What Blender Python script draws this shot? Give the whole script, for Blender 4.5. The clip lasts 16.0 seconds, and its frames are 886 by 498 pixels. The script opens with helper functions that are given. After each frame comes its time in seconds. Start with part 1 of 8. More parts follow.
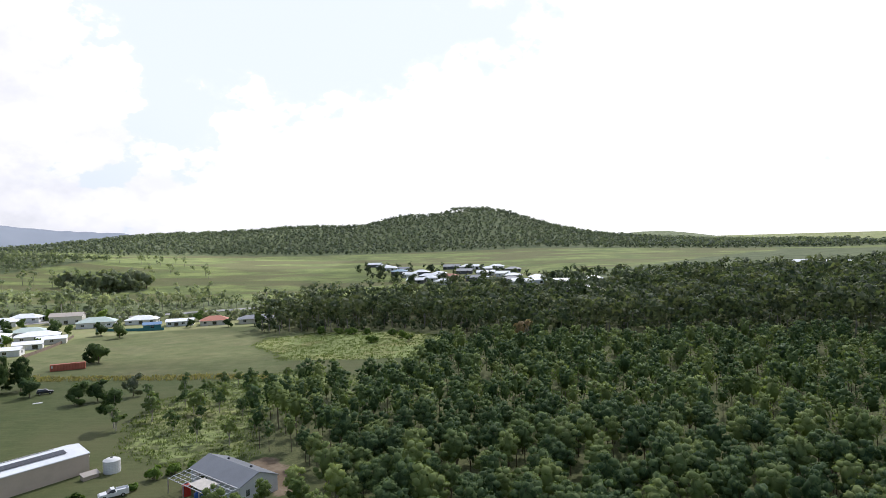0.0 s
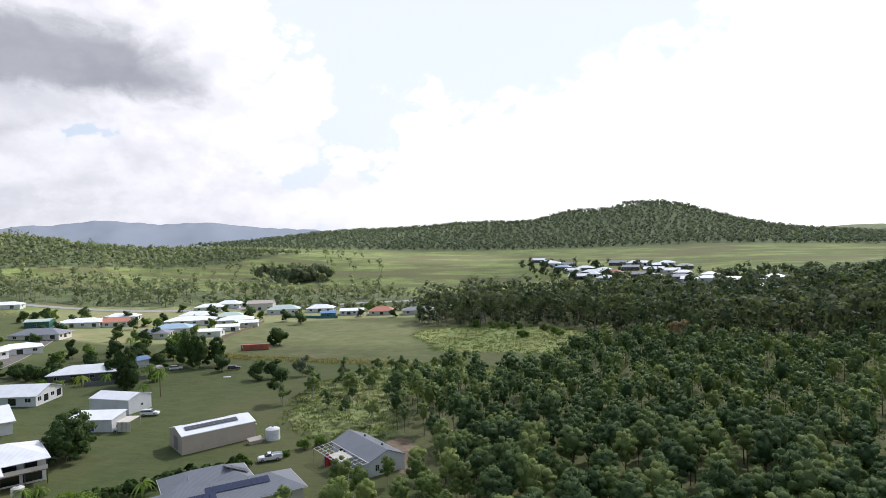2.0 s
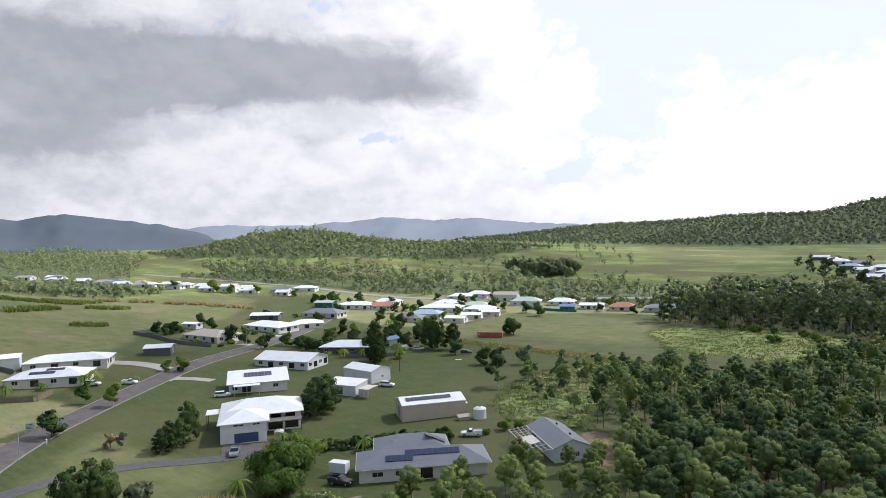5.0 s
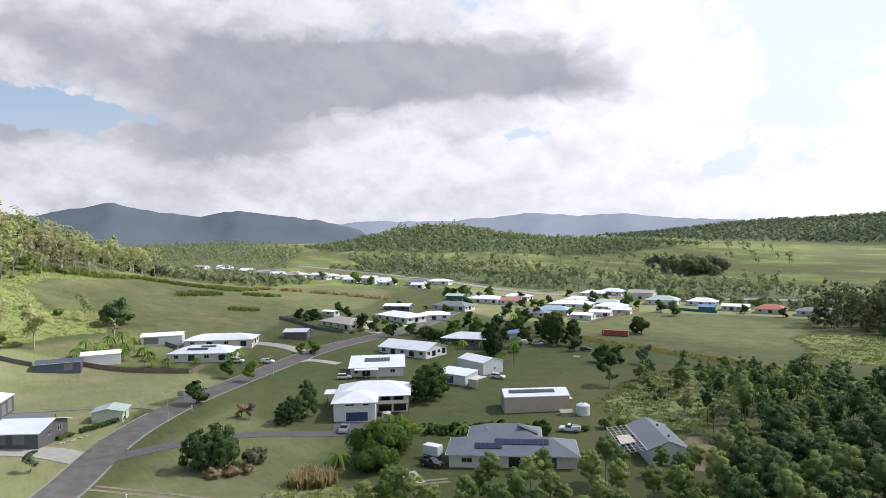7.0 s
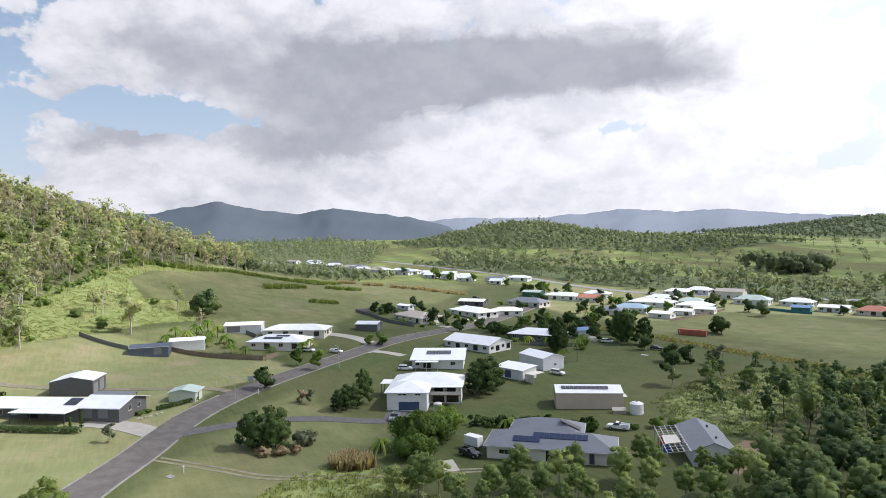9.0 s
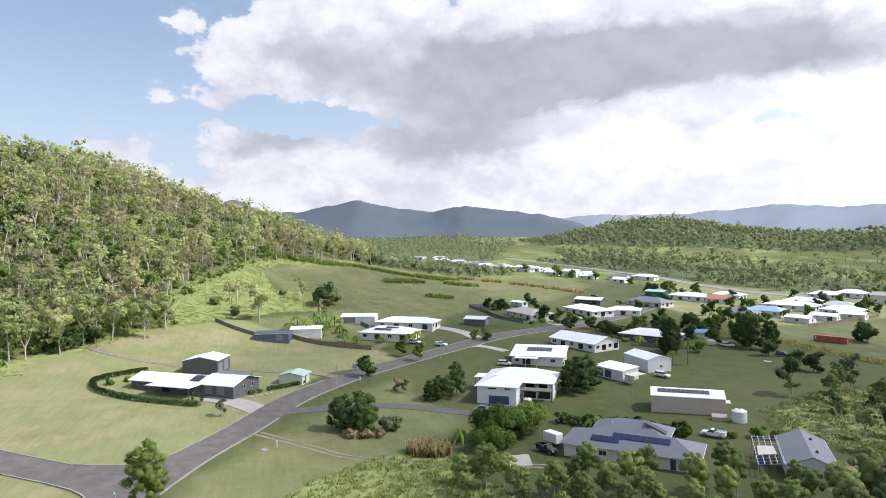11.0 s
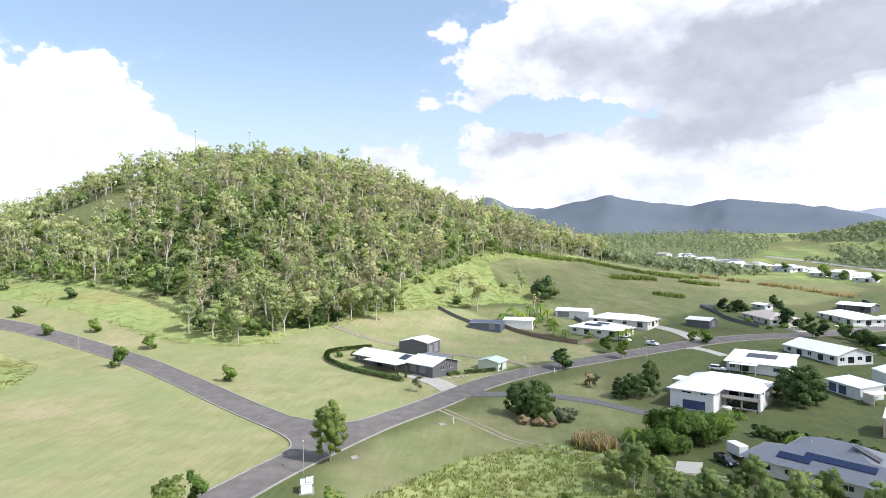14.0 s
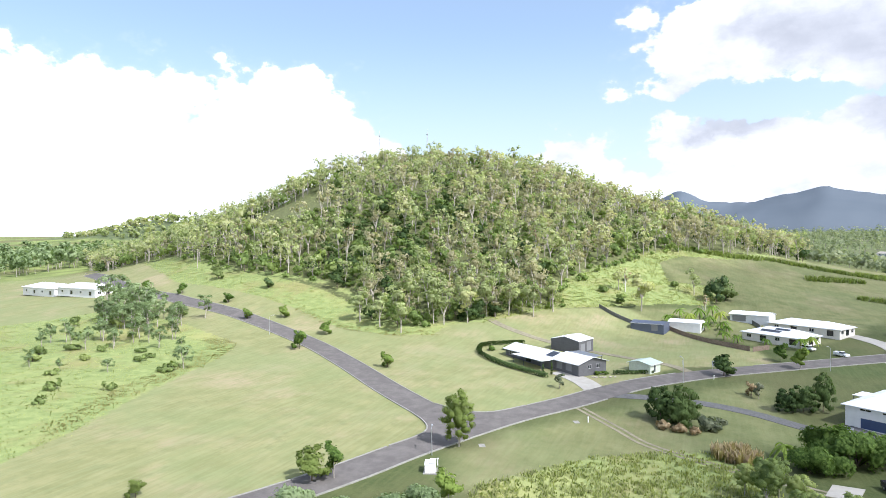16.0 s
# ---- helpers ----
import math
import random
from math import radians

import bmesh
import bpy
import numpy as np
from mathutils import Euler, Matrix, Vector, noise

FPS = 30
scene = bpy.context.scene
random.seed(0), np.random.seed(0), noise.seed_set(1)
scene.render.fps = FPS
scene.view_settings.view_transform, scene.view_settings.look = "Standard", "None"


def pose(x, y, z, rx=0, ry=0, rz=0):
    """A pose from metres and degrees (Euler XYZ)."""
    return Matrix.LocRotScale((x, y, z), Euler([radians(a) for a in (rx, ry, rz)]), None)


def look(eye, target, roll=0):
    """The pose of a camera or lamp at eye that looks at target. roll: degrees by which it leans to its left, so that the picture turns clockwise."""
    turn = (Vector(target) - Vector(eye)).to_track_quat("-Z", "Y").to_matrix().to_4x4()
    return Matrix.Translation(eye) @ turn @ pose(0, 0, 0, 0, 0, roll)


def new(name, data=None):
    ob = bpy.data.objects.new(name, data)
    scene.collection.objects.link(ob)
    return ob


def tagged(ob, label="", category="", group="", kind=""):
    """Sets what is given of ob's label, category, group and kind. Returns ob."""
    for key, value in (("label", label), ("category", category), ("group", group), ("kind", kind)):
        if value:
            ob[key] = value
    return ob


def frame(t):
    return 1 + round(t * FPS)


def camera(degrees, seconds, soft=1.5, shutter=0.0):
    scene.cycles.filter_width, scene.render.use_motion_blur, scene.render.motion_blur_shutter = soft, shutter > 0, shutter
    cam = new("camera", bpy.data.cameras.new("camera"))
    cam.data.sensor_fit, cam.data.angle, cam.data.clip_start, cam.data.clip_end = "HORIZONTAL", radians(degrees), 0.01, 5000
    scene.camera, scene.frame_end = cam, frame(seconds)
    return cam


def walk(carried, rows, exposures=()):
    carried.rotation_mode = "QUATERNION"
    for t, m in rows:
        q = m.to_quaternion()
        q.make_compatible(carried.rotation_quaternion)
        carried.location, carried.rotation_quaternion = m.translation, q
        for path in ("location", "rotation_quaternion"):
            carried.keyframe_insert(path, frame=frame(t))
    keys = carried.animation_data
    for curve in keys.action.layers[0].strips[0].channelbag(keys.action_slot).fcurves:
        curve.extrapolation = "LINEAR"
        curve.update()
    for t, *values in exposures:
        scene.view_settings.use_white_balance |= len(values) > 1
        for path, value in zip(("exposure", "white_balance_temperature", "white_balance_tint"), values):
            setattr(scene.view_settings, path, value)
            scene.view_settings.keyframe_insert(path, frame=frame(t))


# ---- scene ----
cam = camera(70.6, 16.0, 0.8)
PATH = [
    (0, (-0.019, 0.002, 41.923), (-0.035, 2.002, 41.896), -1.6),
    (0.5, (2.614, -0.839, 41.874), (2.462, 1.156, 41.849), -1.5),
    (1, (5.303, -1.519, 41.903), (4.993, 0.457, 41.878), -1.5),
    (1.5, (8.018, -2.048, 41.946), (7.57, -0.099, 41.92), -1.6),
    (2, (10.822, -2.427, 41.996), (10.265, -0.506, 41.969), -1.7),
    (2.5, (13.675, -2.648, 42.025), (13.027, -0.756, 41.998), -1.6),
    (3, (16.408, -2.725, 42.081), (15.663, -0.87, 42.054), -1.5),
    (3.5, (19.146, -2.63, 42.107), (18.271, -0.832, 42.081), -1.6),
    (4, (21.762, -2.326, 42.054), (20.76, -0.596, 42.029), -1.5),
    (4.5, (24.399, -1.824, 41.931), (23.26, -0.18, 41.907), -1.5),
    (5, (26.94, -1.023, 41.759), (25.658, 0.513, 41.737), -1.6),
    (7.5, (38.545, 6.312, 40.835), (36.906, 7.457, 40.81), -1.1),
    (8, (40.45, 8.127, 40.687), (38.773, 9.217, 40.662), -1.1),
    (8.5, (42.363, 10.082, 40.433), (40.648, 11.111, 40.406), -1.1),
    (11, (50.435, 21.818, 39.491), (48.517, 22.386, 39.461), -0.9),
    (11.5, (51.706, 24.445, 39.311), (49.757, 24.894, 39.281), -0.8),
    (12, (52.839, 27.169, 39.2), (50.87, 27.515, 39.168), -0.8),
    (12.5, (53.765, 29.967, 39.008), (51.779, 30.198, 38.976), -0.8),
    (13, (54.848, 32.77, 38.895), (52.851, 32.866, 38.862), -0.7),
    (13.5, (55.72, 35.486, 38.777), (53.721, 35.436, 38.745), -0.7),
    (14, (56.53, 38.319, 38.655), (54.542, 38.099, 38.623), -0.7),
    (14.5, (57.093, 41.186, 38.676), (55.128, 40.814, 38.643), -0.7),
    (15, (57.475, 44.136, 38.748), (55.544, 43.616, 38.714), -0.7),
    (15.5, (57.715, 46.889, 38.79), (55.827, 46.229, 38.755), -0.6),
    (16, (57.819, 49.687, 38.886), (55.978, 48.905, 38.849), -0.6),
]
EXPOSURES = [(0.0, -0.20, 6150, 15), (3.5, -0.22, 6150, 15), (5.0, -0.20, 6150, 15), (8.0, -0.18, 6150, 15), (11.0, 0.04, 6100, 15), (13.5, 0.27, 6020, 14.5), (16.0, 0.46, 5900, 14)]
walk(cam, [(t, look(eye, target, roll)) for t, eye, target, roll in PATH], EXPOSURES)

# ---- light ----
SUN_YAW, SUN_HIGH = -20.0, 47.0
sun_dir = Vector((-math.sin(radians(SUN_YAW)) * math.cos(radians(SUN_HIGH)), math.cos(radians(SUN_YAW)) * math.cos(radians(SUN_HIGH)), math.sin(radians(SUN_HIGH))))
sun = new("sun", bpy.data.lights.new("sun", "SUN"))
sun.data.energy, sun.data.angle, sun.data.color = 5.0, radians(0.6), (1.0, 0.975, 0.93)
sun.matrix_world = look((0, 0, 300), Vector((0, 0, 300)) - sun_dir)

world = bpy.data.worlds.new("sky")
scene.world = world
world.use_nodes = True
wn, wl = world.node_tree.nodes, world.node_tree.links
wn.clear()


def wmath(op, a, b=None, c=None, clamp=False):
    n = wn.new("ShaderNodeMath")
    n.operation, n.use_clamp = op, clamp
    for k, v in enumerate((a, b, c)):
        if v is None:
            continue
        if isinstance(v, (int, float)):
            n.inputs[k].default_value = v
        else:
            wl.new(v, n.inputs[k])
    return n.outputs[0]


def wstep(v, lo, hi):
    n = wn.new("ShaderNodeMapRange")
    n.interpolation_type = "SMOOTHSTEP"
    wl.new(v, n.inputs[0])
    n.inputs[1].default_value, n.inputs[2].default_value = lo, hi
    return n.outputs[0]


def wnoise(vec, scale, detail, rough=0.55, lac=2.0):
    n = wn.new("ShaderNodeTexNoise")
    wl.new(vec, n.inputs["Vector"])
    n.inputs["Scale"].default_value, n.inputs["Detail"].default_value = scale, detail
    n.inputs["Roughness"].default_value, n.inputs["Lacunarity"].default_value = rough, lac
    return n.outputs["Fac"]


def wmix(fac, a, b):
    n = wn.new("ShaderNodeMix")
    n.data_type = "RGBA"
    wl.new(fac, n.inputs[0])
    for k, v in ((6, a), (7, b)):
        if isinstance(v, tuple):
            n.inputs[k].default_value = (*v, 1)
        else:
            wl.new(v, n.inputs[k])
    return n.outputs[2]


tex = wn.new("ShaderNodeTexCoord").outputs["Generated"]
sep = wn.new("ShaderNodeSeparateXYZ")
wl.new(tex, sep.inputs[0])
dx, dy, dz = sep.outputs
yaw_deg = wmath("MULTIPLY", wmath("ARCTAN2", wmath("MULTIPLY", dx, -1.0), dy), 57.29578)
high_deg = wmath("MULTIPLY", wmath("ARCSINE", dz), 57.29578)
# cloud space: tens of degrees along and above the horizon
def cloud_space(lift=0.0, deep=0.0, across=0.1, up=0.14):
    v = wn.new("ShaderNodeCombineXYZ")
    wl.new(wmath("MULTIPLY", yaw_deg, across), v.inputs[0])
    wl.new(wmath("MULTIPLY", wmath("ADD", high_deg, lift), up), v.inputs[1])
    v.inputs[2].default_value = deep
    return v.outputs[0]


def billow(vec, scale):
    """Rounded heaps, as on the tops of fair-weather clouds."""
    n = wn.new("ShaderNodeTexVoronoi")
    n.feature = "SMOOTH_F1"
    wl.new(vec, n.inputs["Vector"])
    n.inputs["Scale"].default_value, n.inputs["Detail"].default_value, n.inputs["Roughness"].default_value = scale, 3.0, 0.55
    n.inputs["Smoothness"].default_value = 0.35
    return n.outputs["Distance"]


heap = cloud_space()
puff = wnoise(heap, 0.85, 9.0, 0.56)
curl = wnoise(heap, 3.4, 9.0, 0.6)
curl_above = wnoise(cloud_space(1.1), 3.4, 9.0, 0.6)
puff_above = wnoise(cloud_space(2.0), 0.85, 9.0, 0.56)
lumps = billow(heap, 2.6)
drift = wnoise(cloud_space(0, 7.3, 0.055, 0.13), 1.2, 7.0, 0.5)


def bank(yaw, high, wide, tall):
    a = wmath("MULTIPLY", wmath("SUBTRACT", yaw_deg, yaw), 1.0 / wide)
    b = wmath("MULTIPLY", wmath("SUBTRACT", high_deg, high), 1.0 / tall)
    r = wmath("ADD", wmath("MULTIPLY", a, a), wmath("MULTIPLY", b, b))
    return wmath("EXPONENT", wmath("MULTIPLY", r, -1.0))


def total(terms):
    out = None
    for weight, node in terms:
        v = wmath("MULTIPLY", node, weight)
        out = v if out is None else wmath("ADD", out, v)
    return out


# cover: above zero is cloud; banks add to it, the clear stretches take from it
cover = total([
    (0.62, wmath("SUBTRACT", puff, 0.5)), (0.42, wmath("SUBTRACT", curl, 0.5)), (0.30, wmath("SUBTRACT", 0.42, lumps)),
    (0.34, bank(-32, 14, 40, 34)), (0.36, bank(57, 12, 30, 13)), (0.30, bank(52, 2, 40, 5)), (0.30, bank(36, 17, 10, 7)), (0.3, bank(4, 6, 16, 7)),
    (0.62, bank(141, 5, 20, 7.5)), (0.30, bank(120, 6, 6, 4)), (0.30, bank(126.5, 13.4, 2.6, 1.2)), (0.30, bank(106.2, 12.6, 2.6, 0.7)), (0.34, bank(101.5, 7, 5, 2.6)), (0.34, bank(89, 7.4, 6, 3.0)), (0.30, bank(90, 2.5, 14, 2.4)),
    (0.40, bank(82, 17, 9, 4.4)), (0.25, bank(91, 14.5, 4, 3.0)),
    (-0.62, bank(13, 19.5, 17, 5.0)), (-0.46, bank(23.5, 11.5, 3.4, 4.2)), (-0.22, bank(30, 6.0, 5, 1.6)), (-0.34, bank(45, 9.4, 5, 1.0)), (-0.60, bank(86, 10.9, 6, 1.5)), (-0.35, bank(96, 8.0, 3, 2.4)), (-0.66, bank(108, 16, 9, 8)), (-0.55, bank(112, 9, 4.5, 5)), (-0.42, bank(138, 20.5, 28, 5.0))])
# high up the cloud thins out
cover = wmath("SUBTRACT", wmath("ADD", cover, 0.10), wmath("MULTIPLY", wstep(high_deg, 24.0, 48.0), 0.26))
mask = wmath("ADD", wmath("MULTIPLY", wstep(cover, -0.035, 0.035), 0.75), wmath("MULTIPLY", wstep(cover, -0.14, 0.16), 0.25))
# ragged outlines for the grey banks
yaw_true, high_true = yaw_deg, high_deg
yaw_deg = wmath("ADD", yaw_deg, wmath("MULTIPLY", wmath("SUBTRACT", wnoise(heap, 1.1, 5.0, 0.55), 0.5), 15.0))
high_deg = wmath("ADD", high_deg, wmath("MULTIPLY", wmath("SUBTRACT", wnoise(cloud_space(0, 3.1), 1.9, 7.0, 0.58), 0.5), 5.0))
# thick cloud greys underneath; thin edges stay bright
under = total([(0.55, wmath("SUBTRACT", drift, 0.5)), (0.04, wmath("SUBTRACT", curl, 0.5)),
               (0.85, bank(57, 15.4, 18, 3.3)), (0.55, bank(67, 12.8, 11, 1.8)), (0.30, bank(40, 13.6, 8, 2.2)), (0.50, bank(71, 8.8, 11, 1.5)), (0.34, bank(51.5, 9.6, 2.6, 1.3)), (0.55, bank(90, 9.3, 3.6, 1.7)),
               (0.95, bank(106.2, 12.4, 4, 0.9)), (0.40, bank(84, 15.6, 6, 2.4)), (0.42, bank(69, 14.0, 7, 3.6)), (0.10, bank(60, 4, 26, 2)), (0.22, bank(99, 7.0, 2.2, 1.2)), (0.24, bank(76, 6.0, 9, 2.2)), (0.26, bank(82, 10.5, 8, 2.4)), (-0.35, bank(0, 12, 30, 18)), (-0.45, bank(140, 8, 20, 10))])
grey = wmath("ADD", wmath("MULTIPLY", wstep(under, 0.16, 0.60), 0.86), wmath("MULTIPLY", wstep(under, -0.06, 0.4), 0.12))
yaw_deg, high_deg = yaw_true, high_true
lit = wstep(bank(SUN_YAW, SUN_HIGH, 60, 50), 0.05, 0.9)
# heaps are brighter on the side that faces the sun
relief = wmath("ADD", wmath("MULTIPLY", wstep(wmath("SUBTRACT", puff, puff_above), -0.13, 0.10), 0.65), wmath("MULTIPLY", wstep(wmath("SUBTRACT", curl, curl_above), -0.2, 0.2), 0.35))
white = wmix(lit, wmix(relief, (0.98, 0.995, 1.02), (1.28, 1.275, 1.27)), (2.6, 2.55, 2.45))
white = wmix(wmath("MULTIPLY", bank(96, 10, 32, 30), 0.85), white, wmix(relief, (0.70, 0.72, 0.75), (1.06, 1.06, 1.06)))
cloud = wmix(grey, white, wmix(relief, (0.53, 0.55, 0.59), (0.63, 0.65, 0.68)))
sky = wn.new("ShaderNodeTexSky")
sky.sky_type, sky.sun_disc = "NISHITA", False
sky.sun_elevation, sky.sun_rotation = radians(SUN_HIGH), radians(-SUN_YAW)
sky.air_density, sky.dust_density, sky.ozone_density = 1.0, 0.6, 1.0
blue = wn.new("ShaderNodeMix")
blue.data_type, blue.blend_type = "RGBA", "MULTIPLY"
blue.inputs[0].default_value = 1.0
wl.new(sky.outputs[0], blue.inputs[6])
blue.inputs[7].default_value = (0.172, 0.182, 0.170, 1)
# thin veil low down
veil = wmix(wmath("ADD", wmath("MULTIPLY", wstep(high_deg, 19.0, 0.0), 0.6), 0.26), blue.outputs[2], (0.76, 0.83, 0.93))
veil = wmix(wmath("MULTIPLY", wstep(bank(SUN_YAW, SUN_HIGH, 68, 50), 0.03, 0.42), 0.92), veil, (1.25, 1.33, 1.42))
back = wn.new("ShaderNodeBackground")
wl.new(wmix(mask, veil, cloud), back.inputs[0])
back.inputs[1].default_value = 0.86
out = wn.new("ShaderNodeOutputWorld")
wl.new(back.outputs[0], out.inputs[0])

# ---- materials ----


class Mat:
    """A small builder for node materials."""

    def __init__(self, name):
        self.m = bpy.data.materials.new(name)
        self.m.use_nodes = True
        self.n, self.l = self.m.node_tree.nodes, self.m.node_tree.links
        self.b = self.n["Principled BSDF"]
        self.co = self.n.new("ShaderNodeTexCoord").outputs["Object"]

    def put(self, v, socket):
        if isinstance(v, (int, float)):
            socket.default_value = v
        elif isinstance(v, tuple):
            socket.default_value = (*v, 1) if len(v) == 3 else v
        else:
            self.l.new(v, socket)

    def world(self):
        self.co = self.n.new("ShaderNodeNewGeometry").outputs["Position"]
        return self

    def noise(self, scale, detail=4.0, rough=0.55, stretch=None):
        n = self.n.new("ShaderNodeTexNoise")
        co = self.co
        if stretch:
            mp = self.n.new("ShaderNodeMapping")
            mp.inputs["Scale"].default_value = stretch
            self.l.new(co, mp.inputs[0])
            co = mp.outputs[0]
        self.l.new(co, n.inputs["Vector"])
        n.inputs["Scale"].default_value, n.inputs["Detail"].default_value, n.inputs["Roughness"].default_value = scale, detail, rough
        return n.outputs["Fac"]

    def math(self, op, a, b=0.0):
        n = self.n.new("ShaderNodeMath")
        n.operation = op
        self.put(a, n.inputs[0])
        self.put(b, n.inputs[1])
        return n.outputs[0]

    def step(self, v, lo, hi, a=0.0, b=1.0):
        n = self.n.new("ShaderNodeMapRange")
        n.interpolation_type = "SMOOTHSTEP"
        self.l.new(v, n.inputs[0])
        n.inputs[1].default_value, n.inputs[2].default_value, n.inputs[3].default_value, n.inputs[4].default_value = lo, hi, a, b
        return n.outputs[0]

    def mix(self, f, a, b, blend="MIX"):
        n = self.n.new("ShaderNodeMix")
        n.data_type, n.blend_type = "RGBA", blend
        self.put(f, n.inputs[0])
        self.put(a, n.inputs[6])
        self.put(b, n.inputs[7])
        return n.outputs[2]

    def attr(self, name):
        n = self.n.new("ShaderNodeAttribute")
        n.attribute_name = name
        return n.outputs

    def random(self):
        return self.n.new("ShaderNodeObjectInfo").outputs["Random"]

    def island(self):
        return self.n.new("ShaderNodeNewGeometry").outputs["Random Per Island"]

    def bump(self, height, strength=0.3, distance=0.02):
        n = self.n.new("ShaderNodeBump")
        n.inputs["Strength"].default_value, n.inputs["Distance"].default_value = strength, distance
        self.l.new(height, n.inputs["Height"])
        self.l.new(n.outputs[0], self.b.inputs["Normal"])
        return self

    def done(self, color, rough=0.7, metal=0.0, spec=0.5):
        self.put(color, self.b.inputs["Base Color"])
        self.put(rough, self.b.inputs["Roughness"])
        self.put(metal, self.b.inputs["Metallic"])
        self.put(spec, self.b.inputs["Specular IOR Level"])
        return self.m


def shade(c, k):
    return tuple(min(1.0, v * k) for v in c)


def plain(name, color, rough=0.6, metal=0.0, grain=3.0, amount=0.14, spec=0.5):
    """Painted or plain surface with faint mottling at two sizes."""
    m = Mat(name)
    f = m.math("ADD", m.math("MULTIPLY", m.noise(grain, 5.0), 0.6), m.math("MULTIPLY", m.noise(grain * 0.17, 3.0), 0.4))
    return m.done(m.mix(m.step(f, 0.3, 0.7), shade(color, 1 - amount), shade(color, 1 + amount)), rough, metal, spec)


def ribbed(name, color, pitch=0.2, rough=0.45, metal=0.0, dirt=0.12, along=0):
    """Ribbed sheet metal; along: the object axis across the ribs."""
    m = Mat(name)
    w = m.n.new("ShaderNodeTexWave")
    w.bands_direction = "XYZ"[along]
    m.l.new(m.co, w.inputs[0])
    w.inputs["Scale"].default_value = 0.31831 / pitch * 1.0
    f = m.noise(0.35, 5.0, 0.6)
    col = m.mix(m.step(f, 0.35, 0.75), color, shade(color, 1 - dirt))
    streak = m.noise(1.2, 3.0, 0.6, (1, 6, 1) if along == 1 else (6, 1, 1))
    col = m.mix(m.step(streak, 0.55, 0.8, 0, 0.5), col, shade(color, 0.82))
    return m.bump(w.outputs["Fac"], 0.22, 0.03).done(col, rough, metal)


def leaves(name, dark, light, young, glow=0.35):
    """Foliage: the tone of the whole tree and of each spray of leaves, with light coming through."""
    m = Mat(name)
    m.world()
    tone = m.attr("tone")
    per_tree = m.math("FRACT", m.math("ADD", m.random(), tone["Fac"]))
    f = m.math("ADD", m.math("MULTIPLY", m.island(), 0.55), m.math("MULTIPLY", per_tree, 0.45))
    col = m.mix(m.step(f, 0.15, 0.85), dark, light)
    col = m.mix(m.step(per_tree, 0.55, 1.0, 0.0, 0.6), col, young)
    m.put(col, m.b.inputs["Base Color"])
    m.b.inputs["Roughness"].default_value = 0.62
    m.b.inputs["Specular IOR Level"].default_value = 0.08
    t = m.n.new("ShaderNodeBsdfTranslucent")
    m.l.new(m.mix(1.0, col, (1.25, 1.35, 0.7), "MULTIPLY"), t.inputs[0])
    mx = m.n.new("ShaderNodeMixShader")
    mx.inputs[0].default_value = glow
    m.l.new(m.b.outputs[0], mx.inputs[1])
    m.l.new(t.outputs[0], mx.inputs[2])
    m.l.new(mx.outputs[0], m.n["Material Output"].inputs[0])
    return m.m


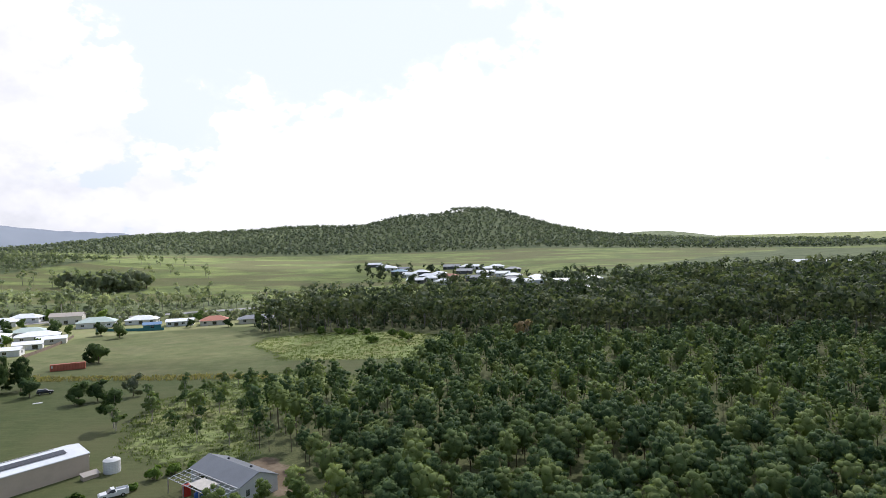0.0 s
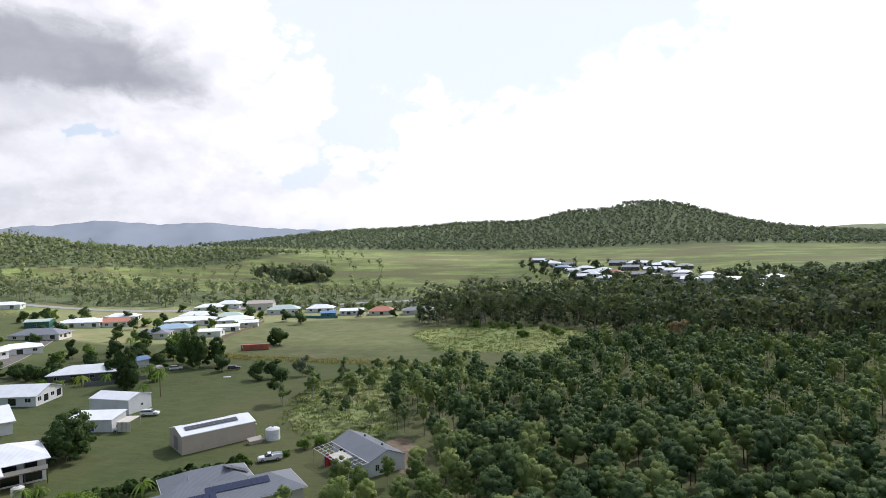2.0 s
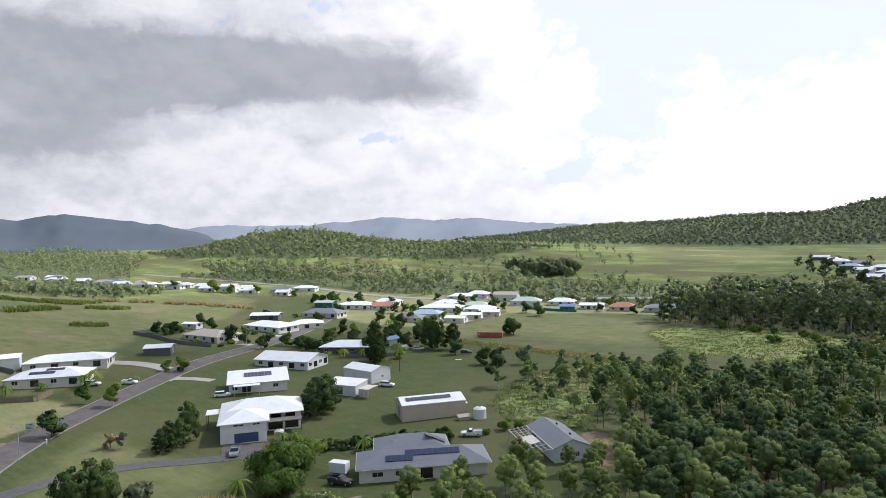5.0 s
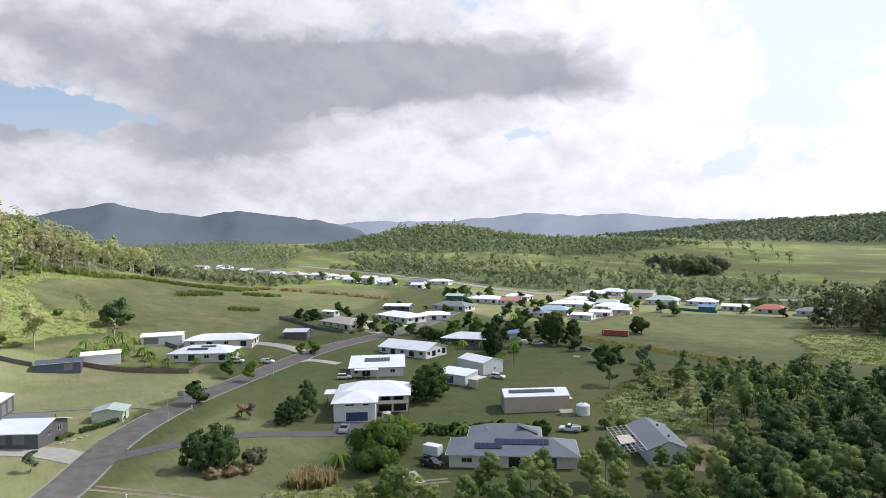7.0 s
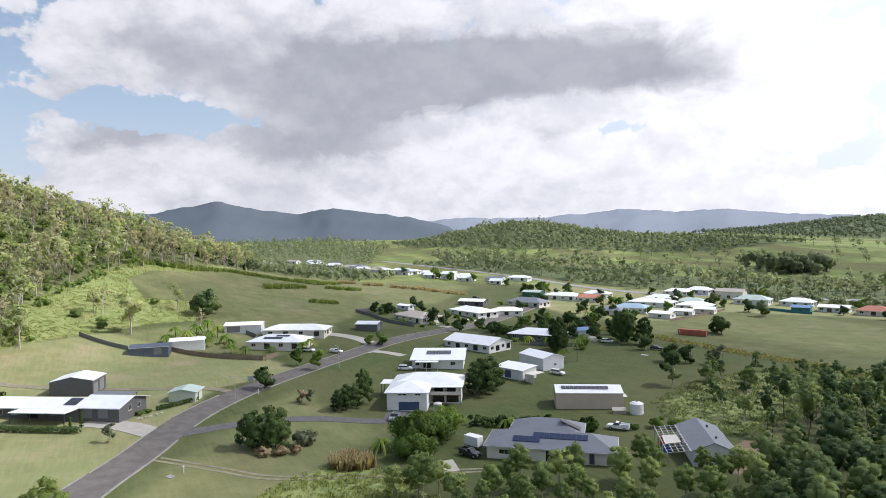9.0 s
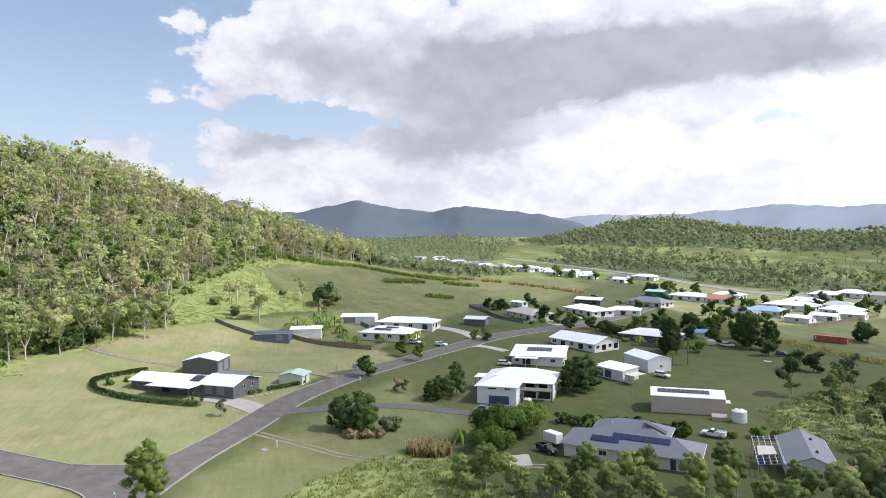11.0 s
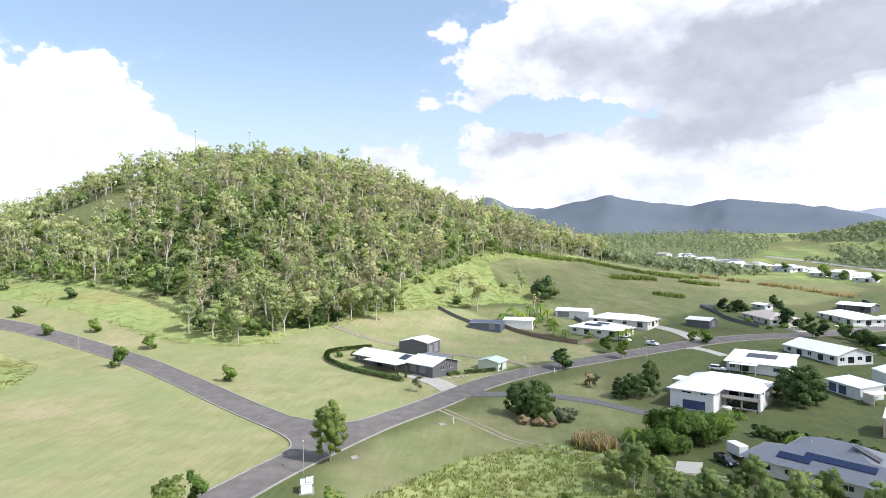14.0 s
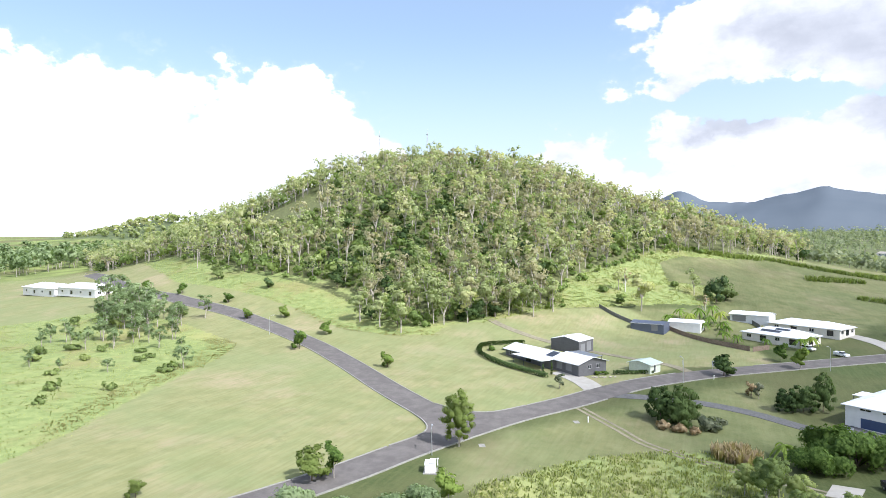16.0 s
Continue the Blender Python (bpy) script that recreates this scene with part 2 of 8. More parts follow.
def grass_ground():
    """Land: mown grass, with long grass, bare earth, cane and wood floor where the sheet's attribute says."""
    m = Mat("grass_ground").world()
    zone = m.attr("zone")["Color"]
    s = m.n.new("ShaderNodeSeparateColor")
    m.l.new(zone, s.inputs[0])
    fine, mid, wide = m.noise(2.2, 5.0, 0.65), m.noise(0.16, 5.0, 0.6), m.noise(0.021, 4.0, 0.55)
    mown = m.mix(m.step(mid, 0.32, 0.7), (0.060, 0.078, 0.026), (0.088, 0.100, 0.038))
    mown = m.mix(m.step(wide, 0.42, 0.68), mown, (0.115, 0.110, 0.050))
    mown = m.mix(m.step(fine, 0.35, 0.75, 0.0, 0.5), mown, (0.056, 0.082, 0.024))
    tuft = m.noise(0.9, 6.0, 0.72)
    mown = m.mix(m.step(tuft, 0.42, 0.66, 0.0, 0.5), mown, (0.103, 0.115, 0.044))
    mown = m.mix(m.step(m.noise(0.05, 4.0, 0.6), 0.5, 0.7, 0.0, 0.5), mown, (0.065, 0.094, 0.030))
    stripe = m.noise(0.5, 2.0, 0.5, (0.25, 2.2, 1))
    mown = m.mix(m.step(stripe, 0.45, 0.62, 0.0, 0.28), mown, (0.12, 0.130, 0.054))
    tall = m.mix(m.step(m.noise(0.35, 6.0, 0.7), 0.32, 0.7), (0.18, 0.222, 0.075), (0.27, 0.31, 0.115))
    tall = m.mix(m.step(wide, 0.5, 0.7), tall, (0.30, 0.30, 0.115))
    tall = m.mix(m.step(m.noise(0.045, 5.0, 0.65), 0.5, 0.68, 0.0, 0.7), tall, (0.255, 0.225, 0.095))
    bare = m.mix(m.step(mid, 0.35, 0.65), (0.16, 0.115, 0.075), (0.27, 0.21, 0.145))
    wood = m.mix(m.step(fine, 0.3, 0.7), (0.07, 0.082, 0.032), (0.15, 0.155, 0.066))
    litter = m.mix(m.step(m.noise(0.06, 5.0, 0.65), 0.35, 0.65), (0.085, 0.110, 0.048), (0.145, 0.168, 0.078))
    wood = m.mix(m.attr("far")["Fac"], wood, litter)
    # lot: pale dry grass, also a lit copy of mown for sunlit lawns
    lot = m.mix(m.step(mid, 0.3, 0.72), (0.198, 0.20, 0.084), (0.262, 0.252, 0.118))
    lot = m.mix(m.step(m.noise(0.035, 5.0, 0.65), 0.48, 0.68, 0.0, 0.85), lot, (0.325, 0.268, 0.162))
    lot = m.mix(m.step(m.noise(0.3, 4.0, 0.7), 0.5, 0.72, 0.0, 0.35), lot, (0.13, 0.15, 0.062))
    lot = m.mix(m.step(stripe, 0.45, 0.62, 0.0, 0.3), lot, (0.255, 0.27, 0.135))
    lot = m.mix(m.step(m.noise(0.027, 4.0, 0.6, (1, 1.3, 1)), 0.44, 0.62, 0.0, 0.42), lot, (0.195, 0.235, 0.10))
    swath = m.noise(0.34, 3.0, 0.6, (0.3, 3.4, 1))
    lot = m.mix(m.step(swath, 0.46, 0.6, 0.0, 0.3), lot, (0.17, 0.185, 0.075))
    mown = m.mix(m.step(m.math("ADD", m.attr("lot")["Fac"], m.math("MULTIPLY", m.math("SUBTRACT", m.noise(0.12, 4.0, 0.6), 0.5), 0.35)), 0.2, 0.8), mown, lot)
    far_brown = m.step(m.noise(0.006, 5.0, 0.62, (1, 2.6, 1)), 0.46, 0.56, 0.0, 0.85)
    tall = m.mix(m.math("MULTIPLY", far_brown, m.attr("far")["Fac"]), tall, (0.14, 0.13, 0.055))
    cane = m.mix(m.step(m.noise(0.03, 5.0, 0.6), 0.35, 0.65), (0.145, 0.182, 0.058), (0.262, 0.305, 0.096))
    cane = m.mix(far_brown, cane, (0.15, 0.14, 0.062))
    row = m.noise(0.02, 3.0, 0.5, (0.25, 3.0, 1))
    cane = m.mix(m.step(row, 0.5, 0.6, 0.0, 0.45), cane, (0.125, 0.15, 0.052))
    tall = m.mix(m.attr("far")["Fac"], tall, cane)
    edge = m.math("MULTIPLY", m.math("SUBTRACT", m.noise(0.45, 5.0, 0.65), 0.5), 0.9)
    col = mown
    for k, c in ((0, tall), (1, bare), (2, wood)):
        col = m.mix(m.step(m.math("ADD", s.outputs[k], edge), 0.38, 0.62), col, c)
    return m.bump(m.math("ADD", fine, m.noise(0.8, 4.0)), 0.5, 0.12).done(col, 0.92, 0, 0.15)


MAT = {}
MAT["ground"] = grass_ground()
ash = Mat("asphalt").world()
col = ash.mix(ash.step(ash.noise(0.35, 5.0, 0.6), 0.35, 0.7), (0.116, 0.103, 0.093), (0.164, 0.147, 0.133))
col = ash.mix(ash.step(ash.noise(40.0, 3.0), 0.4, 0.7, 0, 0.5), col, (0.084, 0.077, 0.071))
MAT["asphalt"] = ash.bump(ash.noise(30.0, 3.0), 0.3, 0.01).done(col, 0.85, 0, 0.3)
MAT["old_asphalt"] = plain("pale_old_asphalt", (0.26, 0.25, 0.24), 0.9, 0, 0.8, 0.15)
MAT["kerb"] = plain("kerb_concrete", (0.25, 0.24, 0.21), 0.85, 0, 1.5, 0.2)
MAT["drive"] = plain("pale_concrete", (0.37, 0.345, 0.30), 0.85, 0, 0.6, 0.12)
MAT["gravel"] = plain("grey_gravel", (0.105, 0.102, 0.10), 0.95, 0, 2.0, 0.25)
MAT["dirt"] = plain("packed_dirt", (0.21, 0.185, 0.12), 0.95, 0, 0.8, 0.25)
MAT["roof_white"] = ribbed("white_roof_sheet", (0.78, 0.79, 0.80), 0.2, 0.4)
MAT["roof_grey"] = ribbed("grey_roof_sheet", (0.165, 0.176, 0.198), 0.2, 0.45)
MAT["roof_tan"] = ribbed("tan_roof_tile", (0.40, 0.35, 0.30), 0.3, 0.7)
MAT["roof_red"] = ribbed("red_roof_tile", (0.42, 0.16, 0.10), 0.3, 0.7)
MAT["roof_blue"] = ribbed("blue_roof_sheet", (0.10, 0.20, 0.36), 0.2, 0.45)
MAT["roof_green"] = ribbed("pale_green_roof_sheet", (0.42, 0.50, 0.45), 0.2, 0.5)
MAT["roof_pale_blue"] = ribbed("pale_blue_roof_sheet", (0.30, 0.42, 0.52), 0.2, 0.5)
MAT["wall_white"] = plain("white_render", (0.66, 0.655, 0.635), 0.8, 0, 0.8, 0.07)
MAT["wall_cream"] = plain("cream_render", (0.62, 0.585, 0.52), 0.8, 0, 0.8, 0.06)
MAT["wall_beige"] = ribbed("beige_wall_sheet", (0.50, 0.415, 0.33), 0.2, 0.55, along=0)
MAT["wall_grey"] = plain("grey_brick_render", (0.105, 0.104, 0.108), 0.85, 0, 1.5, 0.12)
MAT["wall_slate"] = ribbed("slate_wall_sheet", (0.085, 0.10, 0.14), 0.2, 0.5)
MAT["wall_green"] = ribbed("green_wall_sheet", (0.03, 0.13, 0.10), 0.2, 0.5)
MAT["wall_mint"] = plain("pale_green_boards", (0.52, 0.56, 0.46), 0.8)
MAT["wall_steel"] = ribbed("pale_steel_wall", (0.62, 0.63, 0.64), 0.2, 0.45)
MAT["wall_teal"] = plain("teal_wall", (0.04, 0.17, 0.19), 0.7)
MAT["trim"] = plain("white_trim", (0.6, 0.6, 0.59), 0.5)
MAT["dark_trim"] = plain("dark_trim", (0.06, 0.065, 0.075), 0.5)
MAT["blue_door"] = ribbed("blue_roller_door", (0.045, 0.07, 0.15), 0.25, 0.5, along=2)
MAT["grey_door"] = ribbed("grey_roller_door", (0.20, 0.20, 0.21), 0.25, 0.5, along=2)
MAT["solar"] = plain("dark_solar_cells", (0.035, 0.038, 0.048), 0.3, 0.0, 1.0, 0.2)
MAT["solar_blue"] = plain("blue_solar_cells", (0.008, 0.018, 0.062), 0.3, 0.0, 1.0, 0.2)
MAT["steel"] = plain("galvanised_steel", (0.55, 0.56, 0.58), 0.4, 0.7)
MAT["fence"] = plain("weathered_paling", (0.20, 0.15, 0.11), 0.9, 0, 2.0, 0.3)
MAT["fence_grey"] = plain("grey_fence_sheet", (0.15, 0.15, 0.15), 0.7, 0, 2.0, 0.2)
MAT["rust_red"] = ribbed("rusty_red_container", (0.42, 0.12, 0.07), 0.25, 0.65, dirt=0.3)
MAT["tank"] = plain("cream_tank", (0.55, 0.53, 0.47), 0.6)
MAT["bark"] = plain("brown_bark", (0.12, 0.09, 0.065), 0.95, 0, 4.0, 0.3)
MAT["bark_wood"] = plain("grey_wood_bark", (0.22, 0.20, 0.17), 0.9, 0, 2.0, 0.25)
MAT["bark_pale"] = plain("pale_gum_bark", (0.40, 0.36, 0.30), 0.9, 0, 2.0, 0.25)
MAT["bone"] = plain("bleached_wood", (0.55, 0.52, 0.47), 0.9, 0, 2.0, 0.15)
MAT["tyre"] = plain("black_rubber", (0.02, 0.02, 0.02), 0.85)
MAT["rim"] = plain("alloy_rim", (0.5, 0.5, 0.52), 0.35, 0.8)
MAT["car_white"] = plain("white_car_paint", (0.75, 0.75, 0.75), 0.25, 0, 1.0, 0.03)
MAT["car_silver"] = plain("silver_car_paint", (0.36, 0.38, 0.40), 0.3, 0.4, 1.0, 0.05)
MAT["car_dark"] = plain("dark_car_paint", (0.03, 0.03, 0.035), 0.25, 0, 1.0, 0.05)
MAT["red_paint"] = plain("red_paint", (0.42, 0.03, 0.02), 0.5)
MAT["blue_paint"] = plain("blue_paint", (0.03, 0.10, 0.35), 0.5)
MAT["tarp"] = plain("cream_tarpaulin", (0.58, 0.53, 0.46), 0.85, 0, 1.5, 0.1)
MAT["timber"] = plain("brown_timber", (0.20, 0.12, 0.075), 0.8)
MAT["rock"] = plain("garden_rock", (0.42, 0.37, 0.31), 0.9, 0, 2.0, 0.25)
gl = Mat("window_glass")
MAT["glass"] = gl.done((0.015, 0.018, 0.022), 0.06, 0.0, 0.8)
lm = Mat("lamp_lens")
MAT["lens"] = lm.done((0.7, 0.7, 0.66), 0.15)
MAT["leaf_plant"] = leaves("plantation_leaves", (0.058, 0.098, 0.042), (0.17, 0.23, 0.09), (0.285, 0.325, 0.11), 0.34)
MAT["leaf_gum"] = leaves("gum_leaves", (0.29, 0.33, 0.16), (0.49, 0.515, 0.285), (0.53, 0.50, 0.31), 0.54)
MAT["leaf_dry"] = leaves("dry_gum_leaves", (0.30, 0.28, 0.175), (0.45, 0.41, 0.27), (0.46, 0.43, 0.28), 0.5)
MAT["leaf_dark"] = leaves("dark_broad_leaves", (0.038, 0.066, 0.024), (0.10, 0.15, 0.05), (0.12, 0.165, 0.054), 0.32)
MAT["leaf_fresh"] = leaves("fresh_green_leaves", (0.075, 0.13, 0.03), (0.19, 0.28, 0.065), (0.25, 0.31, 0.075), 0.42)
MAT["leaf_street"] = leaves("street_tree_leaves", (0.06, 0.10, 0.03), (0.15, 0.215, 0.06), (0.22, 0.26, 0.07), 0.42)
# leaves of far woods, made paler and greyer to paint in haze
MAT["leaf_far_haze"] = leaves("hazed_far_leaves", (0.18, 0.21, 0.135), (0.30, 0.33, 0.215), (0.345, 0.355, 0.235), 0.44)
MAT["leaf_garden"] = leaves("garden_leaves", (0.075, 0.125, 0.03), (0.165, 0.245, 0.058), (0.21, 0.27, 0.065), 0.38)
# darker copy of the long grass, with cloud shade in its colour
MAT["blade_shade"] = leaves("shaded_grass_blades", (0.115, 0.15, 0.054), (0.155, 0.195, 0.072), (0.175, 0.205, 0.082), 0.45)
# blue raised in the wood's leaves for the haze over it
MAT["leaf_wood"] = leaves("dark_wood_leaves", (0.062, 0.086, 0.05), (0.13, 0.158, 0.09), (0.175, 0.188, 0.105), 0.38)
# leaves of the far hill with blue-grey haze in the base colour
MAT["leaf_haze"] = leaves("hazed_hill_leaves", (0.13, 0.155, 0.118), (0.20, 0.228, 0.172), (0.225, 0.245, 0.18), 0.42)
MAT["leaf_rust"] = leaves("dead_rusty_leaves", (0.26, 0.185, 0.105), (0.41, 0.32, 0.20), (0.45, 0.37, 0.23))
MAT["leaf_hill"] = leaves("hill_broad_leaves", (0.145, 0.205, 0.066), (0.27, 0.345, 0.115), (0.33, 0.385, 0.13), 0.48)
MAT["leaf_silver"] = leaves("silvery_leaves", (0.10, 0.12, 0.075), (0.20, 0.22, 0.14), (0.22, 0.23, 0.16))
MAT["leaf_grey"] = leaves("grey_green_leaves", (0.16, 0.215, 0.10), (0.30, 0.37, 0.20), (0.34, 0.40, 0.22), 0.42)
# brighter copy of the long grass, coloured as if in sun
MAT["blade"] = leaves("sunlit_grass_blades", (0.28, 0.31, 0.12), (0.345, 0.37, 0.155), (0.385, 0.375, 0.18), 0.5)
MAT["blade_brown"] = leaves("brown_rank_grass", (0.24, 0.215, 0.09), (0.32, 0.285, 0.13), (0.35, 0.31, 0.15), 0.45)
MAT["blade_cane"] = leaves("green_cane_blades", (0.15, 0.20, 0.06), (0.24, 0.29, 0.09), (0.28, 0.31, 0.11), 0.42)
MAT["leaf_sap"] = leaves("pale_sapling_leaves", (0.16, 0.21, 0.075), (0.32, 0.385, 0.14), (0.39, 0.42, 0.17), 0.45)
MAT["blade_rust"] = leaves("rusty_dry_grass", (0.35, 0.265, 0.155), (0.47, 0.38, 0.24), (0.51, 0.43, 0.28), 0.4)
MAT["palm"] = leaves("palm_fronds", (0.10, 0.165, 0.03), (0.22, 0.31, 0.065), (0.34, 0.36, 0.08), 0.45)
# distance haze is painted into the mountains' blue-grey base colours
for nm, c0, c1 in (("hazed_mountain", (0.096, 0.114, 0.134), (0.115, 0.134, 0.154)), ("hazed_mountain_pale", (0.225, 0.25, 0.29), (0.25, 0.275, 0.315))):
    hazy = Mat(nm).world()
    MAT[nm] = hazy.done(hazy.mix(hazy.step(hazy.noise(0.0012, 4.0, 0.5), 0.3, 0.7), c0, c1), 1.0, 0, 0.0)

# ---- helpers for building ----


def mesh_of(name, verts, faces, mats=(), smooth=False):
    me = bpy.data.meshes.new(name)
    me.from_pydata([tuple(v) for v in verts], [], [tuple(f) for f in faces])
    for m in mats:
        me.materials.append(m)
    if smooth:
        me.polygons.foreach_set("use_smooth", [True] * len(me.polygons))
    me.update()
    return me


def part(name, bm, material, parent=None, label=""):
    """Links a bmesh as one mesh object under a thing or a part."""
    me = bpy.data.meshes.new(name)
    bmesh.ops.recalc_face_normals(bm, faces=bm.faces)
    bm.to_mesh(me)
    bm.free()
    me.materials.append(material)
    ob = new(name, me)
    ob.parent = parent
    if label:
        ob["label"] = label
    return ob


def thing(name, m, label, category, group="", kind=""):
    ob = new(name)
    ob.empty_display_size = 0.3
    ob.matrix_world = m
    return tagged(ob, label, category, group, kind)


def box(bm, x0, y0, z0, x1, y1, z1, bevel=0.0):
    vs = [bm.verts.new((x, y, z)) for z in (z0, z1) for y in (y0, y1) for x in (x0, x1)]
    fs = [bm.faces.new([vs[i] for i in f]) for f in ((0, 2, 3, 1), (4, 5, 7, 6), (0, 1, 5, 4), (2, 6, 7, 3), (0, 4, 6, 2), (1, 3, 7, 5))]
    if bevel:
        bmesh.ops.bevel(bm, geom=list({e for f in fs for e in f.edges}), offset=bevel, segments=1, affect="EDGES", clamp_overlap=True)
    return bm


def boxes(*many):
    bm = bmesh.new()
    for b in many:
        box(bm, *b)
    return bm


def prism(bm, poly, thick):
    """A slab under a polygon that faces up."""
    top = [bm.verts.new(p) for p in poly]
    low = [bm.verts.new((p[0], p[1], p[2] - thick)) for p in poly]
    bm.faces.new(top)
    bm.faces.new(low[::-1])
    n = len(poly)
    for i in range(n):
        bm.faces.new((top[i], low[i], low[(i + 1) % n], top[(i + 1) % n]))


def rod(bm, a, b, r0, r1, sides=6):
    a, b = Vector(a), Vector(b)
    d = (b - a).normalized()
    u = d.orthogonal().normalized()
    w = d.cross(u)
    rings = []
    for p, r in ((a, r0), (b, r1)):
        rings.append([bm.verts.new(p + r * (math.cos(2 * math.pi * k / sides) * u + math.sin(2 * math.pi * k / sides) * w)) for k in range(sides)])
    for k in range(sides):
        bm.faces.new((rings[0][k], rings[0][(k + 1) % sides], rings[1][(k + 1) % sides], rings[1][k]))
    bm.faces.new(rings[0][::-1])
    bm.faces.new(rings[1])
    return bm


def lathe(bm, profile, sides=16, at=(0, 0, 0)):
    """A body of revolution round z from (radius, height) pairs."""
    rings = [[bm.verts.new((at[0] + r * math.cos(2 * math.pi * k / sides), at[1] + r * math.sin(2 * math.pi * k / sides), at[2] + z)) for k in range(sides)] for r, z in profile]
    for a, b in zip(rings, rings[1:]):
        for k in range(sides):
            bm.faces.new((a[k], a[(k + 1) % sides], b[(k + 1) % sides], b[k]))
    bm.faces.new(rings[0][::-1])
    bm.faces.new(rings[-1])
    return bm


# ---- the land ----
def ground(x, y):
    """Height of the land: the valley floor, the wooded hill beside it, and the far rises."""
    x, y = np.asarray(x, float), np.asarray(y, float)
    u, v = np.clip(x, -420, 160) / 100, np.clip(y, -140, 420) / 100
    z = -1.78 + 1.1 * u - 2.19 * v + 1.14 * u * u + 0.68 * u * v + 0.36 * v * v
    z = z * (1 - 0.7 * np.clip((np.hypot(x, y) - 380) / 300, 0, 1))
    z = z + 0.045 * np.clip(np.hypot(x, y) - 480, 0, 950) * (1 - 0.55 * np.clip((x - 120) / 480, 0, 1))
    # the near hill: lopsided cosine dome
    du, dv = x + 461, y + 186
    a, b = -0.91 * du - 0.41 * dv, 0.41 * du - 0.91 * dv  # a away from the valley, b to its left
    r = np.hypot(a / np.where(a < 0, 372, 420), b / np.where(b > 0, 330, 430))
    z = z + (83 + 3.5 * np.sin(x / 17 + 1.3 * np.sin(y / 29)) + 3 * np.sin(y / 21 + 1.1 * np.sin(x / 33))) * (0.5 * (1 + np.cos(np.pi * np.clip(r, 0, 1)))) ** 1.12
    for cx, cy, sx, sy, h in ((-105, 85, 48, 42, -1.7), (-230, 112, 40, 36, 1.8), (-207, 28, 38, 34, -2.6), (40, 1500, 130, 280, 46), (150, 1520, 150, 260, 30), (-108, 1490, 80, 260, 29), (22, 1500, 26, 40, 9), (-300, 1480, 190, 260, 36), (-640, 1450, 210, 260, 26), (340, 1480, 240, 260, 8),
                              (640, 2000, 190, 250, 36), (-769, 595, 190, 130, 40), (-540, 760, 200, 90, 14), (-835, -895, 110, 110, 40),
                              (-1060, -560, 200, 200, 30)):
        z = z + h * np.exp(-((x - cx) / sx) ** 2 - ((y - cy) / sy) ** 2)
    return z


def inside(poly, x, y):
    """How far a place lies within a polygon, in metres (negative outside)."""
    x, y = np.asarray(x, float), np.asarray(y, float)
    hit, near = np.zeros(x.shape, bool), np.full(x.shape, 1e9)
    for (x0, y0), (x1, y1) in zip(poly, poly[1:] + poly[:1]):
        with np.errstate(divide="ignore", invalid="ignore"):
            cross = (y0 > y) != (y1 > y)
            hit ^= cross & (x < (x1 - x0) * (y - y0) / (y1 - y0 + 1e-12) + x0)
        k = np.clip(((x - x0) * (x1 - x0) + (y - y0) * (y1 - y0)) / ((x1 - x0) ** 2 + (y1 - y0) ** 2), 0, 1)
        near = np.minimum(near, np.hypot(x - x0 - k * (x1 - x0), y - y0 - k * (y1 - y0)))
    return np.where(hit, near, -near)


PLANTATION = [(-52, 158), (-54, 180), (-46, 198), (-24, 196), (-14, 230), (4, 264), (30, 258), (70, 246), (110, 226), (230, 190), (230, 90), (160, 20), (40, 40), (14, 56), (0, 66), (-8, 78), (-8, 90), (-16, 98), (-22, 106), (-24, 116), (-30, 126), (-40, 138), (-48, 146)]
TALL_1 = [(-89, 170), (-78, 143), (-62, 133), (-44, 136), (-50, 160), (-52, 180), (-42, 200), (-30, 204), (-30, 222), (-62, 236), (-84, 222), (-92, 195)]
TALL_2 = [(-99, 307), (-97, 330), (-66, 345), (-26, 334), (2, 306), (-2, 280), (-14, 254), (-45, 256), (-71, 260), (-80, 280)]
TALL_3 = [(-38, 14), (-60, 29), (-70, 42), (-76, 55), (-60, 60), (-40, 62), (-18, 44), (-18, 20)]
TALL_4 = [(-6, -64), (-28, -70), (-61, -83), (-100, -95), (-116, -104), (-134, -148), (-150, -205), (-90, -240), (20, -200), (30, -90)]
TALL_5 = [(-181, -34), (-208, -21), (-221, -10), (-235, 10), (-251, 31), (-257, 48), (-285, 62), (-292, 52), (-284, 30), (-312, 24), (-340, 36), (-372, 66), (-384, 62), (-352, 30), (-322, 14), (-286, -2), (-249, -18), (-205, -40)]
TALL_6 = [(-151, -84), (-150, -62), (-157, -46), (-168, -46), (-172, -60), (-176, -88), (-190, -116), (-200, -150), (-214, -200), (-252, -274), (-256, -306), (-195, -215), (-182, -161), (-166, -114)]
HILL_WOOD = [(-262, -300), (-215, -200), (-202, -150), (-196, -118), (-184, -94), (-166, -80), (-160, -64), (-166, -50), (-184, -36), (-208, -20), (-222, -9), (-249, -16), (-286, 1), (-322, 19), (-352, 38), (-390, 76), (-440, 112), (-520, 120), (-700, 0), (-800, -300), (-700, -520), (-400, -560), (-260, -350)]
WOODS = [(-112, 352), (-98, 346), (-35, 342), (8, 310), (16, 274), (74, 254), (130, 230), (260, 196), (700, 300), (760, 900), (480, 900), (180, 640), (60, 560), (-60, 470), (-110, 430)]
HILL_R2 = [(-1050, 500), (-820, 440), (-640, 480), (-470, 640), (-420, 800), (-560, 860), (-900, 760), (-1080, 640)]
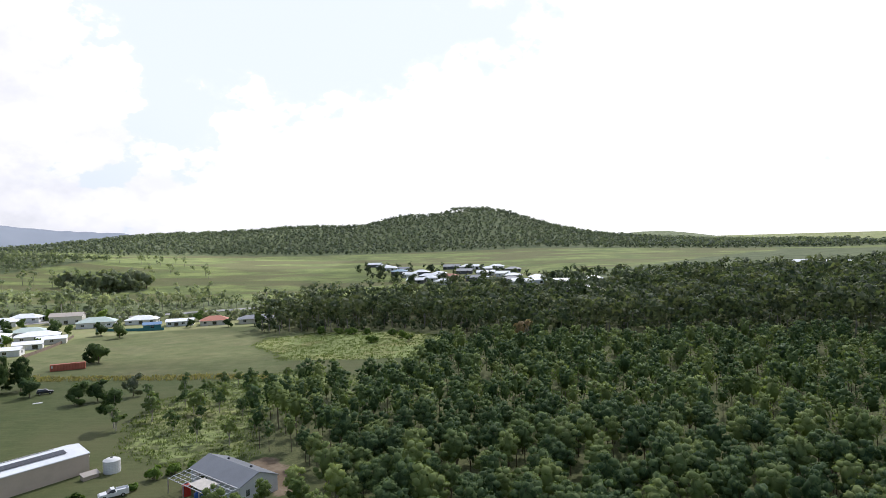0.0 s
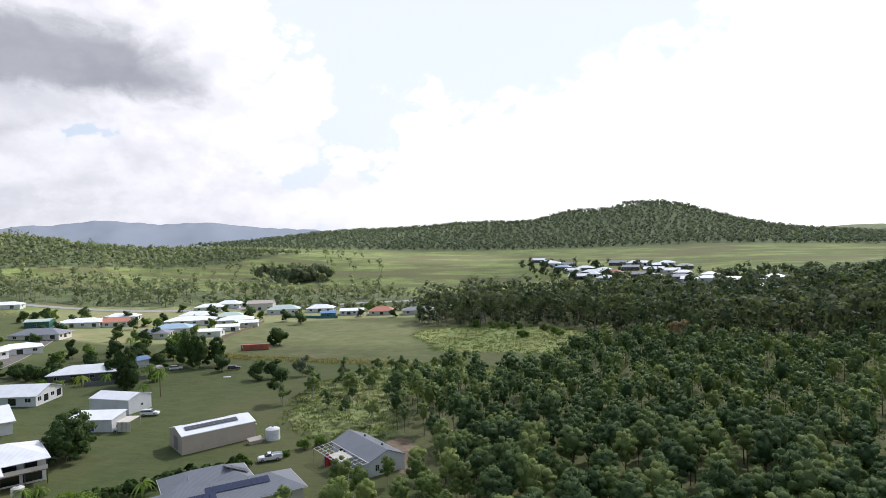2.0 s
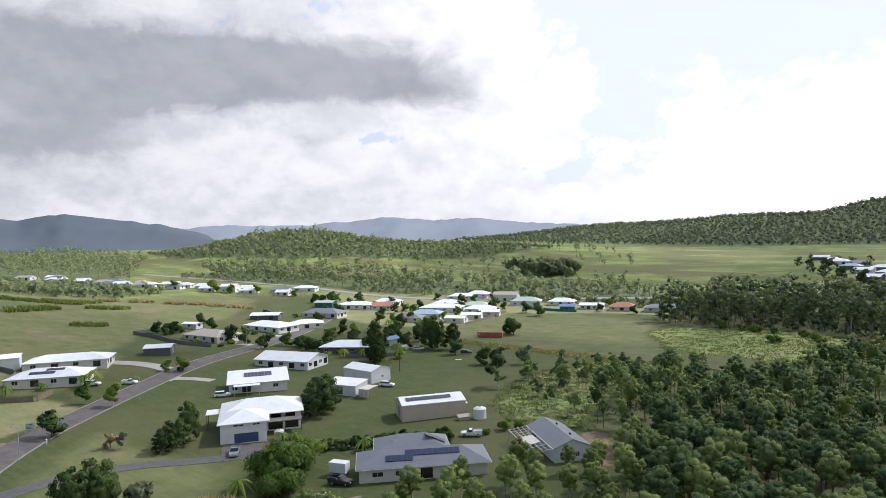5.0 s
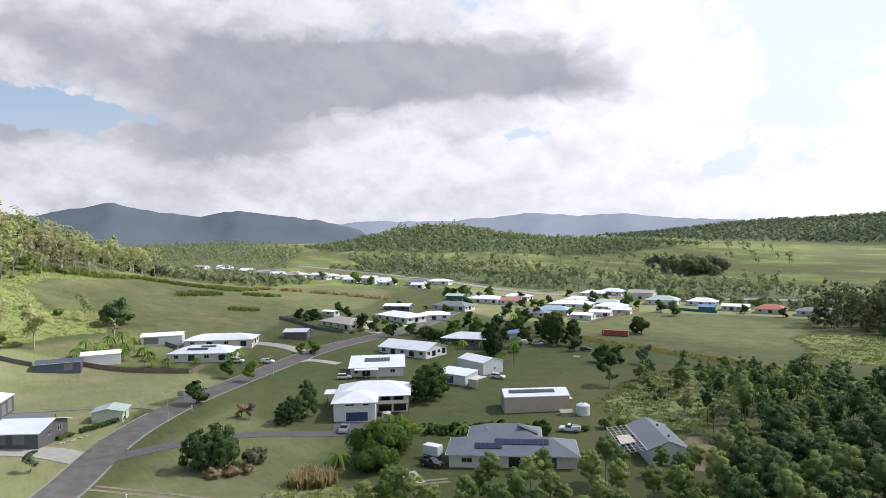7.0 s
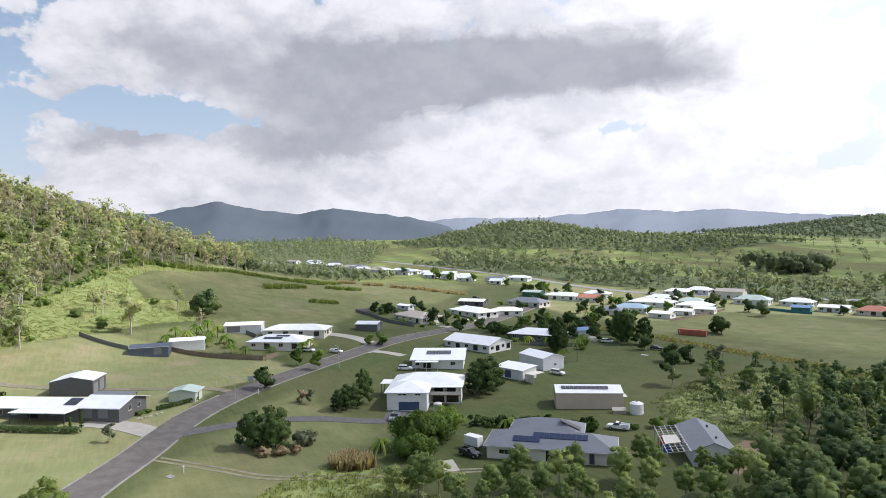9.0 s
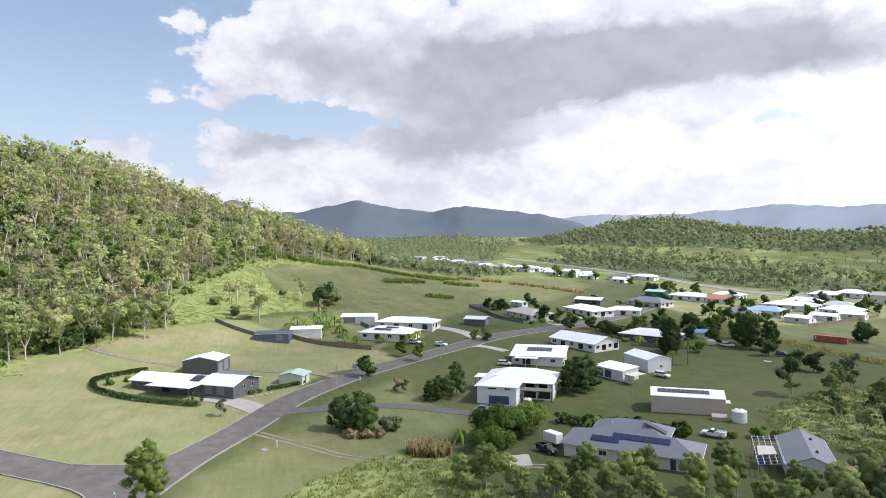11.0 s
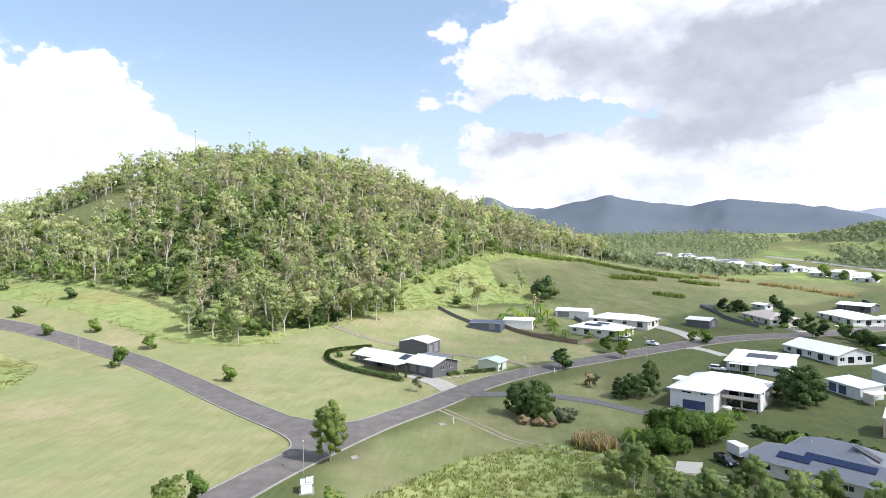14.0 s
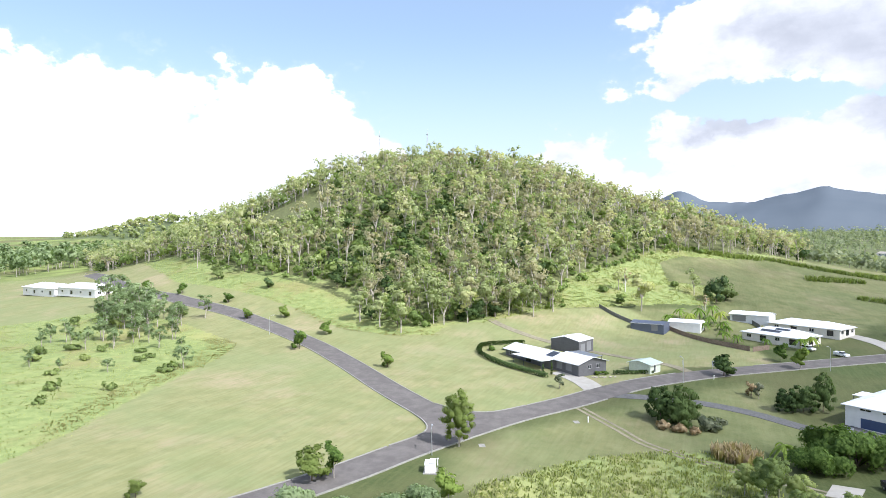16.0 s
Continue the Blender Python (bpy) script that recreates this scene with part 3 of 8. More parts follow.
FAR_HILL = [(-1000, 1150), (-600, 1040), (-300, 1010), (0, 1000), (200, 1010), (420, 960), (900, 1000), (1000, 2200), (-900, 2200)]


def hill_r(x, y):
    du, dv = x + 461, y + 186
    a, b = -0.91 * du - 0.41 * dv, 0.41 * du - 0.91 * dv
    return np.hypot(a / np.where(a < 0, 372, 420), b / np.where(b > 0, 330, 430))


def spaced(lo, hi, step, reach, grow=1.13):
    """Grid lines: even between lo and hi, then ever wider out to reach."""
    mid = list(np.arange(lo, hi + step / 2, step))
    for sign in (-1, 1):
        edge, s = (lo if sign < 0 else hi), step
        while abs(edge) < reach:
            s *= grow
            edge += sign * s
            mid.append(edge)
    return np.array(sorted(mid))


gx, gy = spaced(-330, 110, 3.2, 4700), spaced(-200, 400, 3.6, 4700)
X, Y = np.meshgrid(gx, gy)
Z = ground(X, Y)
nx, ny = len(gx), len(gy)
idx = np.arange(nx * ny).reshape(ny, nx)
quads = np.stack([idx[:-1, :-1], idx[:-1, 1:], idx[1:, 1:], idx[1:, :-1]], -1).reshape(-1, 4)
me = bpy.data.meshes.new("ground")
me.vertices.add(nx * ny)
me.vertices.foreach_set("co", np.stack([X, Y, Z], -1).ravel())
me.loops.add(quads.size)
me.loops.foreach_set("vertex_index", quads.ravel())
me.polygons.add(len(quads))
me.polygons.foreach_set("loop_start", np.arange(0, quads.size, 4))
me.update(calc_edges=True)
me.polygons.foreach_set("use_smooth", np.ones(len(quads), bool))


def soft(poly, w=3.0):
    return np.clip(0.5 + inside(poly, X, Y) / (2 * w), 0, 1)


TREE_LINE = [(-640, 335), (-350, 378), (-250, 430), (-120, 480), (-130, 520), (-260, 500), (-420, 470), (-660, 430)]
VALLEY = [(-1300, -40), (-560, 110), (-470, 130), (-480, 250), (-640, 290), (-900, 430), (-1500, 500), (-1700, 100)]
MID_FIELD = [(-900, 420), (-560, 420), (-480, 560), (-520, 700), (-760, 640)]
HOUSE_BELT = [(-300, 414), (-250, 412), (-190, 414), (-110, 408), (-112, 430), (-190, 440), (-300, 436)]
COPSE = [(-360, 575), (-330, 552), (-285, 545), (-270, 575), (-300, 600), (-350, 605)]
LEFT_WOOD = [(-300, -480), (-120, -420), (60, -420), (60, -520), (-200, -640), (-420, -700), (-560, -600)]
LEFT_HILL = [(-1000, -1050), (-700, -1050), (-700, -780), (-620, -700), (-800, -600), (-1200, -420), (-1250, -700)]


zone = np.zeros((ny, nx, 4))
zone[..., 0] = np.max([soft(p) * k for p, k in ((TALL_1, 0.5), (TALL_2, 0.6), (TALL_3, 1), (TALL_4, 1), (TALL_5, 1), (TALL_6, 1))], 0)
DIRT = [(-29, 117), (-31, 126), (-40, 138), (-45, 137), (-41, 127), (-33, 114)]
far = np.clip((np.hypot(X, Y) - 450) / 80, 0, 1)
zone[..., 0] = np.maximum(zone[..., 0], far * 0.62)
zone[..., 0] = np.maximum(zone[..., 0], soft(HILL_WOOD, 6))
zone[..., 2] = np.max([soft(PLANTATION, 4), soft(WOODS, 8), soft(HILL_R2, 20), soft(FAR_HILL, 25), 0.55 * soft(VALLEY, 12), soft(COPSE, 4), 0.62 * soft(HILL_WOOD, 6), soft(LEFT_HILL, 12), 0.7 * soft(TREE_LINE, 6), soft(HOUSE_BELT, 4)], 0)
# rank brown grass along the edge of the mown lot
edge_strip = [(-58, -84), (-100, -95), (-116, -104), (-122, -118), (-118, -120), (-110, -110), (-96, -102), (-58, -91), (-30, -79), (-26, -72)]
zone[..., 1] = np.maximum(soft(DIRT, 2.5), 0.42 * soft(edge_strip, 5.0))
zone[..., 3] = 1
# mown lots: paler dry grass, with part of the sunlight in its colour
LOTS = ([(-10, -20), (-34, -16), (-56, -8), (-62, -8), (-72, -18), (-100, -52), (-130, -95), (-118, -100), (-100, -93), (-61, -81), (-28, -68), (10, -60)],
        [(-84, 4), (-80, -6), (-94, -26), (-118, -58), (-145, -100), (-150, -66), (-148, -44), (-176, -28), (-160, 10), (-148, 36), (-118, 22)],
        [(-154, 40), (-166, 12), (-178, -16), (-205, -14), (-232, 14), (-216, 34), (-190, 62), (-168, 66)],
        [(-112, -84), (-130, -70), (-150, -58), (-153, -90), (-167, -116), (-184, -162), (-198, -216), (-258, -312), (-430, -560), (-420, -640), (80, -640), (60, -190), (-130, -190), (-136, -150), (-116, -104)],
        [(-186, -34), (-208, -20), (-232, 12), (-216, 32), (-190, 20), (-164, 8), (-174, -18)],
        [(-148, -44), (-176, -30), (-186, -36), (-168, -46), (-157, -46), (-150, -60)])
lot = me.attributes.new("lot", "FLOAT", "POINT")
wide_lots = [np.clip(0.5 + (inside(p, X, Y) + 3.2) / 4.0, 0, 1) for p in LOTS]
# half of the lots' sunlit tone, painted on the verge, back lawn and field
HALF_LIT = ([(-46, 8), (-68, 13), (-100, 34), (-122, 48), (-136, 62), (-118, 62), (-94, 68), (-80, 56), (-67, 40), (-48, 26), (-36, 16)],
        [(-200, 234), (-120, 238), (-66, 234), (-70, 258), (-98, 300), (-110, 350), (-180, 366), (-205, 340), (-198, 285)],
        [(-246, 60), (-262, 52), (-312, 25), (-389, 70), (-600, 205), (-520, 270), (-396, 275), (-322, 206), (-294, 142), (-254, 112)])
wide_lots += [k * np.clip(0.5 + (inside(p, X, Y) + 6.0) / 12.0, 0, 1) for p, k in zip(HALF_LIT, (0.5, 0.4, 0.5))]
# half-lit tone by the fenced gardens, a brighter one on sunlit village lawns
wide_lots += [0.5 * soft([(-222, 8), (-240, 20), (-256, 50), (-262, 80), (-250, 112), (-228, 108), (-206, 92), (-190, 70), (-216, 36)], 4.0)]
wide_lots += [0.75 * soft([(-340, 300), (-300, 262), (-240, 250), (-204, 262), (-196, 290), (-206, 345), (-150, 378), (-110, 382), (-110, 412), (-190, 440), (-300, 425), (-420, 345)], 6.0)]
lot.data.foreach_set("value", np.max(wide_lots, 0).astype(np.float32).ravel())
fa = me.attributes.new("far", "FLOAT", "POINT")
fa.data.foreach_set("value", far.astype(np.float32).ravel())
la = me.color_attributes.new("zone", "FLOAT_COLOR", "POINT")
la.data.foreach_set("color", zone.ravel())
me.materials.append(MAT["ground"])
land = tagged(new("ground", me), "grassy valley floor with mown lots, long grass and wooded hills", "ground", kind="structure")


def smooth_line(pts, step=3.0):
    """Points along a smooth line through the given ones."""
    pts = [Vector((*p, 0)) for p in pts]
    pts = [2 * pts[0] - pts[1]] + pts + [2 * pts[-1] - pts[-2]]
    out = []
    for a, b, c, d in zip(pts, pts[1:], pts[2:], pts[3:]):
        n = max(2, int((c - b).length / step))
        for k in range(n):
            t = k / n
            out.append(0.5 * (2 * b + t * (c - a) + t * t * (2 * a - 5 * b + 4 * c - d) + t ** 3 * (3 * b - a - 3 * c + d)))
    out.append(pts[-2])
    return out


def ribbon(line, left, right, lift, thick=0.3, rows=4):
    """A strip draped on the land along a line, from left to right of it in metres."""
    bm = bmesh.new()
    prev = None
    for i, p in enumerate(line):
        d = (line[min(i + 1, len(line) - 1)] - line[max(i - 1, 0)]).normalized()
        n = Vector((-d.y, d.x, 0))
        row = []
        for k in range(rows + 1):
            q = p + n * (left + (right - left) * k / rows)
            row.append(bm.verts.new((q.x, q.y, float(ground(q.x, q.y)) + lift)))
        for q in (row[-1], row[0]):
            row.append(bm.verts.new((q.co.x, q.co.y, q.co.z - thick)))
        if prev:
            m = len(row)
            for k in range(m):
                bm.faces.new((prev[k], prev[(k + 1) % m], row[(k + 1) % m], row[k]))
        else:
            bm.faces.new(row)
        prev = row
    bm.faces.new(prev[::-1])
    return bm


def runs(line, skip):
    """The stretches of a line that skip() leaves."""
    out, cur = [], []
    for p in line:
        if skip(p):
            if len(cur) > 2:
                out.append(cur)
            cur = []
        else:
            cur.append(p)
    return out + ([cur] if len(cur) > 2 else [])


def kerb(line, a, b, lift):
    k = part("kerb", ribbon(line, a, b, lift + 0.1, rows=1), MAT["kerb"])
    return tagged(k, "pale concrete kerb along the asphalt road", "kerb", "road kerbs", "structure")


def way(name, pts, width, mat, label, category, lift=0.1, gaps=None):
    line = smooth_line(pts)
    road = part(name, ribbon(line, width / 2, -width / 2, lift), mat)
    tagged(road, label, category, kind="structure")
    if gaps:
        for a, b, skip in ((width / 2 + 0.28, width / 2 - 0.02, gaps[0]), (-width / 2 + 0.02, -width / 2 - 0.28, gaps[1])):
            for stretch in runs(line, skip):
                kerb(stretch, a, b, lift)
    return road


def patch(name, poly, mat, label, category, lift, middle=None):
    """A flat-laid area draped on the land."""
    bm = bmesh.new()
    cx, cy = middle or (sum(p[0] for p in poly) / len(poly), sum(p[1] for p in poly) / len(poly))
    top = [bm.verts.new((x, y, float(ground(x, y)) + lift)) for x, y in poly]
    low = [bm.verts.new((v.co.x, v.co.y, v.co.z - 0.3)) for v in top]
    hub = bm.verts.new((cx, cy, float(ground(cx, cy)) + lift))
    for k in range(len(top)):
        n = (k + 1) % len(top)
        bm.faces.new((hub, top[k], top[n]))
        bm.faces.new((top[k], low[k], low[n], top[n]))
    bm.faces.new(low[::-1])
    return tagged(part(name, bm, mat), label, category, kind="structure")


MAIN = [(6, -30), (-12, -17.5), (-32.5, -9), (-48, -4.2), (-58, -0.6), (-72, 5), (-82, 9.7), (-97, 18), (-117.3, 28.1), (-132, 38), (-148, 52), (-162, 68), (-178, 89), (-197, 117), (-214, 148), (-228, 176), (-246, 206), (-268, 236), (-288, 262)]
SIDE = [(-66, 1.5), (-70, -4), (-75, -11), (-88, -28), (-110, -55), (-127, -79), (-143, -112), (-157, -150), (-169, -187), (-193, -252), (-282, -393), (-420, -545)]
way("road", MAIN, 8.0, MAT["asphalt"], "grey asphalt street with concrete kerbs past the lots", "road", 0.13,
    (lambda p: -87 < p.x < -49 or -158 < p.x < -140 or -119 < p.x < -111, lambda p: -112 < p.x < -106))
way("road", SIDE, 7.9, MAT["asphalt"], "grey asphalt side street climbing along the hill foot", "road", 0.10,
    (lambda p: p.y > -11, lambda p: p.y > -14.2))
CORNER_1 = [(-50, -8.0), (-56, -6.0), (-60.5, -5.2), (-64, -6.2), (-67.6, -8.9), (-71.7, -13.5)]
CORNER_2 = [(-80.9, -11.9), (-79.2, -7.2), (-78.3, -2.0), (-79.2, 1.6), (-81.6, 4.2), (-85.2, 6.5), (-88.9, 8.7)]
patch("road", CORNER_1 + [(-75, -8), (-64, 1)], MAT["asphalt"], "asphalt corner of the street junction", "road", 0.12, (-68, -2))
patch("road", [(-84, 9), (-72, 4), (-75, -10)] + CORNER_2, MAT["asphalt"], "asphalt corner of the street junction", "road", 0.12, (-75.5, 2))
kerb(smooth_line(CORNER_1, 1.5), 0.16, -0.14, 0.13)
kerb(smooth_line(CORNER_2, 1.5), 0.16, -0.14, 0.13)
way("road", [(-143, 46), (-153, 37), (-160, 18), (-168, -4), (-178, -22), (-187, -34)], 3.4, MAT["dirt"], "narrow worn lane beside the lawn", "road", 0.10)
way("driveway", [(-108, 24), (-112, 44), (-110, 58), (-103, 70), (-98, 80)], 4.6, MAT["gravel"], "grey gravel driveway curving over the lawn", "driveway", 0.08)
way("driveway", [(-98, 77), (-104, 80), (-107, 83)], 9.0, MAT["gravel"], "grey gravel apron before the garage", "driveway", 0.11)
RUTS = smooth_line([(-93, 21), (-81, 31.5), (-73, 38.6), (-67, 51), (-62, 66), (-58, 76)], 1.5)
for off in (-0.85, 0.85):
    rut = part("dirt_track", ribbon(RUTS, off + 0.42, off - 0.42, 0.04, rows=1), MAT["dirt"])
    tagged(rut, "worn pale wheel rut across the grass", "track", "wheel ruts", "structure")
way("driveway", [(-111, 22), (-119, 17), (-124, 12), (-127, 8)], 6.5, MAT["drive"], "pale concrete driveway up to the low house", "driveway", 0.10)
way("road", [(-700, 330), (-520, 352), (-342, 366), (-250, 420), (-142, 473), (40, 520)], 8.0, MAT["old_asphalt"], "far main road behind the houses", "road", 0.15)
way("driveway", [(-222, 166), (-232, 161), (-243, 158)], 5.0, MAT["drive"], "pale concrete driveway to a brick house", "driveway", 0.10)
way("driveway", [(-238, 192), (-243, 188), (-250, 188)], 5.0, MAT["drive"], "pale concrete driveway to a white house", "driveway", 0.10)
way("driveway", [(-264, 231), (-272, 240), (-278, 246)], 4.5, MAT["drive"], "pale concrete driveway to a grey-roofed house", "driveway", 0.10)
way("driveway", [(-186, 101), (-180, 108), (-172, 112)], 4.0, MAT["drive"], "pale concrete path to the solar house", "driveway", 0.10)
way("driveway", [(-183, 100), (-191, 108), (-204, 108.5), (-216, 104), (-226, 96)], 6.0, MAT["drive"], "pale curved concrete driveway", "driveway", 0.10)
patch("concrete_pad", [(-66.6, 69.2), (-60.2, 67.2), (-59.8, 71.8), (-66.6, 74.0)], MAT["drive"], "pale concrete pad beside the grey house", "pad", 0.12)

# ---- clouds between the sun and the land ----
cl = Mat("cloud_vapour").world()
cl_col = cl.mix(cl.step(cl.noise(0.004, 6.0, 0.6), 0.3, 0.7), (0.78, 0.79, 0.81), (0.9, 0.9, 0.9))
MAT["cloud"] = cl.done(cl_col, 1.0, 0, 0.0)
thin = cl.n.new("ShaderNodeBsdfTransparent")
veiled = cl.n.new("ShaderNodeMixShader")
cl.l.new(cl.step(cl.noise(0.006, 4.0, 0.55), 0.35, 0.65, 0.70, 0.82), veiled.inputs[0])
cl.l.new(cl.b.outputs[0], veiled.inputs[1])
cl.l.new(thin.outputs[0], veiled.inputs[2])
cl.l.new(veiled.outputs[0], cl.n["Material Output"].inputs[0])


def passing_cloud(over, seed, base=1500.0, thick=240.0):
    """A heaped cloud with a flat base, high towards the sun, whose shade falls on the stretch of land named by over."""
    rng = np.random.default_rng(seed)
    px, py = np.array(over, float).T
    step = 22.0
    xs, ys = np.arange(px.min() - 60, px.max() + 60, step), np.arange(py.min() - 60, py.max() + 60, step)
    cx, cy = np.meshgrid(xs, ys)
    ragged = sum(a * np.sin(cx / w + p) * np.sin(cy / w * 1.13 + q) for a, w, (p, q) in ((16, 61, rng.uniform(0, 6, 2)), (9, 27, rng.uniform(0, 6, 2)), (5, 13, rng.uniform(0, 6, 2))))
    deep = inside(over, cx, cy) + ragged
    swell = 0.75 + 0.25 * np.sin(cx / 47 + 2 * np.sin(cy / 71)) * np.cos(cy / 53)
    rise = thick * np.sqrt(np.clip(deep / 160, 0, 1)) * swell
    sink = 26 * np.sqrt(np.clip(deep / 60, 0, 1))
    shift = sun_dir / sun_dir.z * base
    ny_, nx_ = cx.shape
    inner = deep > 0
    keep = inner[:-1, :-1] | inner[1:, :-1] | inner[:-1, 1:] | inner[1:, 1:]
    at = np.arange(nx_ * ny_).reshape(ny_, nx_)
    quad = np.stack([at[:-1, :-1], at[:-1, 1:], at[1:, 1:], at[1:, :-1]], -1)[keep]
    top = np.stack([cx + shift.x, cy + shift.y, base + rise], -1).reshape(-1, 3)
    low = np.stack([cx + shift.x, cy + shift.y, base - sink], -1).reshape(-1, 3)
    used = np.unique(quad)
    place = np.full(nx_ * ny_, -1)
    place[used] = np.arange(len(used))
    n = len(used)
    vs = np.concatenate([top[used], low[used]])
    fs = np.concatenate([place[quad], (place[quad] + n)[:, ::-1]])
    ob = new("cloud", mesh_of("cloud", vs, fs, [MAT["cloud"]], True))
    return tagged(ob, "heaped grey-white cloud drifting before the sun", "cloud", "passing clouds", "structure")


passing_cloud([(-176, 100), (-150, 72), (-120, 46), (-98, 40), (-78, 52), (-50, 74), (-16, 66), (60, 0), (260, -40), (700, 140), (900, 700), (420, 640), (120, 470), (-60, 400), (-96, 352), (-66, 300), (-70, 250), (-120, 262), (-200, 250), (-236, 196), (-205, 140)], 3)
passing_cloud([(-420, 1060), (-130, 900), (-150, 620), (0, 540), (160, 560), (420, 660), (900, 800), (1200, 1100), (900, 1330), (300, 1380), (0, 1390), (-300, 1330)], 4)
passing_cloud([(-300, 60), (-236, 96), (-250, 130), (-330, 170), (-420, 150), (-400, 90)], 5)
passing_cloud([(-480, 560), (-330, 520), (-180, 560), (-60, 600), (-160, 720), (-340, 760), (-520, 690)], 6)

# ---- houses ----


def framed(L, W, z0, z1, openings, t=0.16):
    """Four walls as thick pieces round their openings. openings: (side, along, sill, width, height)."""
    bm = bmesh.new()
    for side in range(4):
        run = L if side in (0, 2) else W - 2 * t
        mine = [o for o in openings if o[0] == side]
        us = sorted({0.0, run, *[o[1] for o in mine], *[o[1] + o[3] for o in mine]})
        us = [u for u in us if 0 <= u <= run]
        for u0, u1 in zip(us, us[1:]):
            if u1 - u0 < 0.01:
                continue
            mid = (u0 + u1) / 2
            holes = sorted((o[2], o[2] + o[4]) for o in mine if o[1] < mid < o[1] + o[3])
            z = z0
            for lo, hi in [*holes, (z1, z1)]:
                if lo - z > 0.01:
                    if side == 0:
                        box(bm, u0, 0, z, u1, t, lo)
                    elif side == 2:
                        box(bm, u0, W - t, z, u1, W, lo)
                    elif side == 1:
                        box(bm, L - t, t + u0, z, L, t + u1, lo)
                    else:
                        box(bm, 0, t + u0, z, t, t + u1, lo)
                z = hi
    bmesh.ops.remove_doubles(bm, verts=list(bm.verts), dist=0.001)
    return bm


def opening_box(side, u, z, w, h, L, W, inset, deep, t=0.16):
    if side == 0:
        return (u, inset, z, u + w, inset + deep, z + h)
    if side == 2:
        return (u, W - inset - deep, z, u + w, W - inset, z + h)
    if side == 1:
        return (L - inset - deep, t + u, z, L - inset, t + u + w, z + h)
    return (inset, t + u, z, inset + deep, t + u + w, z + h)


def fit_opening(parent, L, W, o, kind):
    side, u, z, w, h = o
    if kind == "window":
        bm = bmesh.new()
        f = 0.07
        for a in ((u, z, w, f), (u, z + h - f, w, f), (u, z + f, f, h - 2 * f), (u + w - f, z + f, f, h - 2 * f), (u + w / 2 - f / 2, z + f, f, h - 2 * f)):
            box(bm, *opening_box(side, a[0], a[1], a[2], a[3], L, W, 0.02, 0.09))
        win = part("window", bm, MAT["trim"], parent)
        part("pane", boxes(opening_box(side, u + f, z + f, w / 2 - 1.5 * f, h - 2 * f, L, W, 0.06, 0.02)), MAT["glass"], win, "dark window glass")
        part("pane", boxes(opening_box(side, u + w / 2 + f / 2, z + f, w / 2 - 1.5 * f, h - 2 * f, L, W, 0.06, 0.02)), MAT["glass"], win, "dark window glass")
    else:
        mat = {"garage": MAT["blue_door"], "garage_grey": MAT["grey_door"], "door": MAT["dark_trim"], "dark": MAT["glass"]}[kind]
        name = {"garage": "garage_door", "garage_grey": "garage_door", "door": "door", "dark": "sliding_door"}[kind]
        label = {"garage": "dark blue roller door", "garage_grey": "grey roller door", "door": "dark panel door", "dark": "dark glass panel, for sliding doors and shaded openings"}[kind]
        part(name, boxes(opening_box(side, u, z, w, h, L, W, 0.07, 0.05)), mat, parent, label)


def roof_faces(kind, L, W, over, h, rise):
    """Upward polygons of a roof over a rectangle L by W, with the eaves at height h."""
    a, b, c, d = (-over, -over), (L + over, -over), (L + over, W + over), (-over, W + over)
    if kind == "hip":
        if L >= W:
            r = W / 2 + over
            e, f = (r - over, W / 2, h + rise), (L + over - r, W / 2, h + rise)
            return [[(*a, h), (*b, h), f, e], [(*c, h), (*d, h), e, f], [(*d, h), (*a, h), e], [(*b, h), (*c, h), f]]
        r = L / 2 + over
        e, f = (L / 2, r - over, h + rise), (L / 2, W + over - r, h + rise)
        return [[(*b, h), (*c, h), f, e], [(*d, h), (*a, h), e, f], [(*a, h), (*b, h), e], [(*c, h), (*d, h), f]]
    if kind == "gable":
        e, f = (-over, W / 2, h + rise), (L + over, W / 2, h + rise)
        return [[(*a, h), (*b, h), f, e], [(*c, h), (*d, h), e, f]]
    if kind == "gable_y":
        e, f = (L / 2, -over, h + rise), (L / 2, W + over, h + rise)
        return [[(*b, h), (*c, h), f, e], [(*d, h), (*a, h), e, f]]
    return [[(*a, h), (*b, h), (*c, h + rise), (*d, h + rise)]]  # single slope, high at the back


def gable_fill(bm, kind, L, W, h, rise, over, t=0.16):
    if kind == "gable":
        k = rise * (W / 2) / (W / 2 + over)
        for x in (0, L - t):
            vs = [(x, 0, h), (x, W, h), (x, W / 2, h + k)]
            wedge(bm, vs, (t, 0, 0))
    elif kind == "gable_y":
        k = rise * (L / 2) / (L / 2 + over)
        for y in (0, W - t):
            wedge(bm, [(0, y, h), (L, y, h), (L / 2, y, h + k)], (0, t, 0))
    elif kind == "skillion":
        k = rise * W / (W + 2 * over)
        for x in (0, L - t):
            wedge(bm, [(x, 0, h), (x, W, h), (x, W, h + k)], (t, 0, 0))
        box(bm, t, W - t, h, L - t, W, h + k)


def wedge(bm, tri, off):
    a = [bm.verts.new(p) for p in tri]
    b = [bm.verts.new(Vector(p) + Vector(off)) for p in tri]
    bm.faces.new(a)
    bm.faces.new(b[::-1])
    for i in range(len(a)):
        bm.faces.new((a[i], a[(i + 1) % len(a)], b[(i + 1) % len(a)], b[i]))


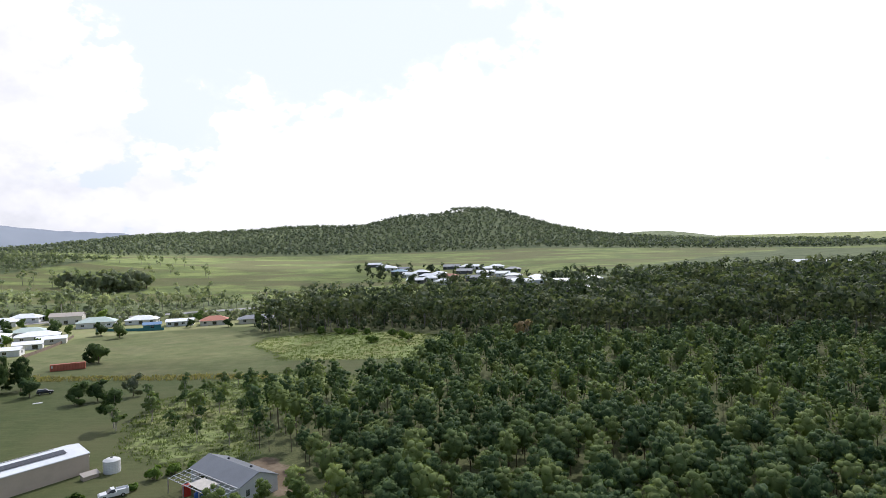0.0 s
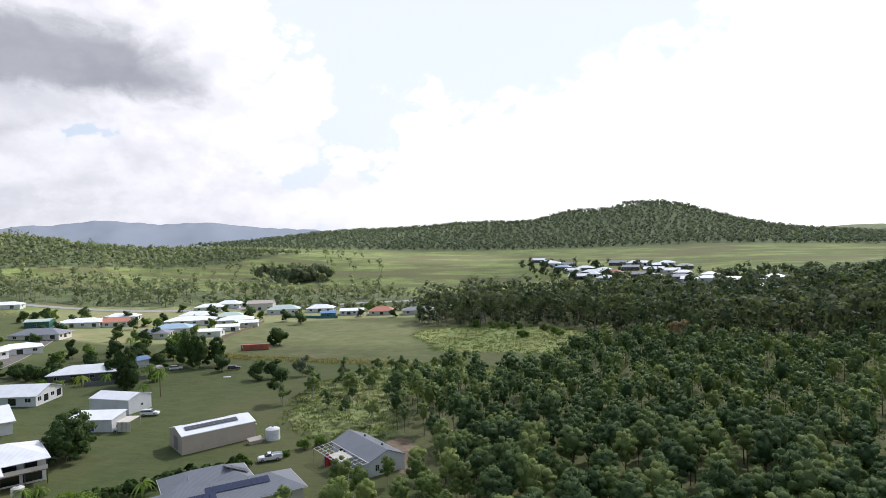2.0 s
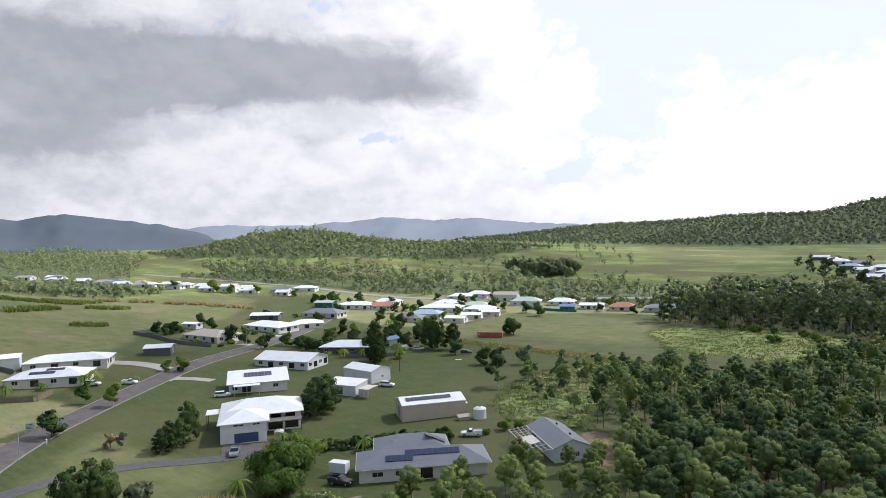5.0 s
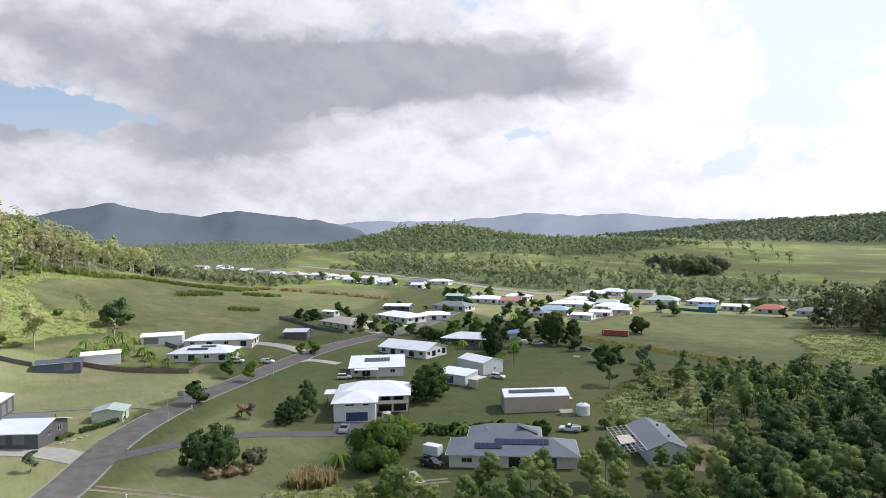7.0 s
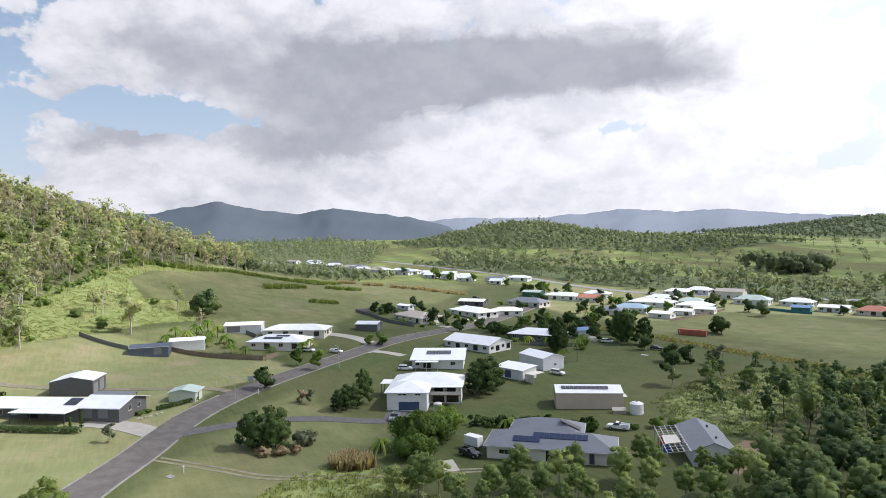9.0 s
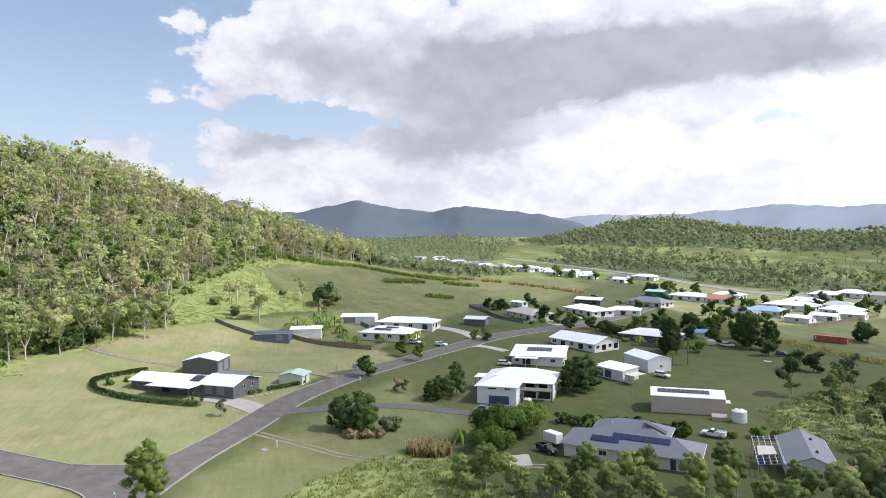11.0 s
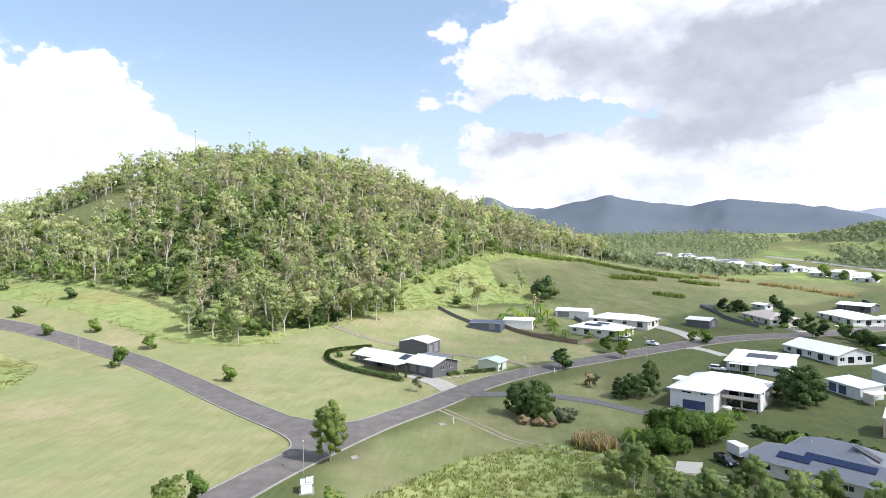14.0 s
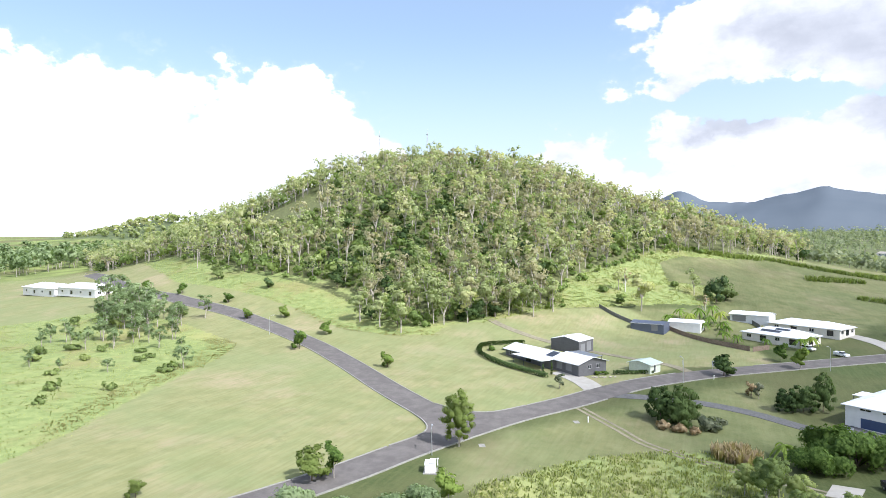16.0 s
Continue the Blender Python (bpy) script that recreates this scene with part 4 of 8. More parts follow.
def site(p0, p1, lift=0.0, depth=8.0):
    """The pose of a building whose front runs from p0 to p1, standing on the land; and the front's length."""
    a, b = Vector((*p0, 0)), Vector((*p1, 0))
    d = (b - a).normalized()
    n = Vector((-d.y, d.x, 0))
    pts = [a, b, a + n * depth, b + n * depth]
    z = sum(float(ground(p.x, p.y)) for p in pts) / 4 + lift
    return pose(a.x, a.y, z, 0, 0, math.degrees(math.atan2(d.y, d.x))), (b - a).length


def shell(ob, L, W, h, kind, rise, wall, roof, openings=(), over=0.5, base=-1.2, at=(0, 0), roof_label="", wall_label=""):
    """Walls, roof, gutter and fittings of one block, under the thing ob; at: the block's corner."""
    plain_open = [o[:5] for o in openings]
    bm = framed(L, W, base, h, plain_open)
    gable_fill(bm, kind, L, W, h, rise, over)
    made = [part("wall", bm, wall, ob, wall_label)]
    k = rise * over / ((W if kind in ("gable", "skillion") or (kind == "hip" and L >= W) else L) / (1 if kind == "skillion" else 2) + over * (2 if kind == "skillion" else 1))
    bm = bmesh.new()
    for poly in roof_faces(kind, L, W, over, h - k + 0.14, rise):
        prism(bm, poly, 0.12)
    made.append(part("roof", bm, roof, ob, roof_label))
    e = h - k
    if kind in ("hip", "skillion"):
        rails = [(-over - 0.1, -over - 0.1, e - 0.06, L + over + 0.1, -over + 0.0, e + 0.09)]
        if kind == "hip":
            rails += [(-over - 0.1, W + over, e - 0.06, L + over + 0.1, W + over + 0.1, e + 0.09), (-over - 0.1, -over, e - 0.06, -over, W + over, e + 0.09), (L + over, -over, e - 0.06, L + over + 0.1, W + over, e + 0.09)]
    elif kind == "gable":
        rails = [(-over, -over - 0.1, e - 0.06, L + over, -over, e + 0.09), (-over, W + over, e - 0.06, L + over, W + over + 0.1, e + 0.09)]
    else:
        rails = [(-over - 0.1, -over, e - 0.06, -over, W + over, e + 0.09), (L + over, -over, e - 0.06, L + over + 0.1, W + over, e + 0.09)]
    for r in rails:
        made.append(part("gutter", boxes(r), MAT["trim"], ob))
    before = set(ob.children)
    for o in openings:
        fit_opening(ob, L, W, o[:5], o[5])
    made += [c for c in ob.children if c not in before]
    if at != (0, 0):
        for c in made:
            c.location = (at[0], at[1], 0)
    return made


def windows_along(side, run, h, n, sill=0.85, w=1.8, tall=1.3, kind="window"):
    out = []
    for k in range(n):
        if k % 2 and run / n > 3.0 and kind == "window":
            out.append((side, run * (k + 0.5) / n - 1.2, 0.05, 2.4, 2.1, "dark"))
        else:
            out.append((side, run * (k + 0.5) / n - w / 2, sill, w, tall, kind))
    return out


def house(p0, p1, depth, h, kind, rise, wall, roof, label, n=3, lift=0.15, over=0.55, name="house", group="houses", category="house", fit=None):
    m, L = site(p0, p1, lift, depth)
    ob = thing(name, m, label, category, group)
    if fit is None:
        fit = windows_along(0, L, h, n) + windows_along(1, depth - 0.32, h, max(1, n - 1)) + [(3, depth * 0.3, 0.9, 1.4, 1.2, "window"), (2, L * 0.4, 0.05, 2.2, 2.1, "dark")]
    shell(ob, L, depth, h, kind, rise, MAT[wall], MAT[roof], fit, over)
    return ob


def panels(ob, origin, du, dv, nx, ny, w, hgt, mat, gap=0.05):
    """Solar panels on a roof slope: origin and the unit ways along and up it."""
    o, du, dv = Vector(origin), Vector(du).normalized(), Vector(dv).normalized()
    n = du.cross(dv)
    for i in range(nx):
        for j in range(ny):
            c = o + du * (i * (w + gap)) + dv * (j * (hgt + gap))
            bm = bmesh.new()
            low = [bm.verts.new(p + n * 0.05) for p in (c, c + du * w, c + du * w + dv * hgt, c + dv * hgt)]
            top = [bm.verts.new(v.co + n * 0.05) for v in low]
            bm.faces.new(top)
            bm.faces.new(low[::-1])
            for k in range(4):
                bm.faces.new((low[k], low[(k + 1) % 4], top[(k + 1) % 4], top[k]))
            part("solar_panel", bm, MAT[mat], ob, "dark glossy solar panel")

# ---- trees ----


def leaf_cards(rng, lobes, n, size, droop=0.0, outward=True):
    """n bent leaf sprays over a set of lobes (centre, radii); returns corners (n, 4, 3) and soft normals."""
    vol = np.array([r[0] * r[1] * r[2] for _, r in lobes]) ** 0.67
    pick = rng.choice(len(lobes), n, p=vol / vol.sum())
    c, r = np.array([l[0] for l in lobes])[pick], np.array([l[1] for l in lobes])[pick]
    d = rng.normal(size=(n, 3))
    d[:, 2] = np.where(d[:, 2] < -0.75, -d[:, 2], d[:, 2])
    d /= np.linalg.norm(d, axis=1, keepdims=True)
    k = rng.uniform(0.62, 1.06, (n, 1))
    mid = np.array([l[0] for l in lobes]).mean(0)
    if outward:
        away = c - mid
        away /= np.linalg.norm(away, axis=1, keepdims=True) + 0.3
        inner = (d * away).sum(1) < -0.2
        d[inner] -= 2 * (d[inner] * away[inner]).sum(1, keepdims=True) * away[inner]
        d /= np.linalg.norm(d, axis=1, keepdims=True)
    p = c + d * r * k
    out = d / r
    out /= np.linalg.norm(out, axis=1, keepdims=True)
    whole = p - mid
    whole /= np.linalg.norm(whole, axis=1, keepdims=True) + 1e-6
    norm = 0.62 * out + 0.62 * whole + 0.08 * rng.normal(size=(n, 3)) + np.array([0, 0, 0.15])
    norm /= np.linalg.norm(norm, axis=1, keepdims=True)
    face = norm + 0.38 * rng.normal(size=(n, 3))
    face /= np.linalg.norm(face, axis=1, keepdims=True)
    u = np.cross(face, rng.normal(size=(n, 3)))
    u /= np.linalg.norm(u, axis=1, keepdims=True)
    v = np.cross(face, u)
    s = size * rng.uniform(0.6, 1.35, (n, 1))
    w = s * rng.uniform(0.5, 0.95, (n, 1))
    bend = face * s * 0.25
    q = np.stack([p - u * s - bend, p - v * w, p + u * s - bend, p + v * w], 1)
    q[..., 2] -= droop * s * rng.uniform(0, 1, (n, 1))
    return q, np.repeat(norm[:, None], 4, 1)


def ball_quads(cuts):
    """Quads of a ball made from a cube, as corners on the unit sphere (n, 4, 3)."""
    out, ticks = [], np.linspace(-1, 1, cuts + 1)
    for axis in range(3):
        for sign in (-1.0, 1.0):
            for u0, u1 in zip(ticks, ticks[1:]):
                for v0, v1 in zip(ticks, ticks[1:]):
                    ring = [(u0, v0), (u1, v0), (u1, v1), (u0, v1)]
                    quad = []
                    for u, v in ring if sign > 0 else ring[::-1]:
                        p = [0.0, 0.0, 0.0]
                        p[axis], p[(axis + 1) % 3], p[(axis + 2) % 3] = sign, u, v
                        quad.append(p)
                    out.append(quad)
    out = np.array(out)
    return out / np.linalg.norm(out, axis=2, keepdims=True)


BALLS = {k: ball_quads(k) for k in (1, 2)}


def clump_cores(rng, lobes, cuts, k=0.84):
    """The dense leafy heart of every clump, lumpy and closed: corners (n, 4, 3) and soft normals."""
    mid = np.array([l[0] for l in lobes]).mean(0)
    Q, N = [], []
    for c, r in lobes:
        turn = np.linalg.qr(rng.normal(size=(3, 3)))[0]
        d = BALLS[cuts] @ turn.T
        if np.linalg.det(turn) < 0:
            d = d[:, ::-1]
        ph = rng.uniform(0, 6, 3)
        lump = 1 + 0.13 * np.sin(3.1 * d[..., 0] + ph[0]) + 0.13 * np.sin(3.7 * d[..., 1] + ph[1]) + 0.1 * np.sin(4.3 * d[..., 2] + ph[2])
        p = np.array(c) + d * np.array(r) * (k * lump)[..., None]
        whole = p - mid
        whole /= np.linalg.norm(whole, axis=2, keepdims=True) + 1e-6
        n = 0.75 * d + 0.5 * whole + np.array([0, 0, 0.12])
        Q.append(p)
        N.append(n / np.linalg.norm(n, axis=2, keepdims=True))
    return np.concatenate(Q), np.concatenate(N)


def limb_mesh(rods, sides=5):
    """Corners and quads of a tapered trunk (the first rod) and of limbs that grow out of its rings; rods: (a, b, r0, r1)."""
    a, b, r0, r1 = rods[0]
    a, b = np.array(a, float), np.array(b, float)
    d = (b - a) / np.linalg.norm(b - a)
    u = np.cross(d, (0.3, 0.9, 0.2))
    u /= np.linalg.norm(u)
    w = np.cross(d, u)
    levels = 6 if len(rods) > 1 else 2
    vs, fs, mids = [], [], []
    for j in range(levels):
        t = j / (levels - 1)
        mids.append(a + (b - a) * t)
        for k in range(sides):
            q = 2 * math.pi * k / sides
            vs.append(mids[-1] + (r0 + (r1 - r0) * t) * (math.cos(q) * u + math.sin(q) * w))
    for j in range(levels - 1):
        fs += [(j * sides + k, j * sides + (k + 1) % sides, (j + 1) * sides + (k + 1) % sides, (j + 1) * sides + k) for k in range(sides)]
    for la, lb, _, q1 in rods[1:]:
        la, lb = np.array(la, float), np.array(lb, float)
        j = int(np.argmin([np.linalg.norm(m - la) for m in mids[1:-1]])) + 1
        out = lb - mids[j]
        k = int(np.argmax([np.dot(vs[j * sides + n] - mids[j], out) for n in range(sides)]))
        base = [j * sides + (k - 1) % sides, j * sides + k, j * sides + (k + 1) % sides]
        mid = np.mean([vs[n] for n in base], 0)
        tip = len(vs)
        for n in base:
            vs.append(lb + (vs[n] - mid) / (np.linalg.norm(vs[n] - mid) + 1e-9) * q1)
        fs += [(base[0], base[1], tip + 1, tip), (base[1], base[2], tip + 2, tip + 1), (base[2], base[0], tip, tip + 2)]
    return np.array(vs), np.array(fs)


def tree_shape(kind, seed, cards, size, limbs=99):
    """One tree of unit kind: leaf cards, their normals, limb corners and quads. Heights in metres."""
    rng = np.random.default_rng(seed)
    U = rng.uniform
    rods, lobes = [], []
    if kind == "plant":  # plantation tree: slim stem, domed crown of knobbly clumps
        h, w = U(10.0, 13.0), U(2.6, 3.4)
        lean = (U(-.4, .4), U(-.4, .4))
        rods.append(((0, 0, -0.5), (lean[0], lean[1], h * 0.8), 0.16, 0.05))
        base = h * U(0.26, 0.40)
        half = (h - base) / 2
        lobes.append(((lean[0] * .6, lean[1] * .6, base + half), (w * 0.7, w * 0.7, half * 0.86)))
        for k in range(17):
            # clumps spread evenly over the dome
            z = 1 - 1.75 * (k + 0.5) / 17
            a = k * 2.4 + U(-.35, .35)
            rr = w * math.sqrt(max(0.0, 1 - z * z)) * U(0.62, 0.92)
            c = (lean[0] + rr * math.cos(a), lean[1] + rr * math.sin(a), base + half + z * half * 0.82 + U(-.4, .4))
            g = U(.85, 1.35)
            lobes.append((c, (g, g, g * U(.7, .95))))
            if k % 3 == 1:
                rods.append(((0, 0, base * 0.8 + (z + 1) * 0.8), c, 0.06, 0.02))
    elif kind == "gum":  # tall open gum: pale stem, forked limbs, broad clumps with gaps
        h = U(12, 16)
        fork = h * U(0.3, 0.42)
        lean = (U(-.5, .5), U(-.5, .5))
        rods.append(((0, 0, -0.5), (lean[0], lean[1], fork), 0.26, 0.18))
        lobes.append(((lean[0], lean[1], h * 0.62), (2.0, 2.0, h * 0.24)))
        for k in range(6):
            a = k * 1.1 + U(0, .8)
            rr, z = U(1.2, 3.0), U(0.40, 0.9) * h
            tip = (lean[0] + rr * math.cos(a), lean[1] + rr * math.sin(a), z)
            rods.append(((lean[0], lean[1], fork - U(0, 1.0)), tip, 0.12, 0.04))
            for _ in range(2):
                lobes.append(((tip[0] + U(-1.2, 1.2), tip[1] + U(-1.2, 1.2), tip[2] + U(-1.4, .9)), (U(1.2, 2.1), U(1.2, 2.1), U(.9, 1.6))))
    elif kind == "round":  # dense broad crown, as in gardens
        h, w = U(6.5, 8.5), U(2.7, 3.4)
        rods.append(((0, 0, -0.5), (0, 0, h * 0.5), 0.2, 0.12))
        lobes.append(((0, 0, h * 0.5), (w * 0.85, w * 0.85, h * 0.38)))
        for k in range(14):
            a, z = k * 2.4 + U(0, .6), 0.16 + 0.72 * ((k * 0.618) % 1)
            rr = w * math.sqrt(max(0.1, 1 - (1.7 * z - 0.75) ** 2)) * U(.65, .95)
            lobes.append(((rr * math.cos(a), rr * math.sin(a), z * h), (U(.85, 1.35), U(.85, 1.35), U(.75, 1.15))))
            if k % 4 == 0:
                rods.append(((0, 0, h * 0.3), lobes[-1][0], 0.09, 0.03))
    elif kind == "street":  # young street tree: clear stem, upright oval crown
        h, w = U(8.5, 10.5), U(2.0, 2.6)
        rods.append(((0, 0, -0.5), (0, 0, h * 0.75), 0.14, 0.05))
        lobes.append(((0, 0, h * 0.6), (w * 0.75, w * 0.75, h * 0.3)))
        for k in range(12):
            a, z = k * 2.4 + U(0, .6), 0.32 + 0.58 * ((k * 0.618) % 1)
            rr = w * math.sqrt(max(0.1, 1 - (2.2 * z - 1.3) ** 2)) * U(.6, .95)
            lobes.append(((rr * math.cos(a), rr * math.sin(a), z * h), (U(.9, 1.4), U(.9, 1.4), U(.9, 1.3))))
            if k % 2:
                rods.append(((0, 0, h * (z - 0.2)), lobes[-1][0], 0.06, 0.02))
    elif kind == "egg":  # young street tree: clear stem, tall egg-shaped crown of small clumps
        h, w = 11.0, 2.9
        rods.append(((0, 0, -0.5), (0.1, 0, h * 0.78), 0.17, 0.05))
        lobes.append(((0, 0, h * 0.57), (w * 0.84, w * 0.84, h * 0.34)))
        for k in range(46):
            z = 0.95 - 0.74 * (k + 0.5) / 46
            a = k * 2.4 + U(-.4, .4)
            rr = w * 1.08 * math.sqrt(max(0.08, 1 - ((z - 0.55) / 0.45) ** 2)) * U(.55, .98)
            g = U(.65, 1.15)
            c = (rr * math.cos(a), rr * math.sin(a), z * h + U(-.3, .3))
            lobes.append((c, (g, g, g * U(.8, 1.1))))
            if k % 5 == 1:
                rods.append(((0, 0, c[2] * 0.72), c, 0.05, 0.02))
    elif kind == "oval":  # dense crown of clumps from top to ground, made to be stretched upwards
        h, w = U(2.6, 3.0), U(2.0, 2.4)
        rods.append(((0, 0, -0.3), (0, 0, h * 0.4), 0.09, 0.05))
        lobes.append(((0, 0, h * 0.48), (w * 0.72, w * 0.72, h * 0.40)))
        for k in range(22):
            z = 0.93 - 0.84 * (k + 0.5) / 22
            a = k * 2.4 + U(-.3, .3)
            rr = w * math.sqrt(max(0.05, 1 - (1.75 * z - 0.72) ** 2)) * U(.6, .9)
            lobes.append(((rr * math.cos(a), rr * math.sin(a), z * h), (U(.5, .8), U(.5, .8), U(.22, .34))))
    elif kind == "bush":  # many low stems, crown down to the ground
        h, w = U(2.2, 3.2), U(1.8, 2.6)
        rods.append(((0, 0, -0.3), (0, 0, h * 0.4), 0.09, 0.05))
        for k in range(9):
            a = k * 2.4 + U(0, .6)
            rr = w * U(.15, .75)
            c = (rr * math.cos(a), rr * math.sin(a), h * U(.22, .7))
            lobes.append((c, (U(.7, 1.1), U(.7, 1.1), U(.6, .95))))
            if k < 4:
                rods.append(((0.1 * k, 0, -0.3), c, 0.06, 0.02))
    q, n = leaf_cards(rng, lobes, cards, size, 0.35 if kind == "gum" else 0.1)
    if cards >= 60 or kind != "gum":
        hearts = lobes if cards >= 200 else lobes[:1] if cards < 50 else lobes[:6]
        cq, cn = clump_cores(rng, hearts, 2 if cards >= 400 and kind != "gum" else 1, {"gum": 0.4, "plant": 0.70}.get(kind, 0.64))
        q, n = np.concatenate([q, cq]), np.concatenate([n, cn])
    v, f = limb_mesh(rods[:limbs], 5 if limbs > 30 else 3)
    return q, n, v, f


def card_mesh(name, q, n, mat, tone=None):
    """A mesh of leaf cards (count, 4, 3) with soft normals."""
    m = len(q)
    me = bpy.data.meshes.new(name)
    me.vertices.add(4 * m)
    me.vertices.foreach_set("co", np.ascontiguousarray(q, np.float32).ravel())
    me.loops.add(4 * m)
    me.loops.foreach_set("vertex_index", np.arange(4 * m, dtype=np.int32))
    me.polygons.add(m)
    me.polygons.foreach_set("loop_start", np.arange(0, 4 * m, 4, dtype=np.int32))
    me.update(calc_edges=True)
    me.polygons.foreach_set("use_smooth", np.ones(m, bool))
    a = me.attributes.new("custom_normal", "FLOAT_VECTOR", "POINT")
    a.data.foreach_set("vector", np.ascontiguousarray(n, np.float32).ravel())
    if tone is not None:
        t = me.attributes.new("tone", "FLOAT", "POINT")
        t.data.foreach_set("value", np.repeat(tone, 4).astype(np.float32))
    me.materials.append(mat)
    return me


def limbs_of(name, v, f, mat):
    me = bpy.data.meshes.new(name)
    me.vertices.add(len(v))
    me.vertices.foreach_set("co", np.ascontiguousarray(v, np.float32).ravel())
    me.loops.add(f.size)
    me.loops.foreach_set("vertex_index", f.ravel().astype(np.int32))
    me.polygons.add(len(f))
    me.polygons.foreach_set("loop_start", np.arange(0, f.size, 4, dtype=np.int32))
    me.update(calc_edges=True)
    me.polygons.foreach_set("use_smooth", np.ones(len(f), bool))
    me.materials.append(mat)
    return me


STOCK = {}


def stock(kind, leaf, bark, cards, size, count, label, category="tree", name="tree", group="trees"):
    """A few master trees of one kind, kept as meshes."""
    key = (kind, leaf, cards)
    if key not in STOCK:
        STOCK[key] = []
        for k in range(count):
            q, n, v, f = tree_shape(kind, 100 * len(STOCK) + k + 1, cards, size)
            STOCK[key].append((card_mesh("crown", q, n, MAT[leaf]), limbs_of("trunk", v, f, MAT[bark])))
    return STOCK[key]


pick = random.Random(5)


def plant(kind, leaf, bark, cards, size, x, y, scale, label, name="tree", category="tree", group="trees", count=7, squash=None):
    """One tree standing on the land, with trunk and crown as parts."""
    crown, trunk = pick.choice(stock(kind, leaf, bark, cards, size, count, label))
    k = scale
    s = squash or (k * pick.uniform(0.92, 1.08), k * pick.uniform(0.92, 1.08), k * pick.uniform(0.92, 1.08))
    ob = thing(name, Matrix.LocRotScale((x, y, float(ground(x, y)) - 0.05), Euler((0, 0, pick.uniform(0, 6.28))), s), label, category, group)
    for nm, me in (("trunk", trunk), ("crown", crown)):
        c = new(nm, me)
        c.parent = ob
    return ob


def woods(name, kind, leaf, bark, spots, cards, size, scale, label, category="trees", variants=6, seed=1, limbs=1):
    """Trees past counting, joined: one object with leaves and limbs."""
    cards = int(cards)
    rng = np.random.default_rng(seed)
    shapes = [tree_shape(kind, seed * 50 + k, cards, size, limbs) for k in range(variants)]
    spots = np.asarray(spots, float)
    n = len(spots)
    zs = ground(spots[:, 0], spots[:, 1])
    sort = rng.integers(0, variants, n)
    Q, N, T, LV, LF, base = [], [], [], [], [], 0
    ang, sc, tn = rng.uniform(0, 6.28, n), scale * rng.uniform(0.72, 1.28, n), rng.uniform(0, 1, n)
    for i in range(n):
        q, nn, v, f = shapes[sort[i]]
        c, s = math.cos(ang[i]), math.sin(ang[i])
        R = np.array([[c, -s, 0], [s, c, 0], [0, 0, 1]])
        at = np.array([spots[i, 0], spots[i, 1], zs[i] - 0.1])
        Q.append((q * sc[i]) @ R.T + at)
        N.append(nn @ R.T)
        T.append(np.full(len(q), tn[i]))
        LV.append((v * sc[i]) @ R.T + at)
        LF.append(f + base)
        base += len(v)
    Q, N, T, LV, LF = np.concatenate(Q), np.concatenate(N), np.concatenate(T), np.concatenate(LV), np.concatenate(LF)
    ob = thing(name, Matrix.Identity(4), label, category, kind="stuff")
    a = new("crowns", card_mesh("crowns", Q, N, MAT[leaf], T))
    b = new("trunks", limbs_of("trunks", LV, LF, MAT[bark]))
    a.parent = b.parent = ob
    return ob


def scatter(poly, gap, seed, keep=None):
    """Places about gap apart inside a polygon, jittered."""
    rng = np.random.default_rng(seed)
    px, py = zip(*poly)
    gx, gy = np.meshgrid(np.arange(float(min(px)), max(px), gap), np.arange(float(min(py)), max(py), gap * 0.87))
    gx[1::2] += gap / 2
    p = np.stack([gx.ravel(), gy.ravel()], 1) + rng.uniform(-0.36, 0.36, (gx.size, 2)) * gap
    p = p[inside(poly, p[:, 0], p[:, 1]) > 0]
    return p[keep(p[:, 0], p[:, 1])] if keep else p


# plantation: the 300 nearest stand singly, the rest is one stand
spots = scatter(PLANTATION, 5.5, 3, lambda x, y: x < 0.8 * y + 16)
rng = np.random.default_rng(8)
spots = spots[rng.uniform(size=len(spots)) > 0.06]
order = np.argsort(np.hypot(spots[:, 0] - 10, spots[:, 1] - 60))
spots = spots[order]
for x, y in spots[:300]:
    plant("plant", "leaf_plant", "bark", 600, 0.2, x, y, pick.uniform(0.64, 0.94), "slim young plantation tree with a domed green crown", "plantation_tree", group="plantation trees", count=12)
woods("plantation", "plant", "leaf_plant", "bark", spots[300:], 120, 0.40, 0.78, "dense stand of young green plantation trees", seed=4)

# the hill: fuller trees in front, plainer ones up the slope, low scrub between
hs = scatter(HILL_WOOD, 9.3, 11, lambda x, y: ((x + 461) * 0.91 + (y + 186) * 0.41 > -45) | (hill_r(x, y) > 0.9))
rng = np.random.default_rng(9)
split = rng.uniform(size=len(hs)) + 0.16 * np.sin(hs[:, 0] * 0.05) * np.cos(hs[:, 1] * 0.06)
gully = [(-262, -165), (-306, -136), (-296, -88), (-240, -55), (-200, -62), (-200, -130)]
split += np.clip(0.5 + inside(gully, hs[:, 0], hs[:, 1]) / 30, 0, 1) * 0.42 - 0.1
bare_slope = [(-350, -225), (-330, -265), (-285, -255), (-250, -205), (-280, -180), (-330, -198)]
hs, split = hs[inside(bare_slope, hs[:, 0], hs[:, 1]) < 2], split[inside(bare_slope, hs[:, 0], hs[:, 1]) < 2]
near = np.hypot(hs[:, 0] - 55, hs[:, 1] - 40) < 300
dry = rng.uniform(size=len(hs)) + np.clip((hs[:, 1] + 150) / 400, -0.2, 0.25) > 0.68
